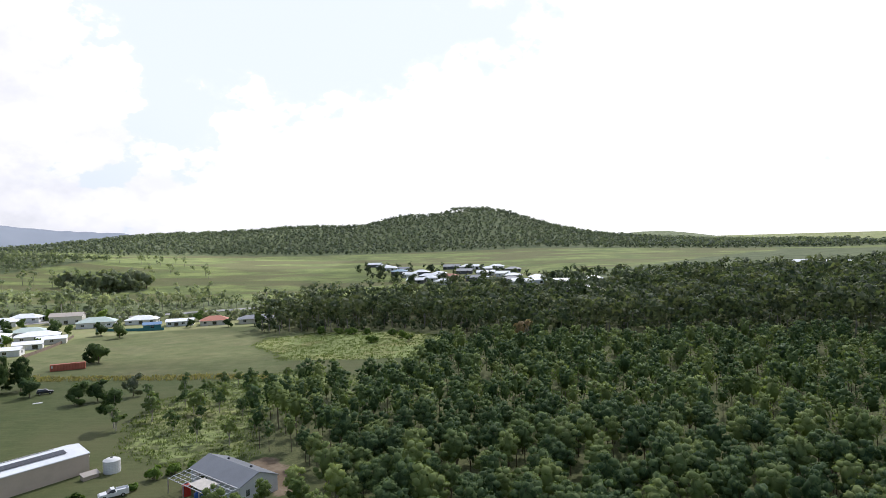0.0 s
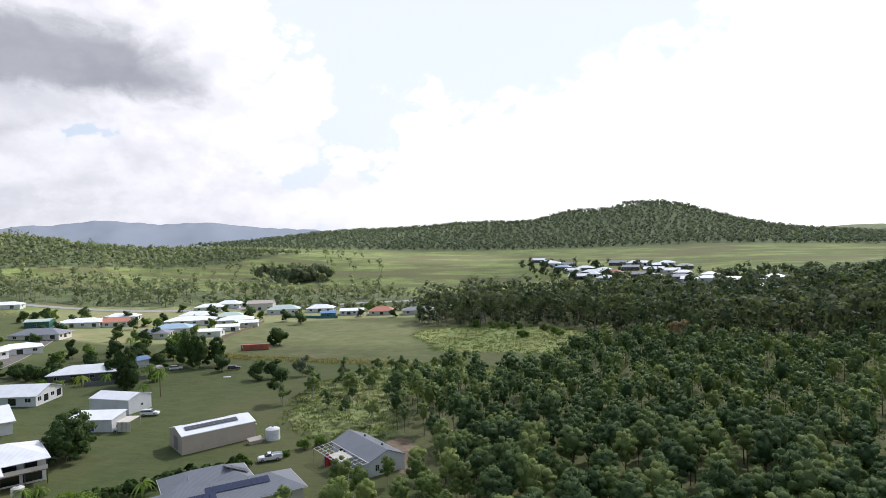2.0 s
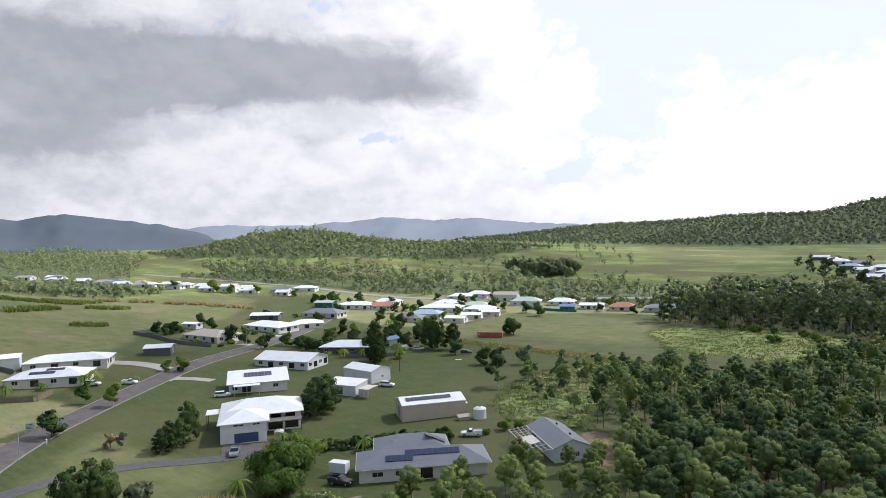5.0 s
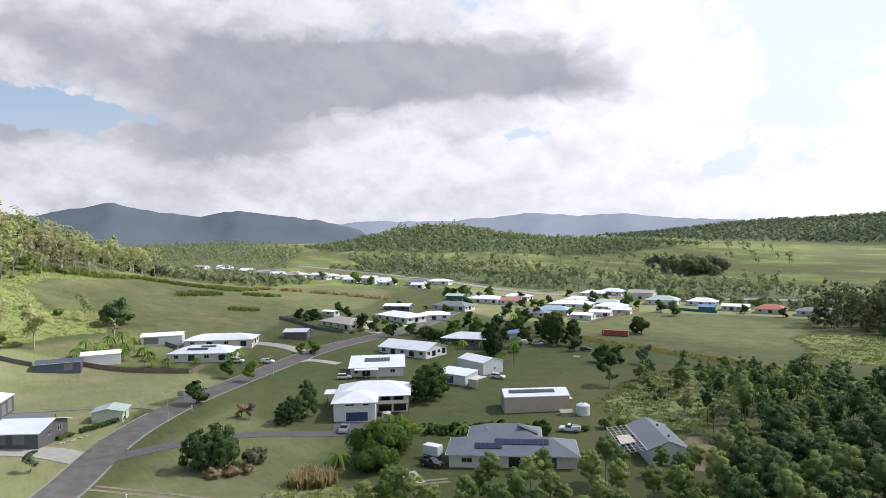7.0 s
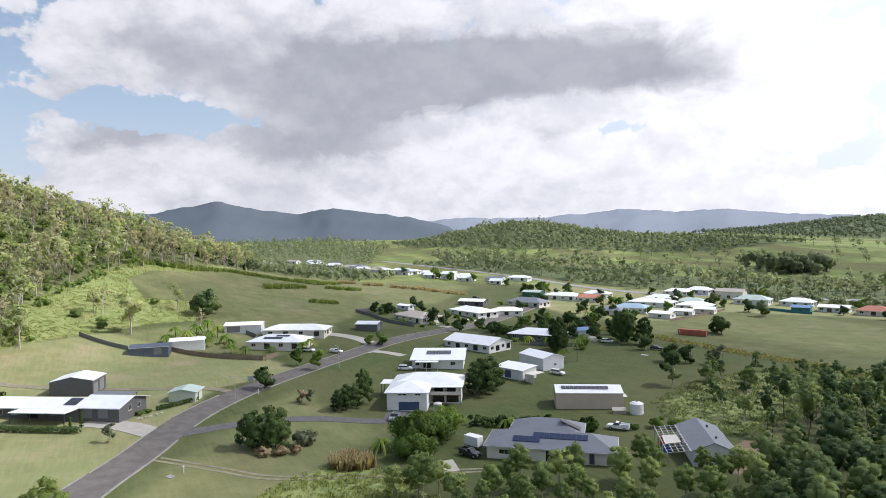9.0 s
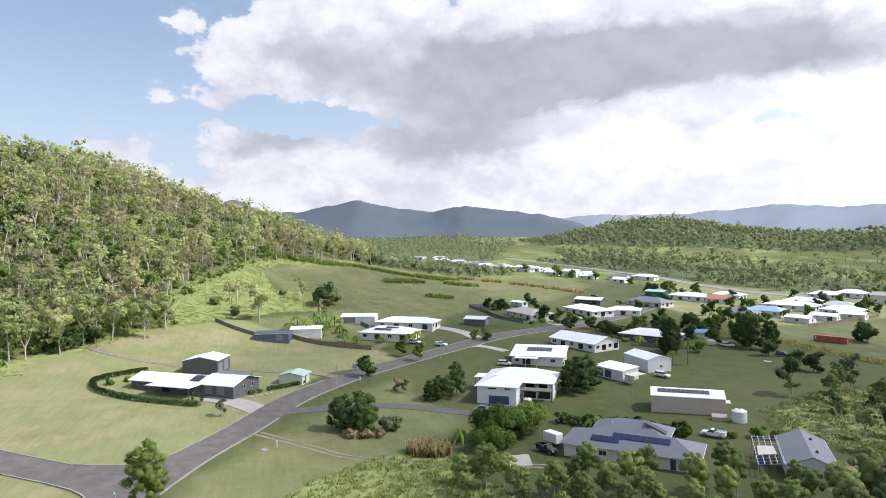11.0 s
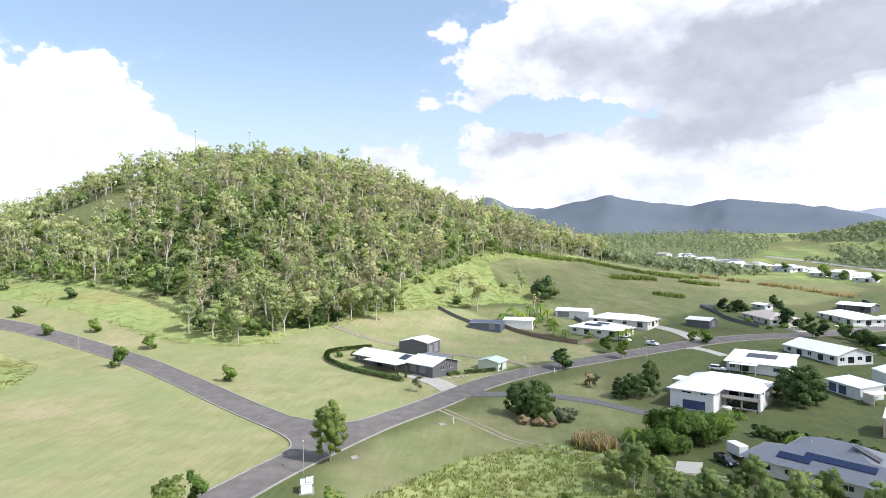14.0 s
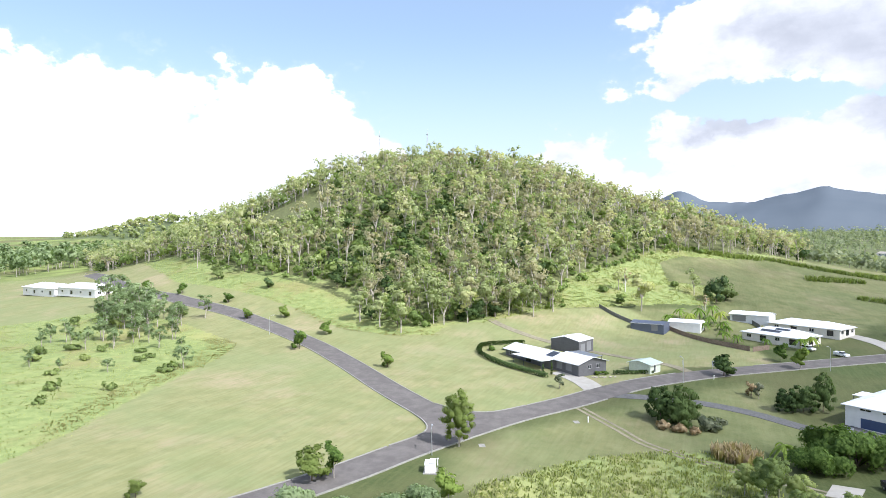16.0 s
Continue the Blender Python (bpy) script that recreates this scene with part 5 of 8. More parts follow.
for band, cards, size in ((near, 330, 0.34), (~near, 84, 0.6)):
    tag = 0 if size < 0.6 else 30
    woods("hill_trees", "gum", "leaf_gum", "bark_pale", hs[band & (split < 0.6) & ~dry], cards, size, 1.25, "tall open gum trees covering the steep hill", seed=6 + tag, variants=9, limbs=5)
    woods("hill_trees", "gum", "leaf_dry", "bark_pale", hs[band & (split < 0.6) & dry], cards * 0.8, size, 1.22, "dry brownish gum trees among the green ones", seed=70 + tag, variants=7, limbs=6)
    woods("hill_trees", "round", "leaf_hill", "bark", hs[band & (split >= 0.6) & (split < 0.82)], cards * 0.8, size, 1.25, "dense green broad trees among the gums on the hill", seed=7 + tag)
    woods("hill_trees", "round", "leaf_dark", "bark", hs[band & (split >= 0.82)], cards * 0.85, size * 0.9, 1.25, "dark shady trees among the gums on the hill", seed=8 + tag)
scrub = scatter(HILL_WOOD, 8.0, 12, lambda x, y: np.hypot(x - 55, y - 40) < 420)
woods("hill_scrub", "bush", "leaf_hill", "bark", scrub, 44, 0.62, 1.1, "low green scrub under the hill's trees", "scrub", seed=9)

# woods and hills farther off; distance haze sits in the paler leaf colours
woods("wood", "gum", "leaf_wood", "bark_wood", scatter(WOODS, 10.0, 21, lambda x, y: (y < 440) & (x < 0.8 * y + 16) & ~((x > 25) & (x < 145) & (y > 415))), 100, 0.62, 1.35, "dark dense wood behind the plantation", seed=12)
woods("wood_undergrowth", "round", "leaf_wood", "bark", scatter(WOODS, 9.5, 41, lambda x, y: (y < 400 - 0.3 * x) & (x < 0.8 * y + 16)), 44, 0.78, 0.85, "dark undergrowth and young trees at the wood's edge", seed=24)
woods("wood", "round", "leaf_wood", "bark", scatter(WOODS, 13, 22, lambda x, y: (y >= 400) & (x < 0.8 * y + 16) & (y < 600 + 0.35 * np.clip(x - 300, 0, 999)) & ~((x > 25) & (x < 145) & (y < 570))), 44, 1.15, 1.0, "dark dense wood behind the plantation", seed=13)
woods("far_wood", "round", "leaf_far_haze", "bark_wood", scatter(HILL_R2, 11.5, 23), 20, 1.15, 1.05, "wooded ridge across the valley", seed=14)
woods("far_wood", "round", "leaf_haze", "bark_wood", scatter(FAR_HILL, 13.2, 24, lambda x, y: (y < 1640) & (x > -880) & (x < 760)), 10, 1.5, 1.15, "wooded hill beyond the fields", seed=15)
woods("tree_line", "round", "leaf_far_haze", "bark_wood", scatter(TREE_LINE, 12, 36, lambda x, y: np.sin(x * 0.043 + 1.3 * np.sin(y * 0.06)) + np.cos(y * 0.09) > -0.35), 40, 0.95, 0.7, "scrub and low trees along the far road", seed=39)
woods("tree_line", "gum", "leaf_far_haze", "bark_wood", scatter(TREE_LINE, 13, 25, lambda x, y: np.sin(x * 0.051 + 1.1 * np.sin(y * 0.05)) + np.cos(y * 0.08 + 1) > -0.45), 80, 0.85, 1.0, "loose line of gum trees along the far road", seed=16)
woods("valley_trees", "gum", "leaf_far_haze", "bark_wood", scatter(VALLEY, 17, 26, lambda x, y: ((y > 250 + 0.25 * (x + 740)) | (x < -770)) & (x > -1250)), 34, 1.05, 0.95, "scattered gum trees along the valley", seed=17)
woods("valley_trees", "round", "leaf_far_haze", "bark_wood", scatter(VALLEY, 13, 34, lambda x, y: (y < 190 + 0.25 * (x + 740)) & (x < -440)), 36, 1.1, 1.15, "open gum wood behind the far field", seed=37)
woods("valley_trees", "gum", "leaf_far_haze", "bark_wood", scatter(MID_FIELD, 27, 27), 46, 1.1, 0.95, "scattered trees on the far green fields", seed=18)
SLOPE = [(-560, 470), (-330, 450), (-250, 520), (-230, 640), (-420, 900), (-560, 820), (-520, 620)]
woods("valley_trees", "gum", "leaf_far_haze", "bark_wood", scatter(SLOPE, 30, 35, lambda x, y: np.sin(x * 0.021 + 1.2 * np.sin(y * 0.013)) * np.cos(y * 0.027) > 0.05), 44, 1.1, 0.9, "loose lines of trees between the far fields", seed=38)
woods("tree_line", "round", "leaf_far_haze", "bark", scatter(HOUSE_BELT, 10, 33), 90, 0.85, 0.85, "dense garden trees and scrub behind the row of houses", seed=23)
woods("copse", "round", "leaf_far_haze", "bark", scatter(COPSE, 12, 28), 110, 1.0, 2.1, "dark copse standing alone in the field", seed=19)
woods("left_wood", "gum", "leaf_grey", "bark_pale", scatter(LEFT_WOOD, 15, 29), 70, 1.1, 1.35, "open wood beyond the end of the street", seed=20)
# lighter gum leaves stand in for haze on this hill
woods("far_wood", "round", "leaf_gum", "bark", scatter(LEFT_HILL, 20, 30), 24, 2.0, 1.3, "wooded far hill beyond the street", seed=21)

# ---- the houses ----


def two_storey():
    m, L = site((-110.6, 78.6), (-104.6, 87.6), 0.1, 12)
    ob = thing("two_storey_house", m, "two-storey white house with a white hip roof and blue garage", "house", "houses")
    W1, W2, LW = 8.6, 12.4, 19.5
    # ground and upper storey of the garage wing
    fit = [(0, 3.2, 0.02, 5.6, 2.3, "garage"), (0, 3.0, 4.0, 2.4, 0.5, "window"), (0, 7.6, 4.0, 1.6, 0.5, "window"), (1, 3.0, 3.6, 1.2, 1.1, "window")]
    shell(ob, L, W1 + 2, 5.0, "hip", 2.0, MAT["wall_white"], MAT["roof_white"], fit, 0.6)
    # ground-floor dark panels stand in for the shaded open space under the veranda
    shell(ob, LW, W2, 5.0, "hip", 2.35, MAT["wall_white"], MAT["roof_white"], [(0, 12.0, 2.9, 2.4, 2.0, "dark"), (0, 15.6, 2.9, 2.4, 2.0, "dark"), (0, 11.4, 0.05, 3.4, 2.3, "dark"), (0, 15.4, 0.05, 3.4, 2.3, "dark"), (1, 2.0, 3.4, 1.6, 1.2, "window"), (1, 7.0, 3.4, 1.6, 1.2, "window")], 0.6, at=(0, W1))
    # veranda before the living wing
    part("veranda_floor", boxes((L, W1 - 2.6, 2.55, LW, W1 + 0.0, 2.75)), MAT["timber"], ob)
    part("veranda_roof", boxes((L + 0.6, W1 - 3.1, 4.86, LW + 0.6, W1 - 0.62, 5.0)), MAT["roof_white"], ob)
    for x in (L + 0.4, L + 4.6, LW - 0.2):
        part("post", boxes((x, W1 - 2.6, -1.0, x + 0.16, W1 - 2.44, 4.9)), MAT["dark_trim"], ob)
    part("balustrade", boxes((L, W1 - 2.62, 2.75, LW, W1 - 2.56, 3.65)), MAT["wall_cream"], ob, "pale sheeted balustrade")
    # low roof at the far side
    part("side_roof", boxes((-4.2, 13.0, 4.1, -0.7, 18.5, 4.25)), MAT["roof_white"], ob)
    for y in (13.2, 18.2):
        part("post", boxes((-4.0, y, -1.0, -3.85, y + 0.15, 4.1)), MAT["dark_trim"], ob)


two_storey()


def skillion_house():
    m, L = site((-152.2, 106.2), (-142.4, 121.2), 0.15, 12)
    ob = thing("house", m, "white house with a single-slope white roof and solar panels", "house", "houses")
    fit = [(0, 1.0, 0.9, 1.6, 1.2, "window"), (0, 4.0, 0.05, 2.6, 2.1, "dark"), (0, 13.5, 0.9, 1.6, 1.2, "window"), (1, 2.0, 0.9, 1.4, 1.2, "window"), (1, 6.5, 0.9, 1.4, 1.2, "window")]
    shell(ob, L, 12, 2.9, "skillion", 1.9, MAT["wall_white"], MAT["roof_white"], fit, 0.7)
    up = Vector((0, 12, 1.9)).normalized()
    panels(ob, (4.5, 5.2, 3.80), (1, 0, 0), up, 8, 2, 1.05, 1.9, "solar")
    part("porch_roof", boxes((1.5, -3.6, 2.62, 9.5, -0.72, 2.76)), MAT["roof_white"], ob)
    for x in (1.7, 5.4, 9.2):
        part("post", boxes((x, -3.5, -1.0, x + 0.14, -3.36, 2.62)), MAT["trim"], ob)


skillion_house()
house((-184.0, 136.8), (-161.4, 144.2), 14, 2.8, "gable", 2.3, "wall_white", "roof_white", "long low white house with a white gable roof", 5)
house((-129.9, 125.9), (-118.3, 128.9), 7, 3.0, "skillion", 0.7, "wall_white", "roof_white", "low white shed with blue doors", 2, name="shed", group="sheds", category="shed", fit=[(0, 0.8, 0.05, 2.8, 2.4, "garage"), (0, 4.4, 0.05, 2.8, 2.4, "garage")], over=0.3)
house((-140.4, 143.5), (-126.5, 143.5), 9, 3.9, "gable", 1.3, "wall_steel", "roof_white", "tall pale steel shed with a white roof", 1, name="shed", group="sheds", category="shed", fit=[(1, 4.5, 1.2, 1.0, 0.8, "window")], over=0.15)


def beige_shed():
    m, L = site((-87.6, 117.6), (-77.6, 132.0), 0.1, 9.6)
    ob = thing("shed", m, "large beige sheet-metal shed with a white roof and solar panels", "shed", "sheds")
    shell(ob, L, 9.6, 4.1, "gable", 1.15, MAT["wall_beige"], MAT["roof_white"], [(3, 3.0, 0.05, 3.2, 3.2, "garage_grey")], 0.12)
    up = Vector((0, 4.9, 1.15)).normalized()
    panels(ob, (1.6, 1.9, 4.78), (1, 0, 0), up, 11, 1, 1.08, 1.75, "solar")
    panels(ob, (2.0, 5.6, 5.20), (1, 0, 0), Vector((0, 4.9, -1.15)), 10, 1, 1.05, 1.1, "solar")
    part("awning", boxes((L + 0.05, 3.0, 2.4, L + 1.6, 6.4, 2.5)), MAT["wall_cream"], ob)


beige_shed()


def grey_house():
    m, L = site((-64.0, 80.6), (-46.4, 99.0), 0.2, 10)
    ob = thing("house", m, "low white-walled house with a grey hip roof and blue solar panels", "house", "houses")
    fit = [(0, 2.5, 0.9, 2.2, 1.0, "window"), (0, 7.0, 0.9, 1.6, 1.0, "window"), (0, 12.0, 0.05, 2.4, 2.1, "dark"), (0, 16.0, 0.9, 1.8, 1.0, "window"), (0, 20.5, 0.05, 1.0, 2.1, "door"), (1, 3.0, 0.9, 1.5, 1.1, "window")]
    shell(ob, L, 9.6, 2.8, "hip", 2.1, MAT["wall_cream"], MAT["roof_grey"], fit, 0.6)
    shell(ob, 15, 10.0, 2.8, "hip", 2.4, MAT["wall_cream"], MAT["roof_grey"], [(3, 2, 0.9, 1.4, 1.2, "window")], 0.6, at=(3.5, 8.4))
    up = Vector((0, 5.4, 2.1)).normalized()
    panels(ob, (5.2, 1.1, 3.42), (1, 0, 0), up, 5, 1, 1.05, 1.7, "solar_blue")
    panels(ob, (9.2, 2.4, 3.92), (1, 0, 0), up, 10, 1, 1.05, 1.7, "solar_blue")
    rt = Vector((-5.5, 0, 2.4)).normalized()
    panels(ob, (18.3, 11.3, 3.25), (0, 1, 0), rt, 2, 3, 1.05, 1.5, "solar")
    part("vent_pipe", rod(bmesh.new(), (7.4, 11.2, 3.6), (7.4, 11.2, 4.7), 0.1, 0.1, 8), MAT["trim"], ob)


grey_house()


def framed_house():
    """Half-sheeted shed house: grey gable roof, one bay still open rafters."""
    m, L = site((-51.9, 122.4), (-38.6, 111.6), 0.15, 8)
    ob = thing("unfinished_house", m, "unfinished shed house with a grey roof and open rafters", "house", "houses")
    W, out = 8.0, 4.8
    shell(ob, L, W, 3.0, "gable", 1.7, MAT["wall_steel"], MAT["roof_grey"], [(1, 4.4, 1.0, 0.9, 1.1, "window"), (1, 1.0, 0.9, 0.9, 1.3, "window"), (0, 3.0, 0.05, 3.0, 2.4, "dark")], 0.2)
    for k in range(11):
        x = 0.1 + (L - 0.25) * k / 10
        part("rafter", rod(bmesh.new(), (x, -out, 2.35), (x, -0.25, 2.98), 0.07, 0.07, 4), MAT["steel"], ob)
    for k in range(5):
        y = -out + 0.05 + 1.05 * k
        z = 2.42 + 0.63 * (y + out) / out
        part("purlin", boxes((0, y, z, L, y + 0.12, z + 0.1)), MAT["steel"], ob)
    for x in (0.0, L * 0.33, L * 0.66, L - 0.15):
        part("post", boxes((x, -out, -1.0, x + 0.16, -out + 0.16, 2.3)), MAT["steel"], ob)
    bm = bmesh.new()
    prism(bm, [(L * 0.4, -out + 0.6, 2.72), (L * 0.72, -out + 0.4, 2.66), (L * 0.7, -1.2, 3.05), (L * 0.42, -1.4, 3.1)], 0.03)
    part("shade_cloth", bm, MAT["tarp"], ob, "sagging cream shade cloth")
    for x in (L * 0.3, L * 0.75):
        part("roof_vent", lathe(bmesh.new(), [(0.22, 4.5), (0.3, 4.75), (0.12, 4.95)], 10, (x, W / 2 + 1.2, -0.2)), MAT["dark_trim"], ob)

framed_house()


def dark_house():
    """Low house on the corner lot: dark walls, white roofs in three wings."""
    m, L = site((-142.2, -12.8), (-128.6, 6.0), 0.15, 9)
    ob = thing("house", m, "low dark-walled house with white roofs behind a hedge", "house", "houses")
    fit = [(0, 2.0, 0.9, 1.8, 1.2, "window"), (0, 6.0, 0.9, 1.8, 1.2, "window"), (0, 10.5, 0.05, 2.6, 2.1, "dark"), (0, 16.0, 0.9, 1.8, 1.2, "window")]
    shell(ob, L, 9.0, 2.7, "gable", 1.5, MAT["wall_grey"], MAT["roof_white"], fit, 0.7)
    shell(ob, 10.5, 11.0, 2.7, "gable", 1.7, MAT["wall_grey"], MAT["roof_white"], [(0, 1.0, 0.05, 2.6, 2.2, "garage_grey"), (0, 5.0, 0.05, 2.6, 2.2, "garage_grey"), (1, 3.5, 0.9, 1.4, 1.2, "window"), (1, 7.0, 0.9, 1.4, 1.2, "window")], 0.7, at=(L - 0.2, 1.0))
    part("porch_roof", boxes((9.0, -4.4, 2.45, L + 0.4, -0.72, 2.6)), MAT["roof_white"], ob)
    for x in (9.3, 14.5, L):
        part("post", boxes((x, -4.2, -0.8, x + 0.14, -4.06, 2.45)), MAT["dark_trim"], ob)
    part("back_roof", boxes((L - 4.5, 10.5, 3.0, L + 6, 15.0, 3.14)), MAT["roof_grey"], ob)
    for x in (L - 4.3, L + 5.8):
        part("post", boxes((x, 14.7, -0.8, x + 0.14, 14.84, 3.0)), MAT["dark_trim"], ob)
    up = Vector((0, 5.2, 1.5)).normalized()
    panels(ob, (L - 4.0, 0.9, 3.15), (1, 0, 0), up, 3, 2, 1.05, 1.6, "solar")


dark_house()
house((-158.0, -1.2), (-154.2, 9.2), 9.5, 3.9, "gable_y", 1.2, "wall_grey", "roof_white", "tall grey shed with white roof and roller doors", 1, name="shed", group="sheds", category="shed", fit=[(1, 0.9, 0.05, 3.0, 2.8, "garage_grey"), (1, 5.0, 0.05, 3.2, 3.2, "garage_grey")], over=0.15)
house((-139.5, 27.2), (-136.6, 33.6), 6.0, 2.5, "gable_y", 0.9, "wall_mint", "roof_green", "small pale green outbuilding", 1, name="shed", group="sheds", category="shed", fit=[(1, 2.0, 0.05, 1.0, 2.0, "door")], over=0.5)
house((-209.5, 19.9), (-206.5, 33.0), 8.0, 2.7, "gable", 0.8, "wall_slate", "wall_slate", "slate blue metal shed on the lawn", 1, name="shed", group="sheds", category="shed", fit=[(0, 8.5, 0.05, 2.6, 2.3, "garage_grey")], over=0.1)
house((-216.5, 34.0), (-213.8, 46.5), 8.0, 2.8, "gable", 0.9, "wall_white", "roof_white", "plain white metal shed beside the fence", 1, name="shed", group="sheds", category="shed", fit=[(1, 2.0, 0.05, 2.2, 2.2, "garage_grey")], over=0.1)
ob = house((-209.0, 61.5), (-195.5, 79.5), 13, 2.8, "hip", 2.2, "wall_cream", "roof_white", "white-roofed house with solar panels and palms", 4)
panels(ob, (6.0, 2.0, 3.55), (1, 0, 0), (0, 7, 2.2), 7, 1, 1.05, 1.8, "solar")
panels(ob, (10.5, 4.2, 4.25), (1, 0, 0), (0, 7, 2.2), 5, 1, 1.05, 1.4, "solar")
house((-228.5, 72.0), (-213.5, 94.5), 12, 2.8, "hip", 1.9, "wall_cream", "roof_white", "pale house with a broad white roof", 4)
house((-238.0, 58.0), (-232.5, 72.5), 9, 3.0, "gable", 1.0, "wall_steel", "roof_white", "open-fronted pale carport shed", 1, name="shed", group="sheds", category="shed", fit=[(0, 1.0, 0.05, 5.5, 2.5, "garage_grey")], over=0.4)
house((-226.6, 113.6), (-220.0, 121.4), 8, 3.0, "gable", 1.0, "wall_grey", "roof_white", "grey shed with white roof and arched door", 1, name="shed", group="sheds", category="shed", fit=[(1, 2.0, 0.05, 3.6, 2.7, "garage_grey")], over=0.4)
house((-265.8, 150.4), (-240.0, 153.6), 14, 2.8, "hip", 2.2, "wall_cream", "roof_tan", "tan-roofed brick house behind a fence", 4)
house((-276.0, 190.6), (-248.0, 193.0), 14, 2.8, "hip", 2.2, "wall_white", "roof_white", "white house with a broad white hip roof", 4)
house((-258.0, 208.0), (-247.5, 222.0), 10, 2.8, "hip", 1.8, "wall_white", "roof_white", "white house wing with a white roof", 3)
house((-298.0, 246.0), (-274.0, 254.6), 13, 2.8, "hip", 2.6, "wall_cream", "roof_grey", "cream house with a grey hip roof", 4)
house((-188.0, 171.6), (-168.5, 183.8), 13, 2.8, "hip", 2.1, "wall_grey", "roof_white", "dark-walled house with a white roof among palms", 4)
house((-306.0, 214.0), (-292.0, 224.0), 9, 2.8, "gable", 1.4, "wall_grey", "roof_white", "grey-walled shed house with white roof", 2)
house((-330.0, 282.0), (-318.0, 288.0), 9, 3.6, "gable", 1.2, "wall_green", "roof_green", "dark green sheet-metal shed among the houses", 1, name="shed", group="sheds", category="shed")
house((-316.0, 290.0), (-292.0, 299.0), 13, 2.9, "hip", 2.2, "wall_white", "roof_white", "white house with a wide white roof", 4)
house((-292.0, 301.0), (-280.0, 309.0), 12, 2.9, "gable", 2.0, "wall_white", "roof_red", "white house wing with a red tiled roof", 3)
house((-246.0, 289.0), (-226.0, 297.0), 12, 2.8, "hip", 2.2, "wall_white", "roof_pale_blue", "house with a pale blue roof", 3)
house((-262.0, 318.0), (-236.0, 330.0), 14, 2.8, "hip", 2.2, "wall_white", "roof_white", "white house with a bright white roof", 4)
house((-232.0, 330.0), (-214.0, 340.0), 12, 2.8, "hip", 2.2, "wall_white", "roof_white", "white house with a bright white roof", 3)
house((-213.0, 286.0), (-201.5, 290.0), 8, 2.8, "gable", 1.2, "wall_white", "roof_white", "small white shed on the lawn's edge", 1, name="shed", group="sheds", category="shed")
house((-288.0, 404.0), (-270.0, 408.0), 11, 2.8, "hip", 2.4, "wall_white", "roof_white", "white house beyond the road", 3)
house((-258.0, 400.0), (-240.0, 406.0), 10, 5.0, "gable", 2.0, "wall_cream", "roof_tan", "two-storey pale house beyond the lawn", 3)
house((-230.0, 382.0), (-210.0, 390.0), 12, 3.4, "hip", 2.8, "wall_white", "roof_green", "white house with a pale green roof", 3)
house((-208.0, 398.0), (-190.0, 403.0), 11, 2.8, "hip", 2.4, "wall_white", "roof_white", "white house with a white hip roof", 3)
house((-184.0, 373.0), (-175.0, 377.0), 7, 3.2, "gable", 1.2, "wall_teal", "roof_blue", "teal shed beside the lawn", 1, name="shed", group="sheds", category="shed")
house((-177.0, 388.0), (-162.0, 393.0), 9, 2.8, "gable", 1.4, "wall_white", "roof_white", "white house with dark window bays", 4)
house((-156.0, 389.0), (-140.0, 394.0), 10, 2.8, "hip", 2.6, "wall_cream", "roof_red", "cream house with a red tiled hip roof", 3)
house((-133.0, 392.0), (-112.0, 399.0), 10, 2.8, "hip", 2.0, "wall_cream", "roof_grey", "low house with a grey roof by the wood", 3)
for k, (x, y, w, d, roof, h) in enumerate(((-462, 286, 14, 10, "roof_white", 5.0), (-440, 296, 8, 8, "roof_white", 4.0), (-407, 303, 11, 7, "roof_white", 2.8), (-420, 330, 20, 10, "roof_white", 2.8), (-506, 288, 12, 9, "roof_white", 2.8), (-560, 262, 16, 10, "roof_white", 2.8), (-590, 250, 16, 10, "roof_white", 2.8), (-625, 246, 18, 11, "roof_tan", 2.8), (-655, 240, 16, 10, "roof_white", 2.8), (-690, 230, 16, 10, "roof_white", 2.8), (-720, 236, 16, 10, "roof_white", 2.8), (-530, 282, 14, 9, "roof_white", 2.8))):
    house((x, y), (x + w * 0.87, y + w * 0.5), d, h, "hip" if k % 2 else "gable", 2.0, "wall_white", roof, "white house at the far end of the fields", 2)
for k, (x, y, w, roof) in enumerate(((-100, 770, 16, "roof_white"), (-78, 720, 18, "roof_white"), (-62, 672, 16, "roof_pale_blue"), (-48, 640, 14, "roof_white"), (-30, 622, 22, "roof_white"), (-8, 612, 16, "roof_red"), (-6, 710, 18, "roof_grey"), (12, 700, 26, "roof_white"), (34, 668, 18, "roof_white"), (28, 630, 18, "roof_white"), (52, 590, 16, "roof_white"), (66, 540, 18, "roof_white"), (84, 520, 24, "roof_white"), (100, 500, 18, "roof_white"), (-86, 745, 14, "roof_white"), (-58, 700, 14, "roof_grey"), (-38, 660, 16, "roof_white"), (-18, 640, 14, "roof_white"), (8, 655, 16, "roof_grey"), (44, 690, 16, "roof_white"), (58, 650, 16, "roof_grey"), (46, 612, 14, "roof_white"), (72, 566, 14, "roof_white"), (112, 524, 16, "roof_white"), (330, 610, 22, "roof_white"), (352, 600, 20, "roof_white"), (372, 606, 16, "roof_white"))):
    house((x, y), (x + w, y - 3), 11, 3.0, "hip" if k % 3 else "gable", 2.2, "wall_white" if k % 2 else "wall_grey", roof, "house of the far hillside estate", 2)
far_row = random.Random(21)
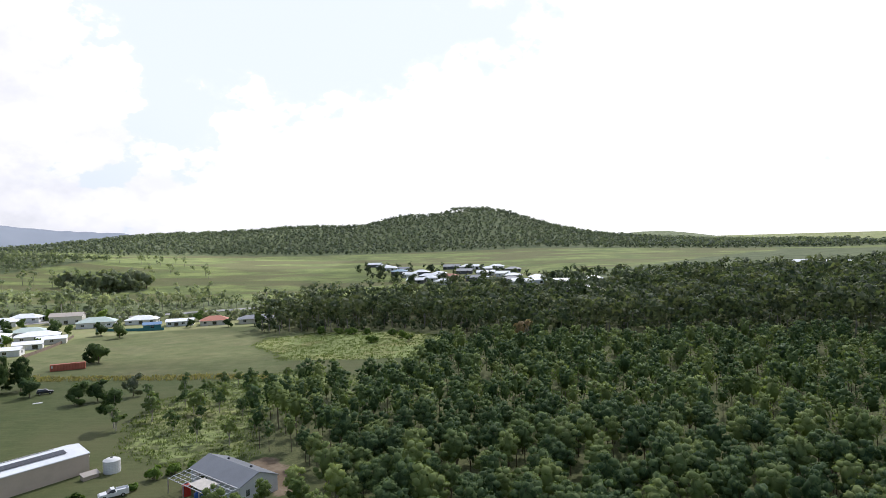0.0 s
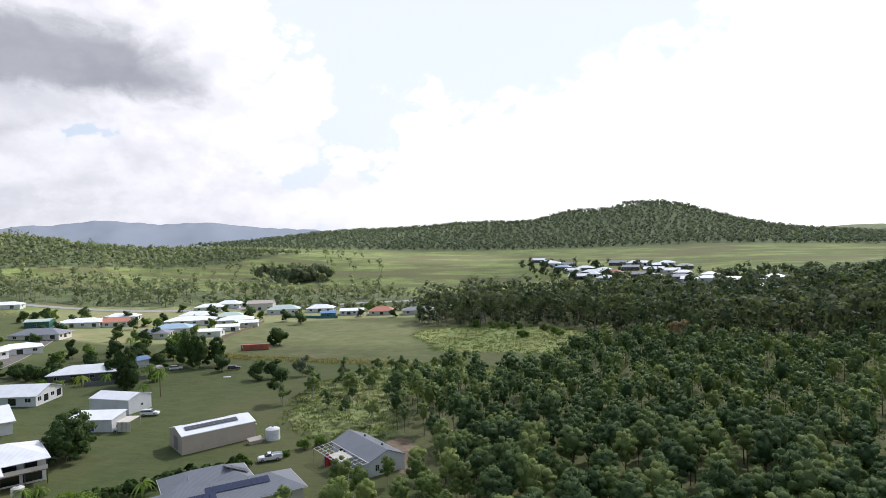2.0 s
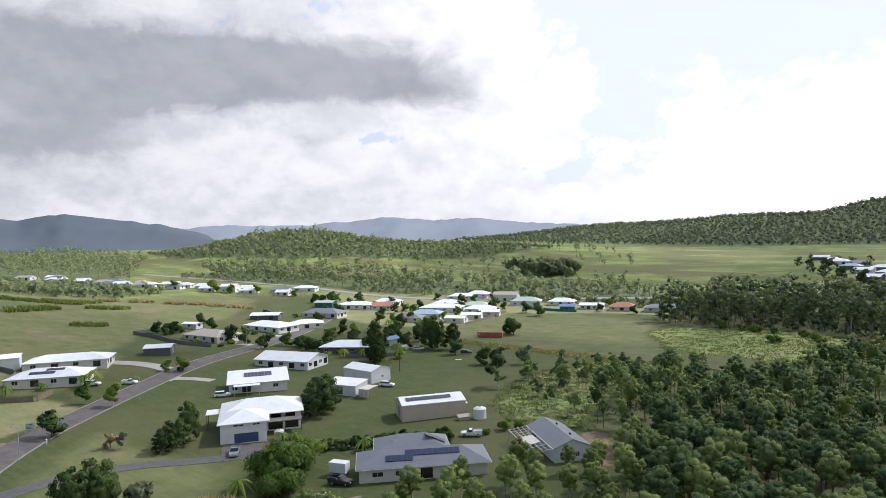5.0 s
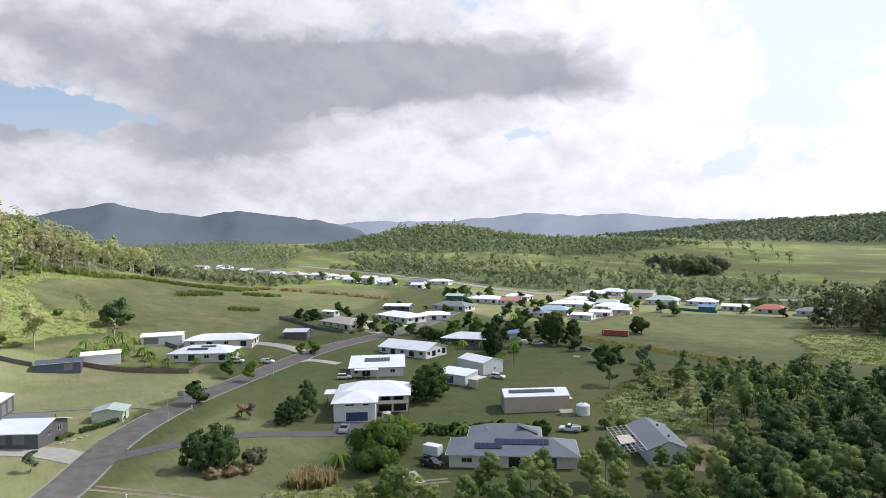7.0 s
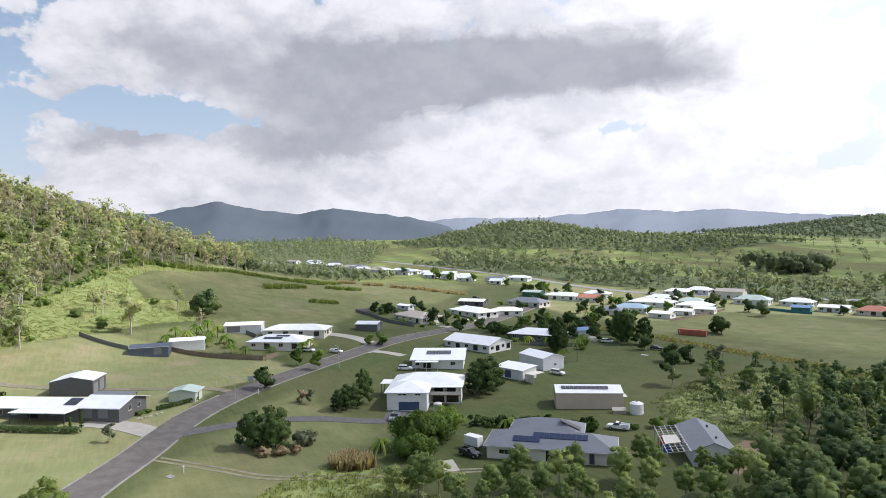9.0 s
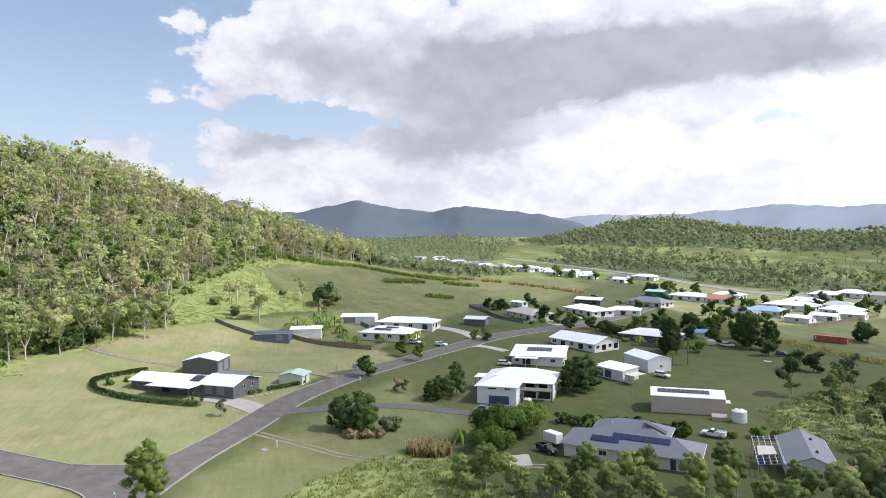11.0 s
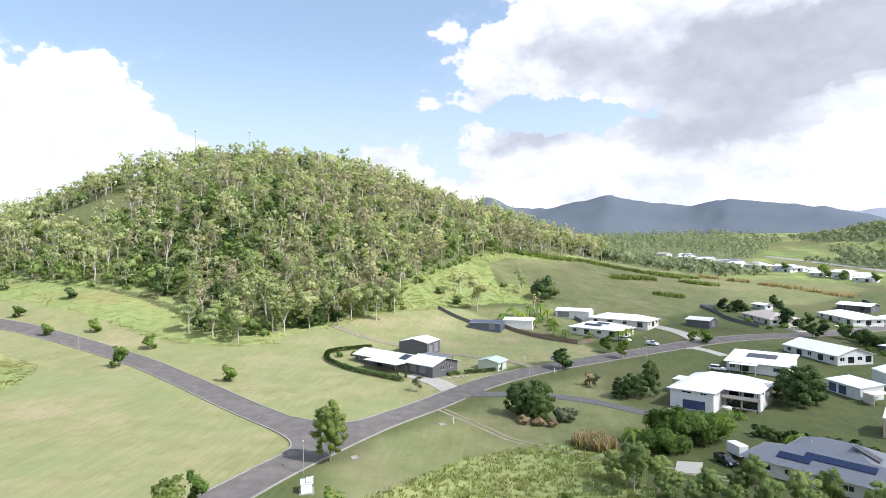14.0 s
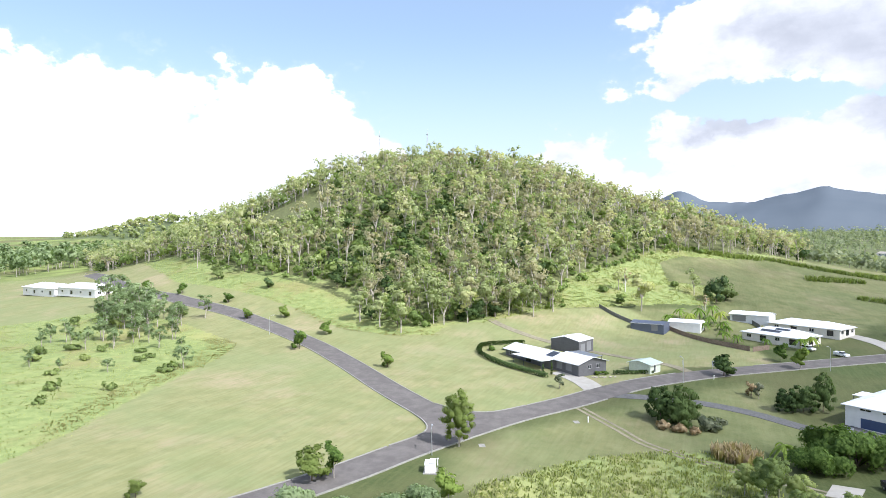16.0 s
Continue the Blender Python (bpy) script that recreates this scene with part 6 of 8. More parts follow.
for k in range(16):
    x = -735 + 21 * k + far_row.uniform(-4, 4)
    y = 214 + 0.25 * (x + 740) + (16 if k % 2 else 0)
    w = far_row.uniform(13, 19)
    house((x, y), (x + w * 0.87, y + w * 0.5), 9, 2.8, "hip" if k % 3 else "gable", 2.0, "wall_white", far_row.choice(("roof_white", "roof_white", "roof_tan", "roof_grey")), "pale house in the far village row", 2)
house((-184.0, -322.0), (-176.5, -284.0), 15, 3.6, "hip", 2.4, "wall_white", "roof_white", "long white house beyond the scrub", 4)
house((-175.0, -279.0), (-169.5, -243.0), 14, 3.6, "hip", 2.4, "wall_white", "roof_white", "white house with solar panels beyond the scrub", 4)
house((-178.5, 200.0), (-175.5, 208.5), 7.5, 2.9, "gable", 1.1, "wall_white", "roof_blue", "small white shed with a blue roof among the trees", 1, name="shed", group="sheds", category="shed", fit=[(0, 0.8, 0.05, 2.4, 2.2, "garage_grey")], over=0.3)
house((-240.0, 268.0), (-224.0, 276.0), 11, 2.8, "hip", 2.0, "wall_cream", "roof_grey", "house with a blue-grey roof beside the street", 3)
house((-291.0, 384.0), (-274.0, 392.0), 11, 2.8, "hip", 2.2, "wall_white", "roof_white", "white house with a bright white roof", 3)
house((-246.0, 346.0), (-230.0, 354.0), 11, 2.8, "hip", 2.2, "wall_white", "roof_green", "pale house with a grey-green roof", 3)
house((-216.0, 306.0), (-205.0, 312.0), 8, 2.6, "gable", 1.3, "wall_white", "roof_white", "small white house by the paling fence", 2)
house((-216.0, 324.0), (-204.0, 330.0), 8, 2.6, "gable", 1.3, "wall_cream", "roof_white", "small pale shed by the paling fence", 1, name="shed", group="sheds", category="shed")
house((-272.0, 344.0), (-254.0, 352.0), 11, 2.8, "hip", 2.2, "wall_white", "roof_white", "white house with a bright white roof", 3)
house((-312.0, 322.0), (-294.0, 330.0), 11, 2.8, "hip", 2.0, "wall_white", "roof_white", "white house beside the green lawn", 3)
house((-300.0, 168.0), (-291.0, 171.0), 5, 2.5, "gable", 0.8, "wall_steel", "roof_white", "small white shed behind the fence", 1, name="shed", group="sheds", category="shed")
for k, (x, y, w) in enumerate(((-40, 590, 16), (-14, 572, 16), (46, 560, 18), (54, 540, 14), (76, 474, 20), (96, 468, 16), (16, 590, 14), (-26, 604, 13), (26, 575, 14))):
    house((x, y), (x + w, y - 3), 11, 3.0, "hip" if k % 3 else "gable", 2.2, "wall_white" if k % 2 else "wall_grey", "roof_grey" if k % 4 == 2 else "roof_white", "house of the far hillside estate", 2)

ESTATE = [(-120, 790), (-60, 780), (60, 700), (130, 540), (130, 470), (60, 480), (-50, 560), (-110, 690)]
woods("estate_trees", "round", "leaf_wood", "bark", scatter(ESTATE, 24, 48), 44, 0.95, 0.85, "garden trees among the houses of the hillside estate", seed=47)

# ---- mountains at the valley's end ----


def range_of(name, profile, dist, mat, label, seed):
    """A long ridge at a distance; profile: (yaw, degrees high) from one end to the other."""
    noise.seed_set(seed)
    vs, fs = [], []
    n, rows = 240, 14
    yaws, highs = zip(*profile)
    for i in range(n + 1):
        yaw = yaws[0] + (yaws[-1] - yaws[0]) * i / n
        top = float(np.mean(np.interp(yaw + np.linspace(-0.4, 0.4, 7), yaws, highs)))
        crest = dist * 0.0035 * noise.fractal(Vector((yaw * 0.45, seed, 0)), 1.0, 2.0, 4)
        z = 41 + dist * math.tan(radians(max(-0.3, top)))
        for j in range(rows):
            k = j / (rows - 1)
            r = dist - 1100 * (1 - k)
            spur = noise.fractal(Vector((yaw * 0.3 + 1.2 * k, k * 2.2, seed)), 1.0, 2.0, 3)
            zz = (z + 60) * (k ** 0.55) - 60 + z * 0.05 * spur * math.sin(math.pi * k) + crest * k ** 6
            vs.append((-math.sin(radians(yaw)) * r, math.cos(radians(yaw)) * r, zz))
    for i in range(n):
        for j in range(rows - 1):
            a = i * rows + j
            fs.append((a, a + rows, a + rows + 1, a + 1))
    ob = new(name, mesh_of(name, vs, fs, [mat], True))
    return tagged(ob, label, "mountains", kind="structure")


# both ranges wear base colours with the air's haze mixed in
range_of("backdrop", [(14, -0.3), (20, 0.6), (24, 1.0), (28, 1.3), (33.2, 1.75), (36.2, 2.15), (40.7, 2.05), (44, 2.45), (47.9, 2.15), (51.5, 1.85), (59.2, 2.0), (62, 1.8), (68, 1.2), (74, -0.3)], 4400, MAT["hazed_mountain_pale"], "mountains on the horizon, pale blue haze painted in", 3)
range_of("backdrop", [(56, -0.3), (61, 1.4), (63.8, 2.1), (68.4, 2.75), (71.1, 3.05), (73.8, 2.6), (76.7, 2.85), (80.8, 3.65), (84.5, 3.0), (87.8, 2.5), (89.7, 2.95), (91.5, 3.85), (93.5, 3.0), (98, 2.2), (108, 1.5), (122, -0.3)], 3900, MAT["hazed_mountain"], "mountains closing the valley, blue haze painted in", 5)

# ---- gardens, trees that stand alone ----


def tall_grass(name, poly, gap, high, mat, label, seed, blades=6, keep=None):
    """Long grass past counting: tufts of leaning blades."""
    rng = np.random.default_rng(seed)
    px, py = zip(*poly)
    count = int((max(px) - min(px)) * (max(py) - min(py)) / gap ** 2)
    p = np.column_stack([rng.uniform(min(px), max(px), count), rng.uniform(min(py), max(py), count)])
    p = p[inside(poly, p[:, 0], p[:, 1]) > -0.5]
    swell = 0.5 + 0.5 * np.sin(p[:, 0] * 0.31 + 2 * np.sin(p[:, 1] * 0.17)) * np.cos(p[:, 1] * 0.27 + 1.7 * np.sin(p[:, 0] * 0.13))
    p = p[rng.uniform(size=len(p)) < 0.45 + 0.7 * swell]
    n = len(p) * blades
    c = np.repeat(p, blades, 0) + rng.normal(0, gap * 0.4, (n, 2))
    z = ground(c[:, 0], c[:, 1]) - 0.05
    a, lean = rng.uniform(0, 6.28, n), rng.uniform(0.05, 0.45, n)
    h = high * rng.uniform(0.55, 1.2, n)
    w = 0.07 + 0.5 * min(gap, 2.0) * 0.1 + 0.08 * high * rng.uniform(0.6, 1.3, n)
    base = np.column_stack([c, z])
    side = np.column_stack([np.cos(a), np.sin(a), 0 * a]) * w[:, None]
    out = np.column_stack([-np.sin(a), np.cos(a), 0 * a])
    mid = base + out * (lean * h * 0.35)[:, None] + np.column_stack([0 * a, 0 * a, h * 0.6])
    tip = base + out * (lean * h)[:, None] + np.column_stack([0 * a, 0 * a, h])
    q = np.stack([base - side * 0.6, base + side * 0.6, mid + side, tip], 1)
    nn = np.repeat((out * 0.2 + np.array([0, 0, 1.0]))[:, None], 4, 1)
    nn /= np.linalg.norm(nn, axis=2, keepdims=True)
    tone = np.repeat(rng.uniform(0, 1, len(p)), blades)
    ob = new(name, card_mesh(name, q, nn, MAT[mat], tone))
    return tagged(ob, label, "grass", kind="stuff")


# these two stretches use the blades coloured for cloud shade
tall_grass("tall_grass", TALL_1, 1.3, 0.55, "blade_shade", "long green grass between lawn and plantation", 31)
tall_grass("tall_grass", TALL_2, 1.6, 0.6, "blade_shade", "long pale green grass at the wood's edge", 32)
tall_grass("tall_grass", TALL_3, 0.85, 0.6, "blade", "long bright green grass beside the dirt track", 33, 7)
tall_grass("tall_grass", TALL_4, 2.4, 0.3, "blade", "long green scrub grass beyond the mown lot", 34)
tall_grass("tall_grass", TALL_5, 1.3, 0.55, "blade", "long bright green grass at the hill's foot", 35)
tall_grass("tall_grass", TALL_6, 1.5, 0.3, "blade", "long yellow-green grass along the street", 36)
DITCH = [(-205, 222), (-165, 232), (-120, 229), (-80, 226), (-66, 224), (-66, 229), (-90, 235), (-125, 236), (-165, 240), (-206, 230)]
tall_grass("ditch_grass", DITCH, 1.15, 1.0, "blade_brown", "brown rank grass along a ditch", 37)
for k, (x, y, w, d, turn, mat, h) in enumerate(((-364, 117, 40, 6, 2.13, "blade_cane", 2.4), (-385, 164, 28, 6, 1.65, "blade_cane", 2.4), (-321, 129, 18, 6, 1.4, "blade_cane", 2.2), (-372, 57, 74, 6, 2.13, "blade_cane", 2.2), (-396, 110, 54, 6, 1.74, "blade_cane", 2.2), (-414, 155, 44, 6, 1.9, "blade_cane", 2.2), (-402, 138, 40, 5, 1.7, "blade_cane", 2.0),
                                                (-448, 190, 16, 8, 0.63, "blade_rust", 2.4), (-429, 205, 17, 9, 0.63, "blade_rust", 2.6), (-408, 219, 16, 8, 0.63, "blade_rust", 2.4), (-395, 229, 12, 8, 0.63, "blade_rust", 2.2), (-380, 235, 13, 8, 0.5, "blade_rust", 2.0), (-362, 243, 20, 9, 0.5, "blade_rust", 2.0))):
    c, s_ = math.cos(turn), math.sin(turn)
    poly = [(x + a * w / 2 * c - b * d / 2 * s_, y + a * w / 2 * s_ + b * d / 2 * c) for a, b in ((-1, -0.5), (-0.5, -1), (0.6, -0.9), (1, -0.2), (0.8, 0.8), (-0.2, 1), (-0.9, 0.6))]
    tall_grass("grass_clump", poly, 0.95, h, mat, "clump of rusty dry grass in the field" if mat == "blade_rust" else "row of tall green cane grass in the field", 40 + k)

ROUND = ("round", "leaf_dark", "bark", 640, 0.38)
FRESH = ("street", "leaf_fresh", "bark_pale", 640, 0.44)
BUSH = ("bush", "leaf_dark", "bark", 300, 0.34)


def grown(spots, k):
    return [(x, y, s * k) for x, y, s in spots]


def trees_at(form, spots, label, name="garden_tree", category="tree", group="garden trees"):
    for x, y, k in spots:
        plant(*form, x, y, k, label, name, category, group)


plant("egg", "leaf_street", "bark_pale", 3600, 0.15, -55.6, 4.5, 1.0, "young leafy street tree at the junction", "street_tree", "tree", "street trees", squash=(1.0, 1.0, 1.0))
trees_at(("round", "leaf_dark", "bark", 420, 0.42), [(-144.6, 53.8, 0.95)], "dense dark green street tree by the kerb", "street_tree", "tree", "street trees")
trees_at(FRESH, [(-163.5, 75.9, 0.8), (-173.1, 71.4, 0.72)], "yellow-green street tree on the verge", "street_tree", "tree", "street trees")
trees_at(("round", "leaf_fresh", "bark", 420, 0.42), grown([(-119.5, -79.5, 0.72), (-141, -83, 0.62), (-154, -112, 0.58), (-166, -152, 0.6), (-109.8, -40.3, 0.6), (-147, -125, 0.5), (-176, -190, 0.6), (-183, -222, 0.55)], 1.18), "small round street tree on the mown verge", "street_tree", "tree", "street trees")
trees_at(("street", "leaf_silver", "bark_pale", 240, 0.4), [(-108.7, 12.6, 0.48), (-123.9, 61.6, 0.55)], "thin sapling on the lawn")
trees_at(("round", "leaf_rust", "bark", 240, 0.4), [(-126.5, 60.0, 0.55)], "brown-leaved small tree on the lawn")
trees_at(("round", "leaf_street", "bark", 900, 0.3), [(-29.2, -11.6, 0.82)], "dark leafy tree beside the street")
trees_at(("street", "leaf_fresh", "bark_pale", 420, 0.34), [(-31.6, -8.8, 0.72)], "thin light green sapling beside the street")
trees_at(("round", "leaf_street", "bark", 900, 0.3), [(-12.4, -32.6, 0.42)], "small round green tree on the mown lot")
trees_at(("round", "leaf_grey", "bark_pale", 1500, 0.23), [(-13.5, -4.5, 1.05), (-17.5, 8.5, 1.0), (-22.0, 11.5, 1.0), (-13.0, 4.0, 0.85), (-10.0, 12.0, 0.9)], "rounded grey-green tree beside the street")
trees_at(("street", "leaf_fresh", "bark_pale", 420, 0.34), [(-28.5, 13.5, 0.75)], "thin light green sapling beside the street")
SHRUB = ("oval", "leaf_dark", "bark", 1800, 0.11)
for x, y, w, h in ((-92.0, 39.5, 1.75, 3.0), (-88.5, 43.5, 1.5, 2.5), (-93.5, 44.5, 1.6, 2.9)):
    plant(*SHRUB, x, y, 1.0, "dark dense shrubby tree beside the drive", "garden_tree", "tree", "garden trees", squash=(w, w, h))
trees_at(("bush", "leaf_silver", "bark", 300, 0.34), [(-89.5, 49.5, 1.3), (-92, 51.5, 1.0)], "silvery bush beside the drive", "bush", "bush", "bushes")
trees_at(("bush", "leaf_rust", "bark", 300, 0.34), [(-86.2, 40.5, 0.8), (-85.5, 44, 0.8), (-84.8, 46.8, 0.7)], "dead rusty-brown bush beside the drive", "bush", "bush", "bushes")
tall_grass("dry_grass", [(-76.5, 52.5), (-74, 50.5), (-70.5, 51.5), (-69, 55), (-70, 58), (-73.5, 59), (-76.5, 56.5)], 0.42, 2.3, "blade_rust", "clump of dead straw-brown grass by the wheel ruts", 63, 7)
for x, y, w, h in ((-114.8, 67.0, 1.3, 2.0), (-116.8, 71.0, 1.55, 2.5), (-119.5, 75.5, 1.2, 3.3)):
    plant(*SHRUB, x, y, 1.0, "dark bushy tree beside the two-storey house", "garden_tree", "tree", "garden trees", squash=(w, w, h))
trees_at(("bush", "leaf_garden", "bark", 2800, 0.105), [(-71.5, 66.5, 2.3), (-75.5, 70.5, 2.7), (-79.5, 75.0, 2.7), (-82, 79.5, 2.3)], "dense fresh green garden tree in a clump")
for x, y, w, h in ((-112.0, 109.0, 2.3, 3.4), (-114.5, 113.5, 2.4, 3.6)):
    plant(*SHRUB, x, y, 1.0, "dark spreading tree behind the two-storey house", "garden_tree", "tree", "garden trees", squash=(w, w, h))
trees_at(("bush", "leaf_dark", "bark", 300, 0.34), [(-87 + 2.2 * k, 92 + 2.6 * k, 0.85 + 0.12 * (k % 3)) for k in range(9)], "dark garden shrub behind the grey house", "bush", "bush", "bushes")
trees_at(("bush", "leaf_fresh", "bark", 300, 0.34), [(-67, 112, 0.8), (-63, 121, 0.7), (-61, 126, 0.9), (-58, 129, 0.9), (-55, 131, 0.8)], "green shrub beside the sheds", "bush", "bush", "bushes")
for x, y, w, h in ((-154.0, 172.0, 2.0, 5.0), (-150.5, 169.5, 1.6, 3.6), (-156.5, 175.5, 1.6, 4.0)):
    plant(*SHRUB, x, y, 1.0, "tall dark tree among the sheds", "garden_tree", "tree", "garden trees", squash=(w, w, h))
for x, y, w, h in ((-153.3, 209.5, 2.0, 4.6), (-159.5, 212.0, 2.2, 5.0), (-149.0, 214.5, 1.8, 4.2)):
    plant(*SHRUB, x, y, 1.0, "tall dark tree on the edge of the lawn", "garden_tree", "tree", "garden trees", squash=(w, w, h))
trees_at(("round", "leaf_plant", "bark", 520, 0.44), [(-139.3, 204.5, 0.95)], "slender tree on the lawn")
trees_at(("gum", "leaf_dark", "bark_pale", 700, 0.46), [(-90.1, 165.2, 0.85)], "dark slender gum on the lawn")
trees_at(ROUND, [(-116.5, 193.5, 1.15), (-112.5, 197.0, 1.05), (-152.2, 268.5, 1.25), (-156.5, 271, 1.2)], "dark round tree on the lawn")
trees_at(("round", "leaf_silver", "bark", 300, 0.42), [(-104, 203, 0.95)], "greyish tree by the ditch")
trees_at(("gum", "leaf_plant", "bark_pale", 420, 0.55), [(-82.8, 171, 0.62), (-87, 179, 0.6), (-72, 176, 0.6), (-66.7, 178, 0.55), (-58, 181, 0.62), (-70, 190, 0.5), (-78, 196, 0.45), (-64, 196, 0.55), (-60, 205, 0.5), (-53, 147, 0.55), (-88, 162, 0.5), (-76, 208, 0.5), (-69, 214, 0.55)], "slim sapling gum in the long grass", name="sapling", group="saplings")
# gardens along the street
trees_at(ROUND, grown([(-240.5, 160.5, 0.85), (-232.6, 163, 0.72), (-290, 149, 0.7), (-283, 154, 0.75), (-172.2, 186, 0.9), (-214, 173, 0.75), (-208, 176, 0.7), (-203, 172, 0.6), (-197, 173, 0.65), (-222, 168, 0.6), (-190, 193, 0.8), (-178, 200, 0.7), (-184, 346, 0.9), (-264, 232, 0.7), (-288, 268, 0.8), (-226, 262, 0.75), (-216, 232, 0.8), (-206, 240, 0.7), (-222, 214, 0.6), (-242, 232, 0.6), (-300, 268, 0.6), (-268, 300, 0.7), (-200, 356, 0.8), (-118, 386, 0.8), (-136, 382, 0.7), (-160, 384, 0.6), (-236, 372, 0.8), (-208, 268, 0.6)], 1.28), "dark green garden tree among the houses")
trees_at(("round", "leaf_fresh", "bark", 420, 0.42), grown([(-192, 112, 0.62), (-196, 108, 0.5), (-468, 284, 1.2), (-448, 288, 0.9), (-428, 300, 0.9), (-394, 312, 0.7), (-366, 330, 0.7), (-350, 320, 0.8), (-520, 276, 1.0), (-484, 292, 0.9), (-270, 420, 0.9), (-232, 416, 0.9), (-166, 412, 0.8)], 1.28), "green garden tree among the houses")
trees_at(("bush", "leaf_fresh", "bark", 300, 0.34), grown([(-236, 158, 0.8), (-247, 147, 0.7), (-231, 150, 0.6), (-256, 184, 0.8), (-243, 186, 0.7), (-262, 205, 0.8), (-186, 167, 0.8), (-181, 170, 0.8), (-178, 174, 0.7), (-297, 241, 0.8), (-282, 250, 0.7)], 1.28), "garden shrub before a house", "bush", "bush", "bushes")
trees_at(ROUND, grown([(-312, 300, 0.8), (-334, 292, 0.9), (-340, 306, 1.0), (-322, 318, 0.9), (-300, 330, 0.8), (-352, 300, 0.9), (-272, 330, 0.7), (-246, 344, 0.8), (-224, 352, 0.8), (-262, 366, 0.8), (-244, 262, 0.7), (-232, 276, 0.7), (-256, 276, 0.8), (-196, 226, 0.9), (-203, 218, 0.8), (-188, 214, 0.7), (-176, 222, 0.8), (-168, 204, 0.8), (-252, 176, 0.6), (-284, 176, 0.7), (-302, 180, 0.7), (-214, 160, 0.6)], 1.28), "dark garden tree between the houses")
trees_at(("bush", "leaf_dark", "bark", 300, 0.34), grown([(-205, 176, 1.2), (-200, 178, 1.2), (-195, 176, 1.1), (-210, 180, 1.1), (-192, 180, 1.1), (-198, 184, 1.2), (-286, 158, 1.2), (-291, 156, 1.2), (-282, 150, 1.0), (-296, 160, 1.1)], 1.28), "dark garden shrub along the street", "bush", "bush", "bushes")
trees_at(("round", "leaf_wood", "bark", 160, 0.9), [(-70, 640, 1.2), (-52, 610, 1.3), (-34, 575, 1.4), (-4, 600, 1.2), (4, 560, 1.5), (30, 545, 1.5), (60, 520, 1.4), (-20, 690, 1.2), (22, 680, 1.2), (48, 640, 1.1), (82, 500, 1.4), (110, 480, 1.4), (-90, 700, 1.2), (-75, 690, 1.3), (64, 610, 1.2), (34, 600, 1.2), (90, 545, 1.3)], "dark tree among the houses of the hillside estate")
trees_at(("round", "leaf_garden", "bark", 420, 0.42), [(-250, 300, 1.0), (-226, 316, 0.9), (-222, 296, 0.8), (-270, 312, 0.9), (-252, 336, 0.8), (-212, 318, 0.7), (-232, 262, 0.8), (-214, 276, 0.8), (-205, 262, 0.9), (-298, 380, 0.9), (-262, 380, 0.9), (-222, 362, 0.8), (-318, 312, 0.8), (-196, 250, 1.0), (-204, 236, 0.9), (-192, 240, 0.9), (-210, 212, 0.9), (-218, 204, 0.8), (-212, 196, 0.8), (-184, 236, 0.8), (-152, 184, 0.8), (-166, 216, 0.9)], "leafy garden tree between the roofs")
for x, y in ((-84, 196), (-79, 204), (-74, 178), (-80, 186), (-68, 168), (-72, 160), (-62, 150), (-58, 172), (-60, 188), (-66, 222), (-56, 212), (-74, 216), (-50, 216), (-48, 226), (-40, 212), (-88, 184)):
    plant("gum", "leaf_plant", "bark_pale", 420, 0.55, x, y, pick.uniform(0.35, 0.6), "slim sapling gum in the long grass", "sapling", "tree", "saplings")
for x, y in ((-60, 336), (-52, 332), (-44, 330), (-30, 322), (-24, 312), (-70, 338), (-38, 300), (-20, 300)):
    plant("bush", "leaf_garden", "bark", 300, 0.34, x, y, pick.uniform(1.1, 1.7), "round green bush at the wood's edge", "bush", "bush", "bushes")
# at the hill's foot
foot = random.Random(51)
for k in range(26):
    x, y = foot.uniform(-300, -190), foot.uniform(-35, 55)
    if inside(TALL_5, x, y) > 1.5:
        form = foot.choice((("bush", "leaf_hill", "bark", 300, 0.3), ("bush", "leaf_hill", "bark", 300, 0.3), ("gum", "leaf_gum", "bark_pale", 420, 0.34)))
        trees_at(form, [(x, y, foot.uniform(0.7, 1.3) if form[0] == "bush" else foot.uniform(0.5, 0.9))], "young self-sown tree in the long grass", "young_tree", "tree", "young trees")
trees_at(("gum", "leaf_gum", "bark_pale", 700, 0.42), [(-157.5, -69, 1.05), (-154, -58, 0.9), (-184.5, -54, 1.05), (-188, -45, 1.1), (-196.6, -28.5, 1.1), (-199.5, -18.5, 1.1), (-212, -13, 1.05), (-235.3, 21.8, 1.3), (-190, -36, 1.15), (-178, -40, 1.05), (-161, -80, 1.0), (-166, -66, 1.1), (-205, -25, 1.0), (-171, -52, 1.0)], "tall pale-stemmed gum at the hill's foot", name="gum_tree", group="gums")
trees_at(ROUND, [(-186, -38.5, 1.05), (-191, -33, 1.0), (-181, -43, 0.85)], "dark shady tree at the hill's foot")
trees_at(("round", "leaf_plant", "bark", 420, 0.42), [(-266, 53, 1.7), (-271, 57, 1.4), (-198, -187, 0.8), (-206, -196, 0.8), (-187, -146, 0.8)], "round green tree at the edge of the field")
trees_at(("gum", "leaf_grey", "bark_pale", 420, 0.42), [(-84, -159, 0.50), (-94, -161, 0.62), (-100, -157, 0.45), (-92, -135, 0.55), (-102, -137, 0.70), (-99, -122, 0.60), (-97, -110, 0.42), (-63, -134, 0.40), (-63, -121, 0.35), (-69, -109, 0.38), (-118, -148, 0.70), (-128, -146, 0.75), (-128, -169, 0.65)], "young grey-green scrub tree in the long grass", name="scrub_tree", group="scrub trees")
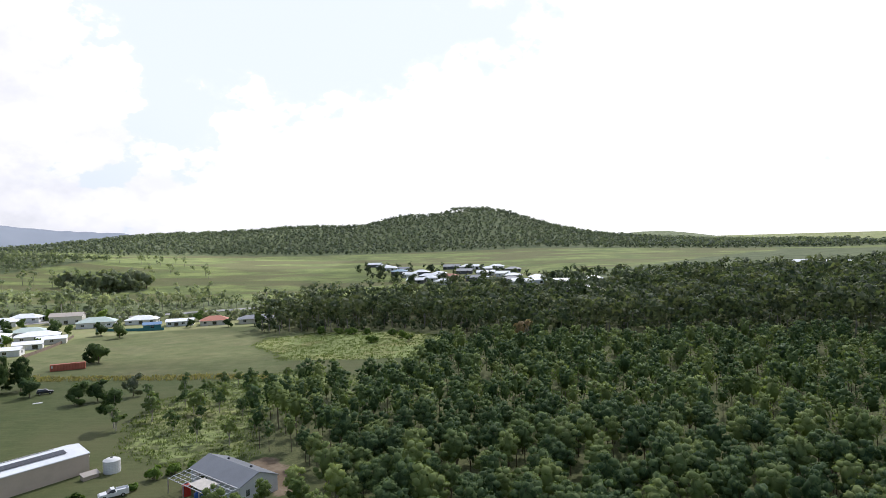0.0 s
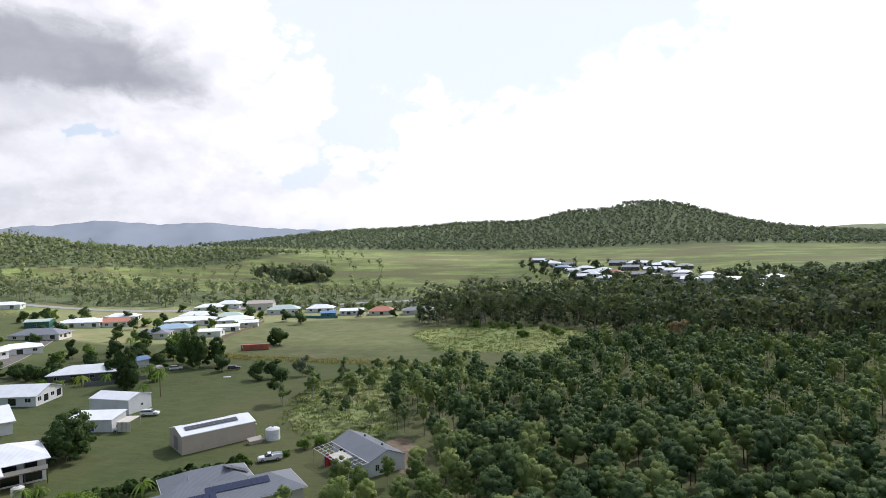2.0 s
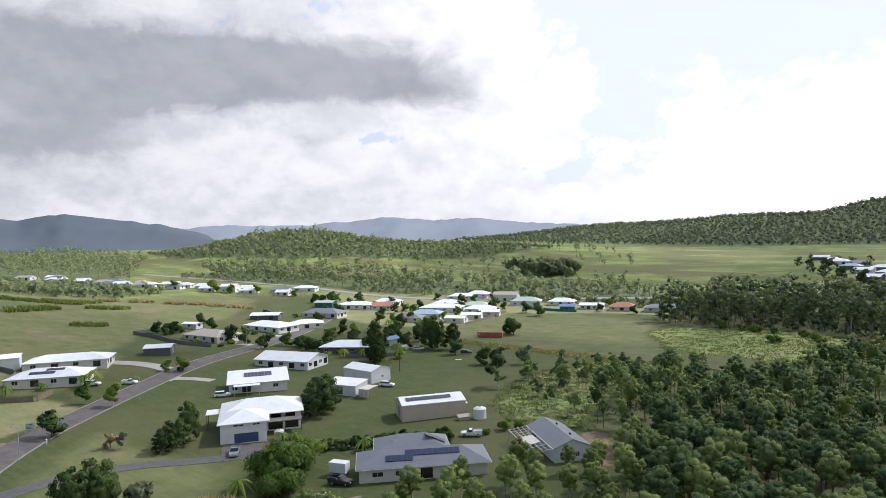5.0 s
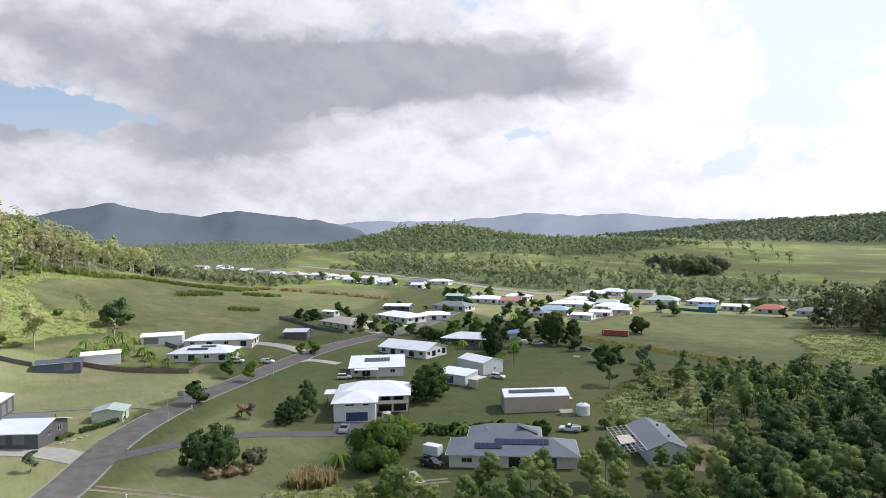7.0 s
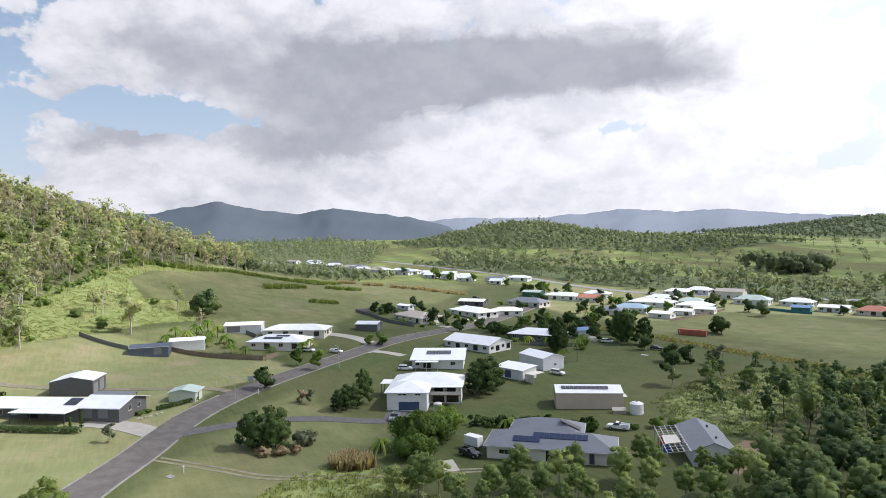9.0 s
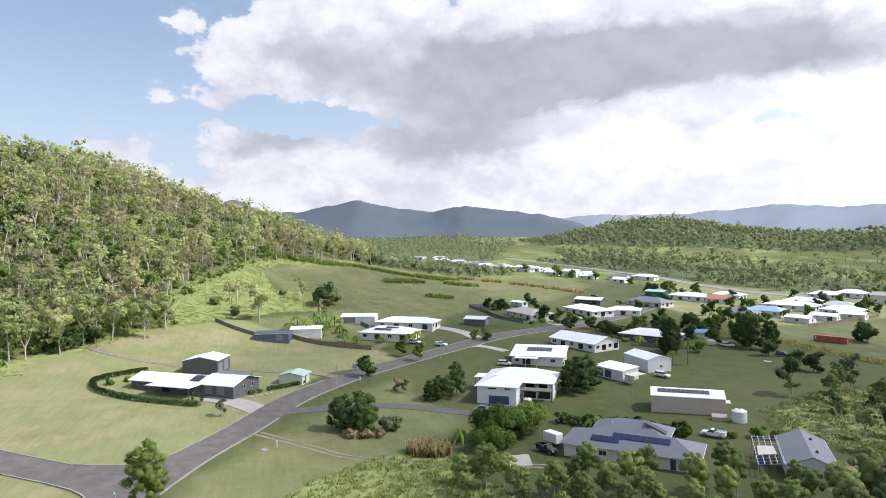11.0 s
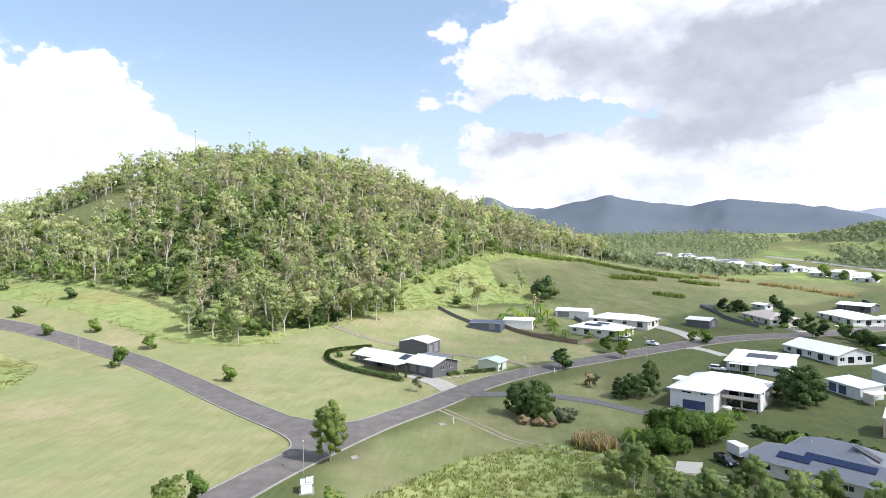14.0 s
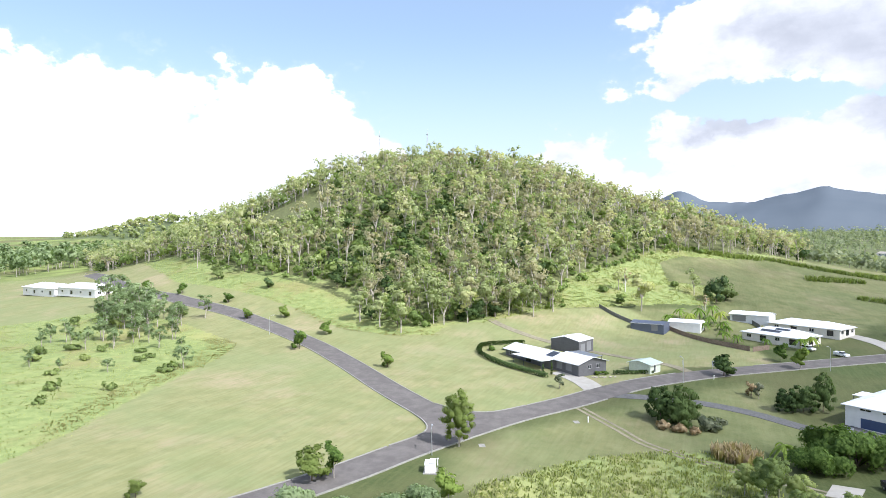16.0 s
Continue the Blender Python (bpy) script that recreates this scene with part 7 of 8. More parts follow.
trees_at(("gum", "leaf_grey", "bark_pale", 420, 0.42), [(-108, -141, 0.8), (-116, -146, 0.85), (-126, -152, 0.9), (-121, -160, 0.8), (-100, -150, 0.75), (-131, -168, 0.8), (-138, -180, 0.9), (-104, -132, 0.55), (-112, -128, 0.5), (-95, -138, 0.6), (-128, -160, 1.1), (-136, -172, 1.2), (-142, -186, 1.2), (-133, -184, 1.1), (-147, -198, 1.2), (-126, -172, 1.0), (-152, -212, 1.2)], "grey-green scrub tree beyond the mown lot", name="scrub_tree", group="scrub trees")
trees_at(("bush", "leaf_sap", "bark", 300, 0.34), [(-56, -92, 0.8), (-49.5, -105, 0.9), (-83, -112, 0.9), (-68, -140, 1.0), (-85, -145, 1.1), (-60, -120, 0.8), (-76, -128, 0.8), (-92, -122, 0.8), (-40, -96, 0.7)], "green scrub bush in the long grass", "bush", "bush", "bushes")
trees_at(("gum", "leaf_rust", "bone", 60, 0.3), [(-341, -149, 1.15), (-221, -20.5, 1.0), (-222, -61, 1.0), (-258, 12, 0.95), (-236.5, 47.9, 0.8), (-285, -40, 1.1), (-270, -95, 1.1), (-310, -15, 1.0), (-255, -140, 1.05)], "bare pale dead gum on the hill", name="dead_tree", group="dead trees")
tall_grass("tall_grass", edge_strip, 1.2, 0.36, "blade_brown", "brown rank grass at the edge of the mown lot", 61)
dry_strip = [(-149, -82), (-149, -60), (-158, -44), (-162, -48), (-154, -62), (-154, -84), (-168, -114), (-165, -116)]
tall_grass("tall_grass", dry_strip, 1.2, 0.36, "blade_brown", "brown dry grass along the mown verge", 62)
wild = random.Random(33)
for k in range(24):
    t, u = wild.random(), wild.uniform(-1, 1)
    x, y = -62 - 78 * t + 12 * u, -112 - 74 * t - 22 * u + wild.uniform(-8, 8)
    kind = wild.choice((("bush", "leaf_sap", "bark", 300, 0.34), ("bush", "leaf_sap", "bark", 300, 0.34), ("gum", "leaf_grey", "bark_pale", 420, 0.42), ("round", "leaf_sap", "bark_pale", 300, 0.4)))
    trees_at((kind,)[0], [(x, y, {"bush": wild.uniform(0.6, 1.2), "gum": wild.uniform(0.45, 0.7), "round": wild.uniform(0.35, 0.65)}[kind[0]])], "pale green scrub bush in the long grass", "bush", "bush", "bushes")
for k in range(18):
    x, y = wild.uniform(-152, -118), wild.uniform(-200, -140)
    plant("gum", "leaf_grey", "bark_pale", 420, 0.42, x + 0.12 * (y + 170), y, wild.uniform(0.6, 0.95), "grey-green scrub tree beyond the mown lot", "scrub_tree", "tree", "scrub trees")
trees_at(("gum", "leaf_rust", "bark_pale", 420, 0.42), [(30, 262, 0.95)], "brown-leaved dying gum at the wood's edge", name="gum_tree", group="gums")
strip = random.Random(12)
for x, y in ((-47.3, 57.3), (-49.8, 63.1), (-45.0, 75.2), (-38.5, 74.7), (-34.8, 80.0), (-34.8, 89.4), (-33.4, 96.4), (-33.3, 107.3), (-25.3, 102.6), (-18.9, 102.2), (-16.5, 114.8), (-53.4, 54.7), (-54.0, 60.7), (-43.4, 68.0), (-46.3, 73.5), (-41.5, 84.8), (-38.6, 91.7), (-38.3, 97.4), (-30, 92), (-26, 94), (-40, 80), (-36, 70), (-29, 84), (-22, 96), (-28, 112), (-22, 118), (-51, 58.5)):
    plant("plant", "leaf_sap", "bark_pale", 900, 0.22, x + strip.uniform(-1, 1), y + strip.uniform(-1, 1), strip.uniform(0.55, 0.76), "slim light green plantation tree before the grey house", "sapling", "tree", "saplings")
for k in range(46):
    t = k / 45
    x, y = -52 + 40 * t + strip.uniform(-7, 7), 48 + 58 * t + strip.uniform(-7, 7)
    if y < 58 or inside([(-68, 76), (-44, 104), (-52, 118), (-74, 92)], x, y) > -2.0 or inside([(-56, 112), (-40, 102), (-28, 118), (-42, 130)], x, y) > -1.5:
        continue
    plant("plant", "leaf_sap", "bark_pale", 520, 0.25, x, y, strip.uniform(0.34, 0.5), "slim pale green sapling before the grey house", "sapling", "tree", "saplings")
trees_at(("street", "leaf_fresh", "bark", 420, 0.4), [(-34, 40, 0.45), (-40, 46, 0.4)], "leafy shrub in the long grass")


def palm_mesh(seed, n=13, reach=2.4):
    rng = np.random.default_rng(seed)
    q, nn = [], []
    for k in range(n):
        a, up = k * 2.4 + rng.uniform(0, .5), rng.uniform(0.1, 1.0)
        d = np.array([math.cos(a), math.sin(a), 0])
        s = np.array([-d[1], d[0], 0])
        pts = [d * reach * t + np.array([0, 0, up * reach * t - 1.25 * reach * t * t * 0.9]) for t in (0, .25, .5, .75, 1.0)]
        for i in range(4):
            w0, w1 = 0.34 * math.sin(0.35 + i * 0.65), 0.34 * math.sin(0.35 + (i + 1) * 0.65)
            for sg in (-1, 1):
                drop = np.array([0, 0, -0.16])
                q.append([pts[i], pts[i + 1], pts[i + 1] + sg * s * w1 + drop, pts[i] + sg * s * w0 + drop] if sg > 0 else [pts[i], pts[i] + sg * s * w0 + drop, pts[i + 1] + sg * s * w1 + drop, pts[i + 1]])
                nn.append([np.array([0, 0, 1]) * 0.8 + d * 0.4 + sg * s * 0.3] * 4)
    nn = np.array(nn)
    return np.array(q), nn / np.linalg.norm(nn, axis=2, keepdims=True)


PALMS = []
for k in range(4):
    q, n = palm_mesh(70 + k)
    PALMS.append(card_mesh("crown", q, n, MAT["palm"]))
trunk_bm = bmesh.new()
rod(trunk_bm, (0, 0, -0.5), (0, 0, 1.0), 0.16, 0.12, 7)
PALM_TRUNK = bpy.data.meshes.new("trunk")
trunk_bm.to_mesh(PALM_TRUNK)
trunk_bm.free()
PALM_TRUNK.materials.append(MAT["bark"])


def palm(x, y, h, k=1.0):
    ob = thing("palm", pose(x, y, float(ground(x, y)), 0, 0, pick.uniform(0, 360)), "green feathery palm in a garden", "palm", "palms")
    t = new("trunk", PALM_TRUNK)
    t.parent, t.scale = ob, (1, 1, h)
    c = new("crown", pick.choice(PALMS))
    c.parent, c.location, c.scale = ob, (0, 0, h - 0.05), (k, k, k)


for x, y, h, k in ((-225, 34, 3, 1.2), (-228, 42, 3.5, 1.3), (-226, 50, 3.5, 1.3), (-221, 55, 3, 1.2), (-232, 46, 4.5, 1.3), (-236, 51, 5, 1.3), (-230, 54, 4.5, 1.3), (-233, 38, 3.5, 1.2), (-201, 59.5, 2.5, 1.0), (-205, 55, 3, 1.1), (-193, 79.2, 3.6, 1.1), (-196.5, 83.5, 3.6, 1.1), (-199.6, 69, 2.0, 0.9), (-214, 56, 3, 1.1), (-218, 48, 3, 1.1),
                   (-133.5, 164.4, 7.5, 1.15), (-136.5, 160.5, 4, 1.0), (-166, 176, 3, 1.1), (-172, 171, 3, 1.1), (-160, 190, 4, 1.1), (-210, 262, 4, 1.1), (-200, 250, 4, 1.1), (-224, 250, 3.5, 1.1), (-300, 312, 4, 1.1), (-272, 316, 4, 1.2), (-78, 63, 2.4, 1.1), (-84, 73, 3.0, 1.1), (-88, 79, 2.2, 1.0), (-102.5, 90.5, 1.6, 0.8), (-100.8, 92.5, 1.4, 0.8), (-69, 99, 2, 0.9), (-79, 96, 2.5, 1.0)):
    palm(x, y, h * 1.1, k * 1.05)


def hedge(line, w, h, label, seed):
    rng = np.random.default_rng(seed)
    pts = smooth_line(line, 0.9)
    lobes = [((p.x + rng.uniform(-.1, .1), p.y + rng.uniform(-.1, .1), float(ground(p.x, p.y)) + h * 0.5), (w * 0.6, w * 0.6, h * rng.uniform(.48, .58))) for p in pts]
    n = 80 * len(lobes)
    q, nn = leaf_cards(rng, lobes, n, 0.22, outward=False)
    ob = new("hedge", card_mesh("hedge", q, nn, MAT["leaf_dark"], rng.uniform(0, 1, n)))
    tagged(ob, label, "hedge", "hedges")


hedge([(-118.5, 6.5), (-121.5, 1), (-127, -8.5), (-132, -14.5), (-138.5, -20.5), (-144, -23), (-150, -23.5), (-156, -18), (-160, -12)], 1.5, 1.5, "clipped dark green hedge round the corner house", 51)
hedge([(-131.5, 24), (-134.5, 29), (-138, 34)], 1.2, 1.2, "clipped dark green hedge by the outbuilding", 52)
trees_at(("bush", "leaf_fresh", "bark", 300, 0.34), [(-146, -19, 0.7), (-149, -15, 0.6), (-128.5, 19.5, 0.5), (-130, 21.5, 0.5), (-143, -8, 0.4)], "garden shrub inside the hedge", "bush", "bush", "bushes")
for x, y, h in ((-121.3, 5.0, 3.4), (-122.8, 7.2, 4.4)):
    rng = np.random.default_rng(int(-x))
    q, nn = leaf_cards(rng, [((0, 0, h * (0.15 + 0.14 * k)), (0.42 - 0.04 * k, 0.42 - 0.04 * k, h * 0.13)) for k in range(6)], 260, 0.16)
    ob = thing("cypress", pose(x, y, float(ground(x, y))), "narrow dark green pencil cypress by the house", "cypress", "cypresses")
    c = new("crown", card_mesh("crown", q, nn, MAT["leaf_dark"]))
    c.parent = ob
    part("trunk", rod(bmesh.new(), (0, 0, -0.3), (0, 0, h * 0.3), 0.08, 0.05), MAT["bark"], ob)
rk = random.Random(3)
for k in range(16):
    t = k / 15
    x, y = -124.5 - 3.5 * t + rk.uniform(-.6, .6), 18.6 + 6.0 * t + rk.uniform(-.6, .6)
    bm = bmesh.new()
    bmesh.ops.create_icosphere(bm, subdivisions=1, radius=rk.uniform(0.25, 0.45))
    for v in bm.verts:
        v.co *= rk.uniform(0.8, 1.15)
        v.co.z *= 0.7
    r = part("rock", bm, MAT["rock"])
    r.location = (x, y, float(ground(x, y)) + 0.1)
    tagged(r, "rounded pale rock edging a garden bed", "rock", "garden rocks")


# ---- fences ----
def fence(line, h, mat, label, bay=2.4):
    pts = smooth_line(line, bay)
    ob = thing("fence", pose(pts[0].x, pts[0].y, float(ground(pts[0].x, pts[0].y))), label, "fence", "fences")
    o = ob.location
    for a, b in zip(pts, pts[1:]):
        d = b - a
        za, zb = float(ground(a.x, a.y)), float(ground(b.x, b.y))
        n = Vector((-d.y, d.x, 0)).normalized() * 0.03
        bm = bmesh.new()
        vs = []
        for p, z in ((a, za), (b, zb)):
            for off in (-n, n):
                for up in (-0.1, h):
                    vs.append(bm.verts.new((p.x + off.x - o.x, p.y + off.y - o.y, z + up - o.z)))
        for f in ((0, 1, 3, 2), (4, 6, 7, 5), (0, 4, 5, 1), (2, 3, 7, 6), (1, 5, 7, 3), (0, 2, 6, 4)):
            bm.faces.new([vs[i] for i in f])
        part("panel", bm, MAT[mat], ob)
        part("post", rod(bmesh.new(), (a.x - o.x, a.y - o.y, za - 0.3 - o.z), (a.x - o.x, a.y - o.y, za + h + 0.1 - o.z), 0.07, 0.07, 6), MAT[mat], ob)
    return ob


fence([(-217.0, 33.0), (-209, 40), (-199, 50), (-187.5, 63.0)], 1.7, "fence", "brown timber paling fence round a garden")
fence([(-187.0, 64.0), (-192, 69.5)], 1.7, "fence", "brown timber paling fence round a garden")
fence([(-230, 4), (-222, 12), (-216, 20)], 1.6, "fence_grey", "dark grey sheet fence on the lawn")
fence([(-291, 138), (-274, 141), (-258, 140), (-245, 141), (-232, 146)], 1.7, "fence_grey", "grey timber fence along the lot")
fence([(-291, 138), (-296, 152), (-300, 166)], 1.7, "fence_grey", "grey timber fence along the lot")
fence([(-236, 66), (-225, 69), (-217, 64)], 1.6, "fence_grey", "grey fence beside the carport")
fence([(-276, 205), (-262, 203), (-248, 200)], 1.7, "fence_grey", "dark fence before the white house")
fence([(-196, 284), (-199, 300), (-206, 330), (-212, 350)], 1.5, "fence", "pale paling fence along the lawn")
fence([(-212, 372), (-190, 372), (-172, 374)], 1.6, "wall_teal", "blue-green sheet fence along the lawn")
fence([(-170, 170), (-162, 178), (-158, 186)], 1.6, "fence_grey", "grey fence beside the dark-walled house")


# ---- vehicles ----
def car(x, y, yaw, paint, kind, label, length=4.9):
    """A small vehicle: body, glasshouse, wheels with rims, lamps; nose towards local +x."""
    ob = thing("car" if kind == "wagon" else "ute", pose(x, y, float(ground(x, y)) + 0.12, 0, 0, yaw), label, "car", "vehicles")
    L, W = length, 1.84
    low, belt, top = 0.35, 1.0, 1.72
    bm = bmesh.new()
    side = [(-L / 2, low), (L / 2, low), (L / 2, 0.72), (L / 2 - 0.25, 0.98), (L * 0.18, 1.08), (-L / 2, 1.06)]
    a = [bm.verts.new((p, -W / 2, z)) for p, z in side]
    b = [bm.verts.new((p, W / 2, z)) for p, z in side]
    bm.faces.new(a)
    bm.faces.new(b[::-1])
    for k in range(len(side)):
        bm.faces.new((a[k], a[(k + 1) % len(side)], b[(k + 1) % len(side)], b[k]))
    bmesh.ops.bevel(bm, geom=list(bm.edges), offset=0.06, segments=2, affect="EDGES", clamp_overlap=True)
    part("body", bm, MAT[paint], ob)
    back = -L / 2 + 0.15 if kind == "wagon" else -L * 0.08
    bm = bmesh.new()
    cab = [(back, 1.05), (L * 0.22, 1.08), (L * 0.08, 1.62), (back + 0.2, 1.64)]
    a = [bm.verts.new((p, -W / 2 + (0.06 if z < 1.3 else 0.2), z)) for p, z in cab]
    b = [bm.verts.new((p, W / 2 - (0.06 if z < 1.3 else 0.2), z)) for p, z in cab]
    bm.faces.new(a)
    bm.faces.new(b[::-1])
    for k in range(4):
        bm.faces.new((a[k], a[(k + 1) % 4], b[(k + 1) % 4], b[k]))
    part("cabin_glass", bm, MAT["glass"], ob, "dark tinted car windows")
    part("roof", boxes((back + 0.18, -W / 2 + 0.18, 1.62, L * 0.09, W / 2 - 0.18, top - 0.02)), MAT[paint], ob)
    if kind == "ute":
        for y0 in (-W / 2, W / 2 - 0.06):
            part("tray_side", boxes((-L / 2, y0, 1.04, -L * 0.1, y0 + 0.06, 1.42)), MAT[paint], ob)
        part("tailgate", boxes((-L / 2 - 0.02, -W / 2 + 0.06, 1.04, -L / 2 + 0.05, W / 2 - 0.06, 1.42)), MAT[paint], ob)
    for px in (-L * 0.3, L * 0.31):
        for sy in (-1, 1):
            bm = bmesh.new()
            rod(bm, (px, sy * (W / 2 - 0.2), 0.34), (px, sy * (W / 2 + 0.02), 0.34), 0.36, 0.36, 14)
            w = part("wheel", bm, MAT["tyre"], ob)
            part("rim", rod(bmesh.new(), (px, sy * (W / 2 + 0.02), 0.34), (px, sy * (W / 2 + 0.035), 0.34), 0.2, 0.2, 12), MAT["rim"], w)
    for sy in (-0.72, 0.5):
        part("headlight", boxes((L / 2 - 0.04, sy, 0.72, L / 2 + 0.02, sy + 0.24, 0.88)), MAT["lens"], ob)
    return ob


car(-101.2, 76.6, -40, "car_silver", "ute", "silver ute parked before the blue garage door")
car(-64.8, 117.6, 215, "car_white", "ute", "white work ute parked on the grass", 5.2)
car(-119.8, 144.2, 20, "car_white", "wagon", "white four-wheel drive parked behind the shed", 4.9)
car(-193.5, 81.8, 40, "car_white", "wagon", "white car on a concrete driveway")
car(-186.5, 90.6, 40, "car_white", "ute", "white ute parked beside the driveway")
car(-150.5, 103.0, 55, "car_white", "wagon", "white car beside the solar house")
car(-137, 209, 30, "car_dark", "wagon", "dark car parked under the trees")
car(-66.6, 78.2, 20, "car_dark", "ute", "dark ute parked beside the box trailer")
car(-330, 242, 20, "car_dark", "wagon", "dark car parked on the field edge")


def box_trailer():
    ob = thing("trailer", pose(-71.2, 81.8, float(ground(-71.2, 81.8)) + 0.1, 0, 0, 20), "white enclosed box trailer beside the garden trees", "trailer", "vehicles")
    bm = boxes((-1.9, -1.05, 0.7, 1.9, 1.05, 2.75))
    bmesh.ops.bevel(bm, geom=list(bm.edges), offset=0.06, segments=1, affect="EDGES")
    part("body", bm, MAT["car_white"], ob)
    part("chassis", boxes((-1.8, -0.9, 0.5, 1.8, 0.9, 0.7), (1.8, -0.08, 0.5, 3.2, 0.08, 0.62)), MAT["dark_trim"], ob)
    part("stripe", boxes((-1.93, -0.9, 0.85, -1.905, 0.9, 1.15)), MAT["red_paint"], ob, "dark red band")
    for sy in (-1.08, 0.9):
        w = part("wheel", rod(bmesh.new(), (-0.2, sy, 0.36), (-0.2, sy + 0.18, 0.36), 0.34, 0.34, 14), MAT["tyre"], ob)
        part("rim", rod(bmesh.new(), (-0.2, sy - 0.01, 0.36), (-0.2, sy + 0.19, 0.36), 0.18, 0.18, 12), MAT["rim"], w)


box_trailer()


def boat():
    ob = thing("boat", pose(-117.2, 130.2, float(ground(-117.2, 130.2)) + 0.5, 0, 0, -70), "small white motorboat under a canvas awning", "boat", "vehicles")
    bm = bmesh.new()
    ring = []
    for x, w, z in ((-2.4, 0.95, 0.0), (-0.5, 1.0, 0.0), (1.2, 0.8, 0.1), (2.6, 0.04, 0.45)):
        ring.append([bm.verts.new(p) for p in ((x, -w, 0.85), (x, -w * 0.7, z), (x, w * 0.7, z), (x, w, 0.85))])
    for a, b in zip(ring, ring[1:]):
        for k in range(4):
            bm.faces.new((a[k], b[k], b[(k + 1) % 4], a[(k + 1) % 4]))
    bm.faces.new(ring[0])
    bm.faces.new(ring[-1][::-1])
    part("hull", bm, MAT["car_white"], ob)
    part("windscreen", boxes((0.4, -0.6, 0.86, 0.46, 0.6, 1.3)), MAT["glass"], ob)
    part("cradle", boxes((-1.6, -0.6, -0.6, 1.2, 0.6, -0.02)), MAT["dark_trim"], ob)


boat()
aw = thing("awning", pose(-116.6, 128.4, float(ground(-116.6, 128.4)), 0, 0, 14), "cream canvas awning hung beside the white shed", "awning")
for k in range(4):
    bm = bmesh.new()
    prism(bm, [(0.1 + 0.9 * k, 0, 2.9 - 0.12 * (k % 2)), (1.0 + 0.9 * k, 0, 2.8 + 0.1 * (k % 2)), (1.0 + 0.9 * k, 5.5, 2.95), (0.1 + 0.9 * k, 5.5, 3.0)], 0.04)
    part("cloth", bm, MAT["tarp"], aw)
for k in range(6):
    bm = bmesh.new()
    y0 = 0.12 if k % 2 else -0.12
    wedge(bm, [(0.2 + 0.6 * k, -y0, 0.3), (0.8 + 0.6 * k, y0, 0.3), (0.8 + 0.6 * k, y0, 2.8), (0.2 + 0.6 * k, -y0, 2.8)], (0, 0.05, 0))
    part("curtain", bm, MAT["tarp"], aw, "hanging creased canvas")
for x, y in ((0.1, 0.1), (3.7, 0.1), (3.7, 5.4)):
    part("pole", rod(bmesh.new(), (x, y, -0.2), (x, y, 2.9), 0.04, 0.04), MAT["steel"], aw)


def container():
    m, L = site((-161.6, 250.0), (-150.4, 255.4), 0.12, 2.5)
    ob = thing("shipping_container", m, "rusty red shipping container on the grass", "container")
    bm = bmesh.new()
    n = 48
    pts = []
    for k in range(n + 1):
        pts.append((L * k / n, 0.05 if k % 4 in (1, 2) else 0.0))
    for y0, sg in ((0.0, 1), (2.44, -1)):
        lowv = [bm.verts.new((x, y0 + sg * d, 0.1)) for x, d in pts]
        topv = [bm.verts.new((x, y0 + sg * d, 2.55)) for x, d in pts]
        for k in range(n):
            bm.faces.new((lowv[k], lowv[k + 1], topv[k + 1], topv[k]))
    part("side_wall", bm, MAT["rust_red"], ob)
    part("frame", boxes((0, 0.06, 0.0, L, 2.38, 0.12), (0, 0.06, 2.5, L, 2.38, 2.6), (-0.05, -0.02, 0, 0.1, 0.12, 2.6), (-0.05, 2.32, 0, 0.1, 2.46, 2.6), (L - 0.1, -0.02, 0, L + 0.05, 0.12, 2.6), (L - 0.1, 2.32, 0, L + 0.05, 2.46, 2.6)), MAT["rust_red"], ob)
    part("door", boxes((-0.02, 0.14, 0.14, 0.05, 1.2, 2.48)), MAT["rust_red"], ob)
    part("door", boxes((-0.02, 1.24, 0.14, 0.05, 2.3, 2.48)), MAT["rust_red"], ob)
    part("end_wall", boxes((L - 0.06, 0.12, 0.12, L - 0.01, 2.32, 2.5)), MAT["rust_red"], ob)
    part("marking", boxes((0.5, -0.012, 1.2, 0.95, -0.002, 2.3)), MAT["trim"], ob, "pale patch of worn paint")


container()


def tank(x, y, r, h, mat, label, lift=0.0):
    ob = thing("water_tank", pose(x, y, float(ground(x, y)) + lift), label, "water tank", "water tanks")
    prof = [(r, -0.2)]
    for k in range(8):
        z = h * k / 8
        prof += [(r, z), (r * 1.015, z + h / 16)]
    prof += [(r, h)]
    part("body", lathe(bmesh.new(), prof, 20), MAT[mat], ob)
    part("lid", lathe(bmesh.new(), [(r * 1.02, h), (r * 0.6, h + 0.16 * r + 0.1), (0.25, h + 0.2 * r + 0.15)], 20), MAT[mat], ob)
    part("hatch", lathe(bmesh.new(), [(0.28, h + 0.2 * r + 0.12), (0.28, h + 0.2 * r + 0.25)], 10), MAT["dark_trim"], ob)


tank(-72.6, 131.6, 1.7, 2.6, "wall_white", "round white ribbed water tank beside the shed")
tank(-103.6, 90.4, 1.15, 2.1, "tank", "round cream water tank under the veranda")
tank(-50.6, 117.0, 0.8, 2.0, "red_paint", "red round tank under the open rafters")
tank(-47.0, 114.0, 0.9, 1.5, "blue_paint", "blue round tank under the open rafters")
hut = thing("hut", pose(-75.8, 126.6, float(ground(-75.8, 126.6)), 0, 0, 55), "small brown timber lean-to by the beige shed", "hut")
part("wall", boxes((0, 0, -0.3, 3.2, 1.4, 0.9)), MAT["wall_beige"], hut)
bm = bmesh.new()
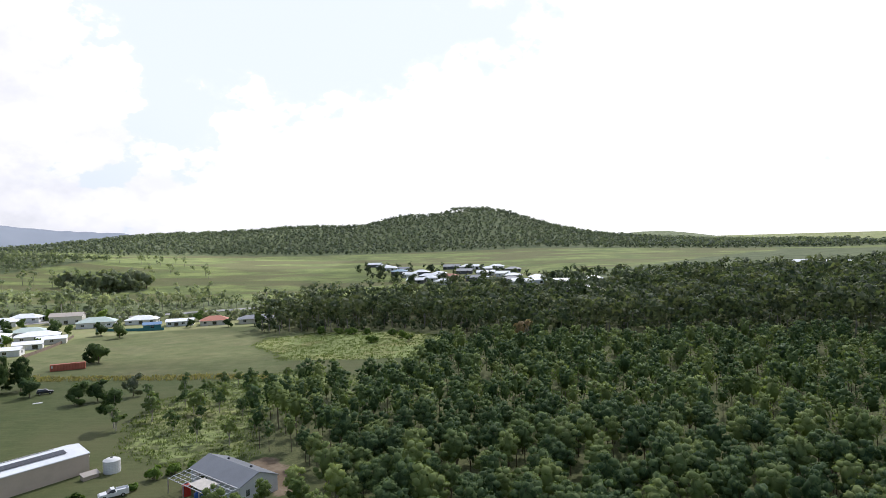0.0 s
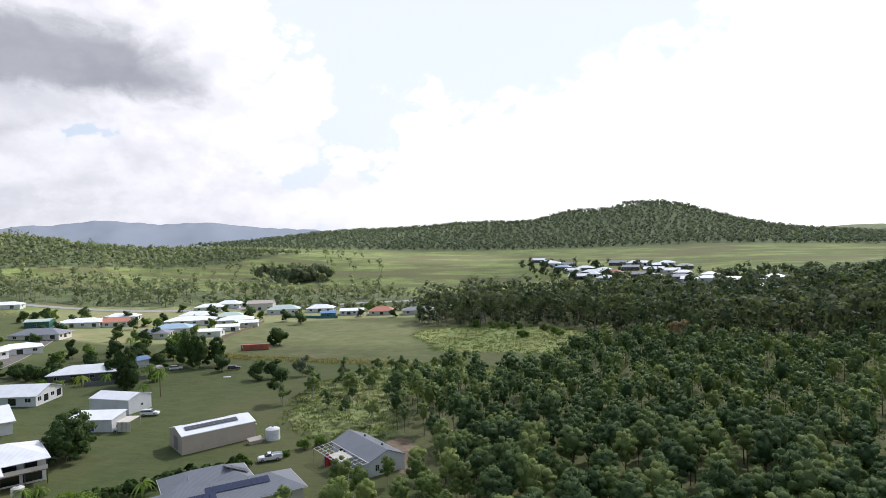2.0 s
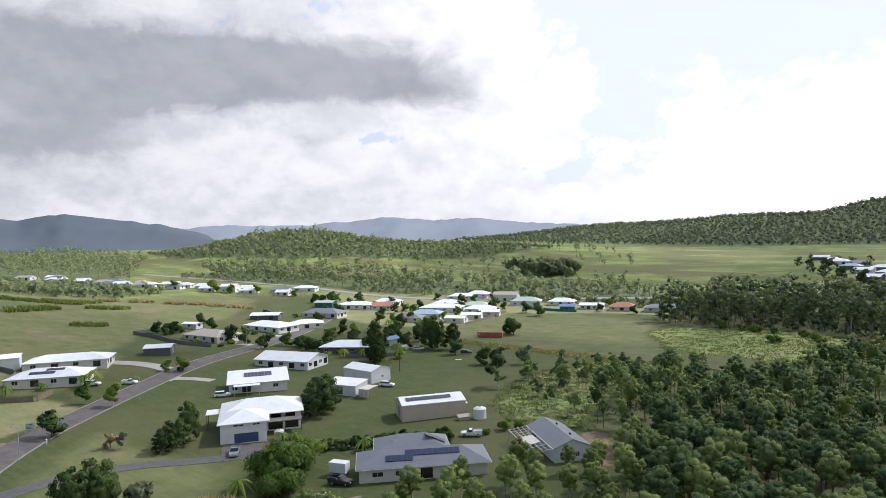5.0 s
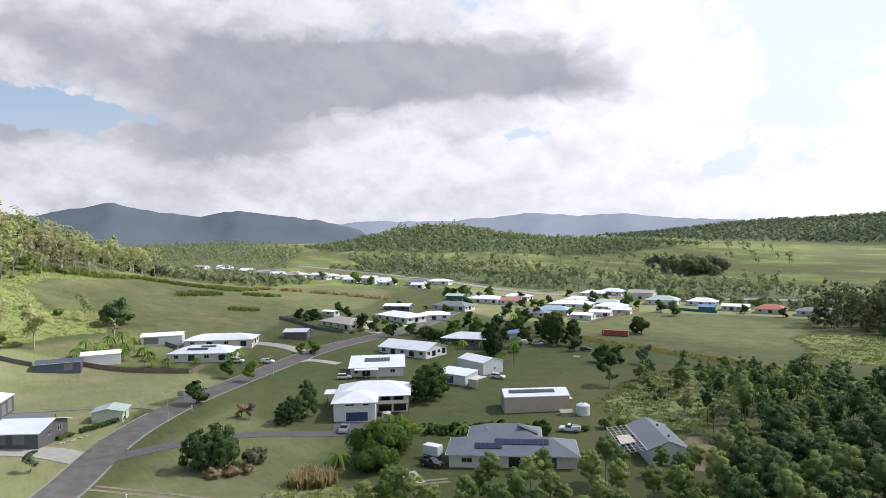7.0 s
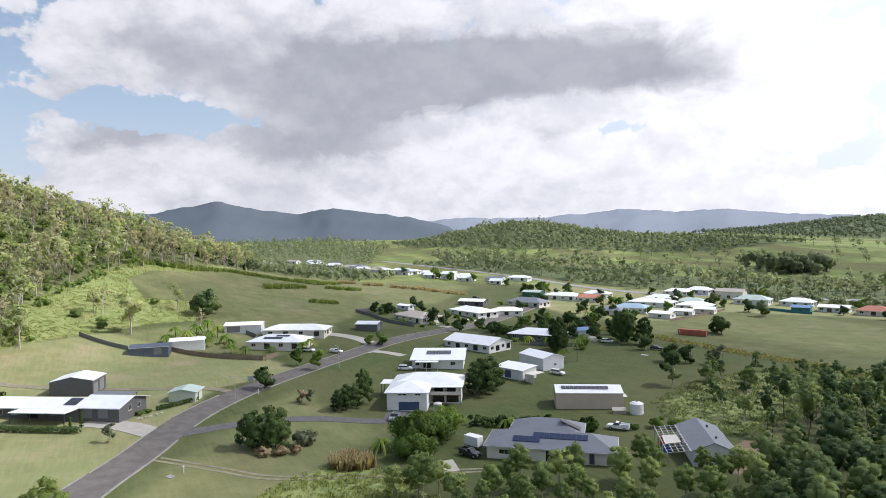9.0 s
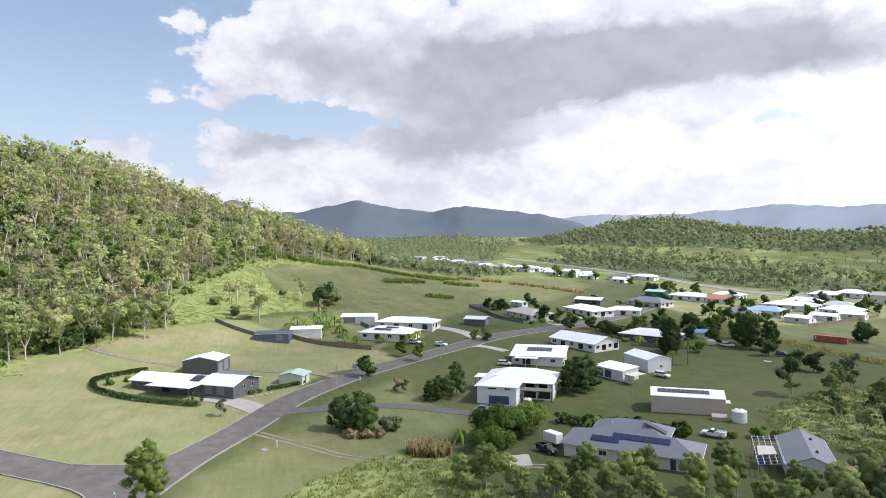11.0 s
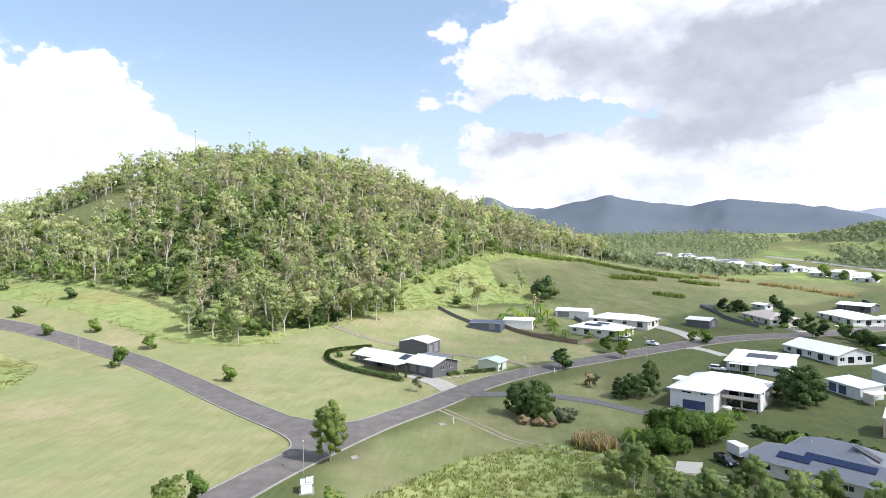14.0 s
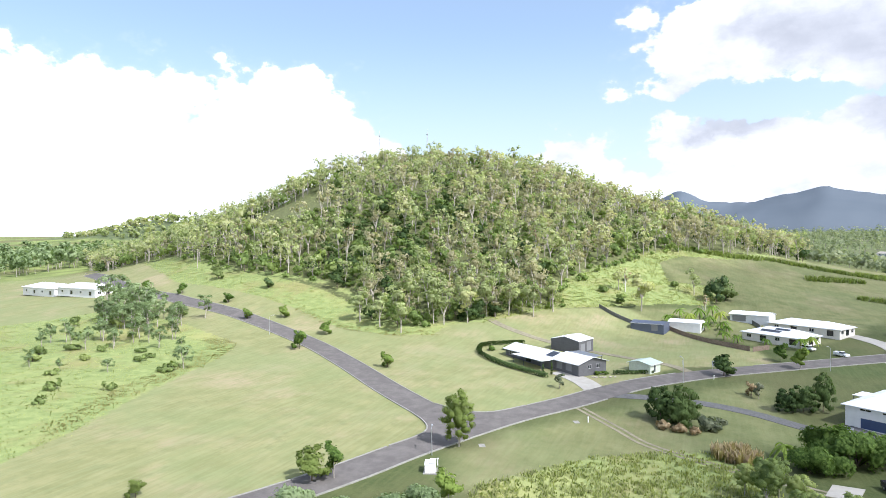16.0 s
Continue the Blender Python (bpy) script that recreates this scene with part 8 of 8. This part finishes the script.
prism(bm, [(-0.15, -0.3, 0.85), (3.35, -0.3, 0.85), (3.35, 1.5, 1.35), (-0.15, 1.5, 1.35)], 0.06)
part("roof", bm, MAT["roof_tan"], hut)

# ---- street furniture ----


def lamp_post(x, y, yaw, h=7.0):
    ob = thing("street_lamp", pose(x, y, float(ground(x, y)), 0, 0, yaw), "thin grey steel street lamp on the verge", "street lamp", "street lamps")
    part("pole", rod(bmesh.new(), (0, 0, -0.3), (0, 0, h), 0.09, 0.05, 8), MAT["steel"], ob)
    part("arm", rod(bmesh.new(), (0, 0, h - 0.05), (1.4, 0, h + 0.25), 0.04, 0.03, 6), MAT["steel"], ob)
    head = part("lamp_head", boxes((1.25, -0.13, h + 0.18, 1.95, 0.13, h + 0.32)), MAT["steel"], ob)
    part("lens", boxes((1.4, -0.1, h + 0.15, 1.85, 0.1, h + 0.178)), MAT["lens"], head)


lamp_post(-49.0, 1.6, 200, 5.0)
lamp_post(-132.0, -102.0, 140)
lamp_post(-164.6, 84.0, 200)
lamp_post(-131.0, 43.0, 210)
lamp_post(-226.0, 160.0, 200)
box_ = thing("utility_box", pose(-41.6, 4.6, float(ground(-41.6, 4.6)), 0, 0, 20), "white steel electrical kiosk with stepped lid on a concrete slab", "utility box")
part("slab", boxes((-1.5, -1.2, -0.3, 1.5, 1.2, 0.12)), MAT["kerb"], box_)
part("cabinet", boxes((-1.15, -0.9, 0.12, 1.15, 0.9, 1.6), (-1.1, 0.0, 1.68, 1.1, 0.85, 1.86)), MAT["wall_white"], box_)
part("roof", boxes((-1.22, -0.97, 1.602, 1.22, 0.97, 1.678), (-1.16, -0.05, 1.862, 1.16, 0.92, 1.92)), MAT["wall_white"], box_)
part("door", boxes((-0.5, -0.93, 0.25, 0.45, -0.902, 1.65)), MAT["tank"], box_)
for x, y in ((-82.6, 24.8), (-44.8, 4.6), (-139.8, 33.0), (-139.5, 51.0), (-155.5, 42.0)):
    p = thing("marker_post", pose(x, y, float(ground(x, y))), "short white marker post on the verge", "post", "marker posts")
    bm = rod(bmesh.new(), (0, 0, -0.3), (0, 0, 1.1), 0.12, 0.12, 8)
    part("post", bm, MAT["trim"], p)
    part("cap", lathe(bmesh.new(), [(0.17, 1.1), (0.2, 1.2), (0.1, 1.32)], 8), MAT["trim"], p)
sign = thing("sign_board", pose(-152.0, 51.5, float(ground(-152.0, 51.5)), 0, 0, 55), "white notice board on two posts at the corner", "sign")
for x in (-0.9, 0.9):
    part("post", rod(bmesh.new(), (x, 0, -0.3), (x, 0, 2.6), 0.05, 0.05), MAT["steel"], sign)
board = part("board", boxes((-1.15, -0.06, 1.0, 1.15, -0.01, 2.6)), MAT["trim"], sign)
for k in range(4):
    part("bar", boxes((-0.9, -0.075, 2.2 - 0.32 * k, 0.5 + 0.1 * (k % 2), -0.062, 2.32 - 0.32 * k)), MAT["wall_grey"], board)
for x, y in ((-81.5, 22.4), (-58, 8.4)):
    cv = part("pit_cover", boxes((-0.9, -0.6, -0.2, 0.9, 0.6, 0.08)), MAT["kerb"])
    cv.matrix_world = pose(x, y, float(ground(x, y)), 0, 0, 28)
    tagged(cv, "pale concrete pit cover in the grass", "pit cover", "pit covers")


def mast(x, y, h):
    ob = thing("radio_mast", pose(x, y, float(ground(x, y)), 0, 0, 20), "thin steel lattice radio mast on the hilltop", "mast", "masts")
    r = 0.7
    legs = [(r * math.cos(2.09 * k), r * math.sin(2.09 * k)) for k in range(3)]
    for lx, ly in legs:
        part("leg", rod(bmesh.new(), (lx, ly, -0.5), (lx * 0.4, ly * 0.4, h), 0.15, 0.11, 5), MAT["steel"], ob)
    for k in range(int(h / 3)):
        bm = bmesh.new()
        for i in range(3):
            s0, s1 = 1 - 0.6 * k * 3 / h, 1 - 0.6 * (k + 1) * 3 / h
            a, b = legs[i], legs[(i + 1) % 3]
            rod(bm, (a[0] * s0, a[1] * s0, k * 3), (b[0] * s1, b[1] * s1, k * 3 + 3), 0.07, 0.07, 4)
        part("brace", bm, MAT["steel"], ob)
    part("antenna", rod(bmesh.new(), (0, 0, h - 1), (0, 0, h + 3), 0.12, 0.08, 6), MAT["trim"], ob)
    part("dish", lathe(bmesh.new(), [(0.1, h - 2.2), (0.9, h - 1.8), (0.95, h - 1.7)], 10, (0.8, 0, 0)), MAT["trim"], ob)


mast(-452, -181, 36)
mast(-433, -219, 36)
for x, y in ((-300, 392), (-262, 420), (-222, 444), (-182, 462), (-140, 478), (-338, 374), (-218, -221)):
    p = thing("power_pole", pose(x, y, float(ground(x, y)), 0, 0, 30), "timber power pole with a crossarm", "power pole", "power poles")
    part("pole", rod(bmesh.new(), (0, 0, -0.5), (0, 0, 11), 0.2, 0.14, 7), MAT["bark_pale"], p)
    part("crossarm", boxes((-1.1, -0.07, 10.2, 1.1, 0.07, 10.36)), MAT["timber"], p)
    for k in (-0.9, 0.0, 0.9):
        part("insulator", rod(bmesh.new(), (k, 0, 10.36), (k, 0, 10.62), 0.06, 0.05, 6), MAT["trim"], p)

board_ = part("lawn_board", boxes((-1.3, -0.7, -0.05, 1.3, 0.7, 0.1)), MAT["trim"])
board_.matrix_world = pose(-131.0, 196.0, float(ground(-131.0, 196.0)), 0, 0, 30)
tagged(board_, "pale board lying flat on the lawn", "board")
bm = bmesh.new()
bmesh.ops.create_icosphere(bm, subdivisions=2, radius=1.0)
tk = random.Random(4)
for v in bm.verts:
    v.co = Vector((v.co.x * 2.4, v.co.y * 1.3, max(-0.2, v.co.z * 1.9 + 0.5))) * tk.uniform(0.85, 1.1)
cover_ = part("covered_trailer", bm, MAT["tarp"])
cover_.matrix_world = pose(-165.0, 200.0, float(ground(-165.0, 200.0)) + 0.2, 0, 0, 50)
tagged(cover_, "trailer under a creased pale tarpaulin", "trailer", "vehicles")
car(-160.0, 204.0, 40, "car_white", "wagon", "white car parked beside the blue-roofed shed")
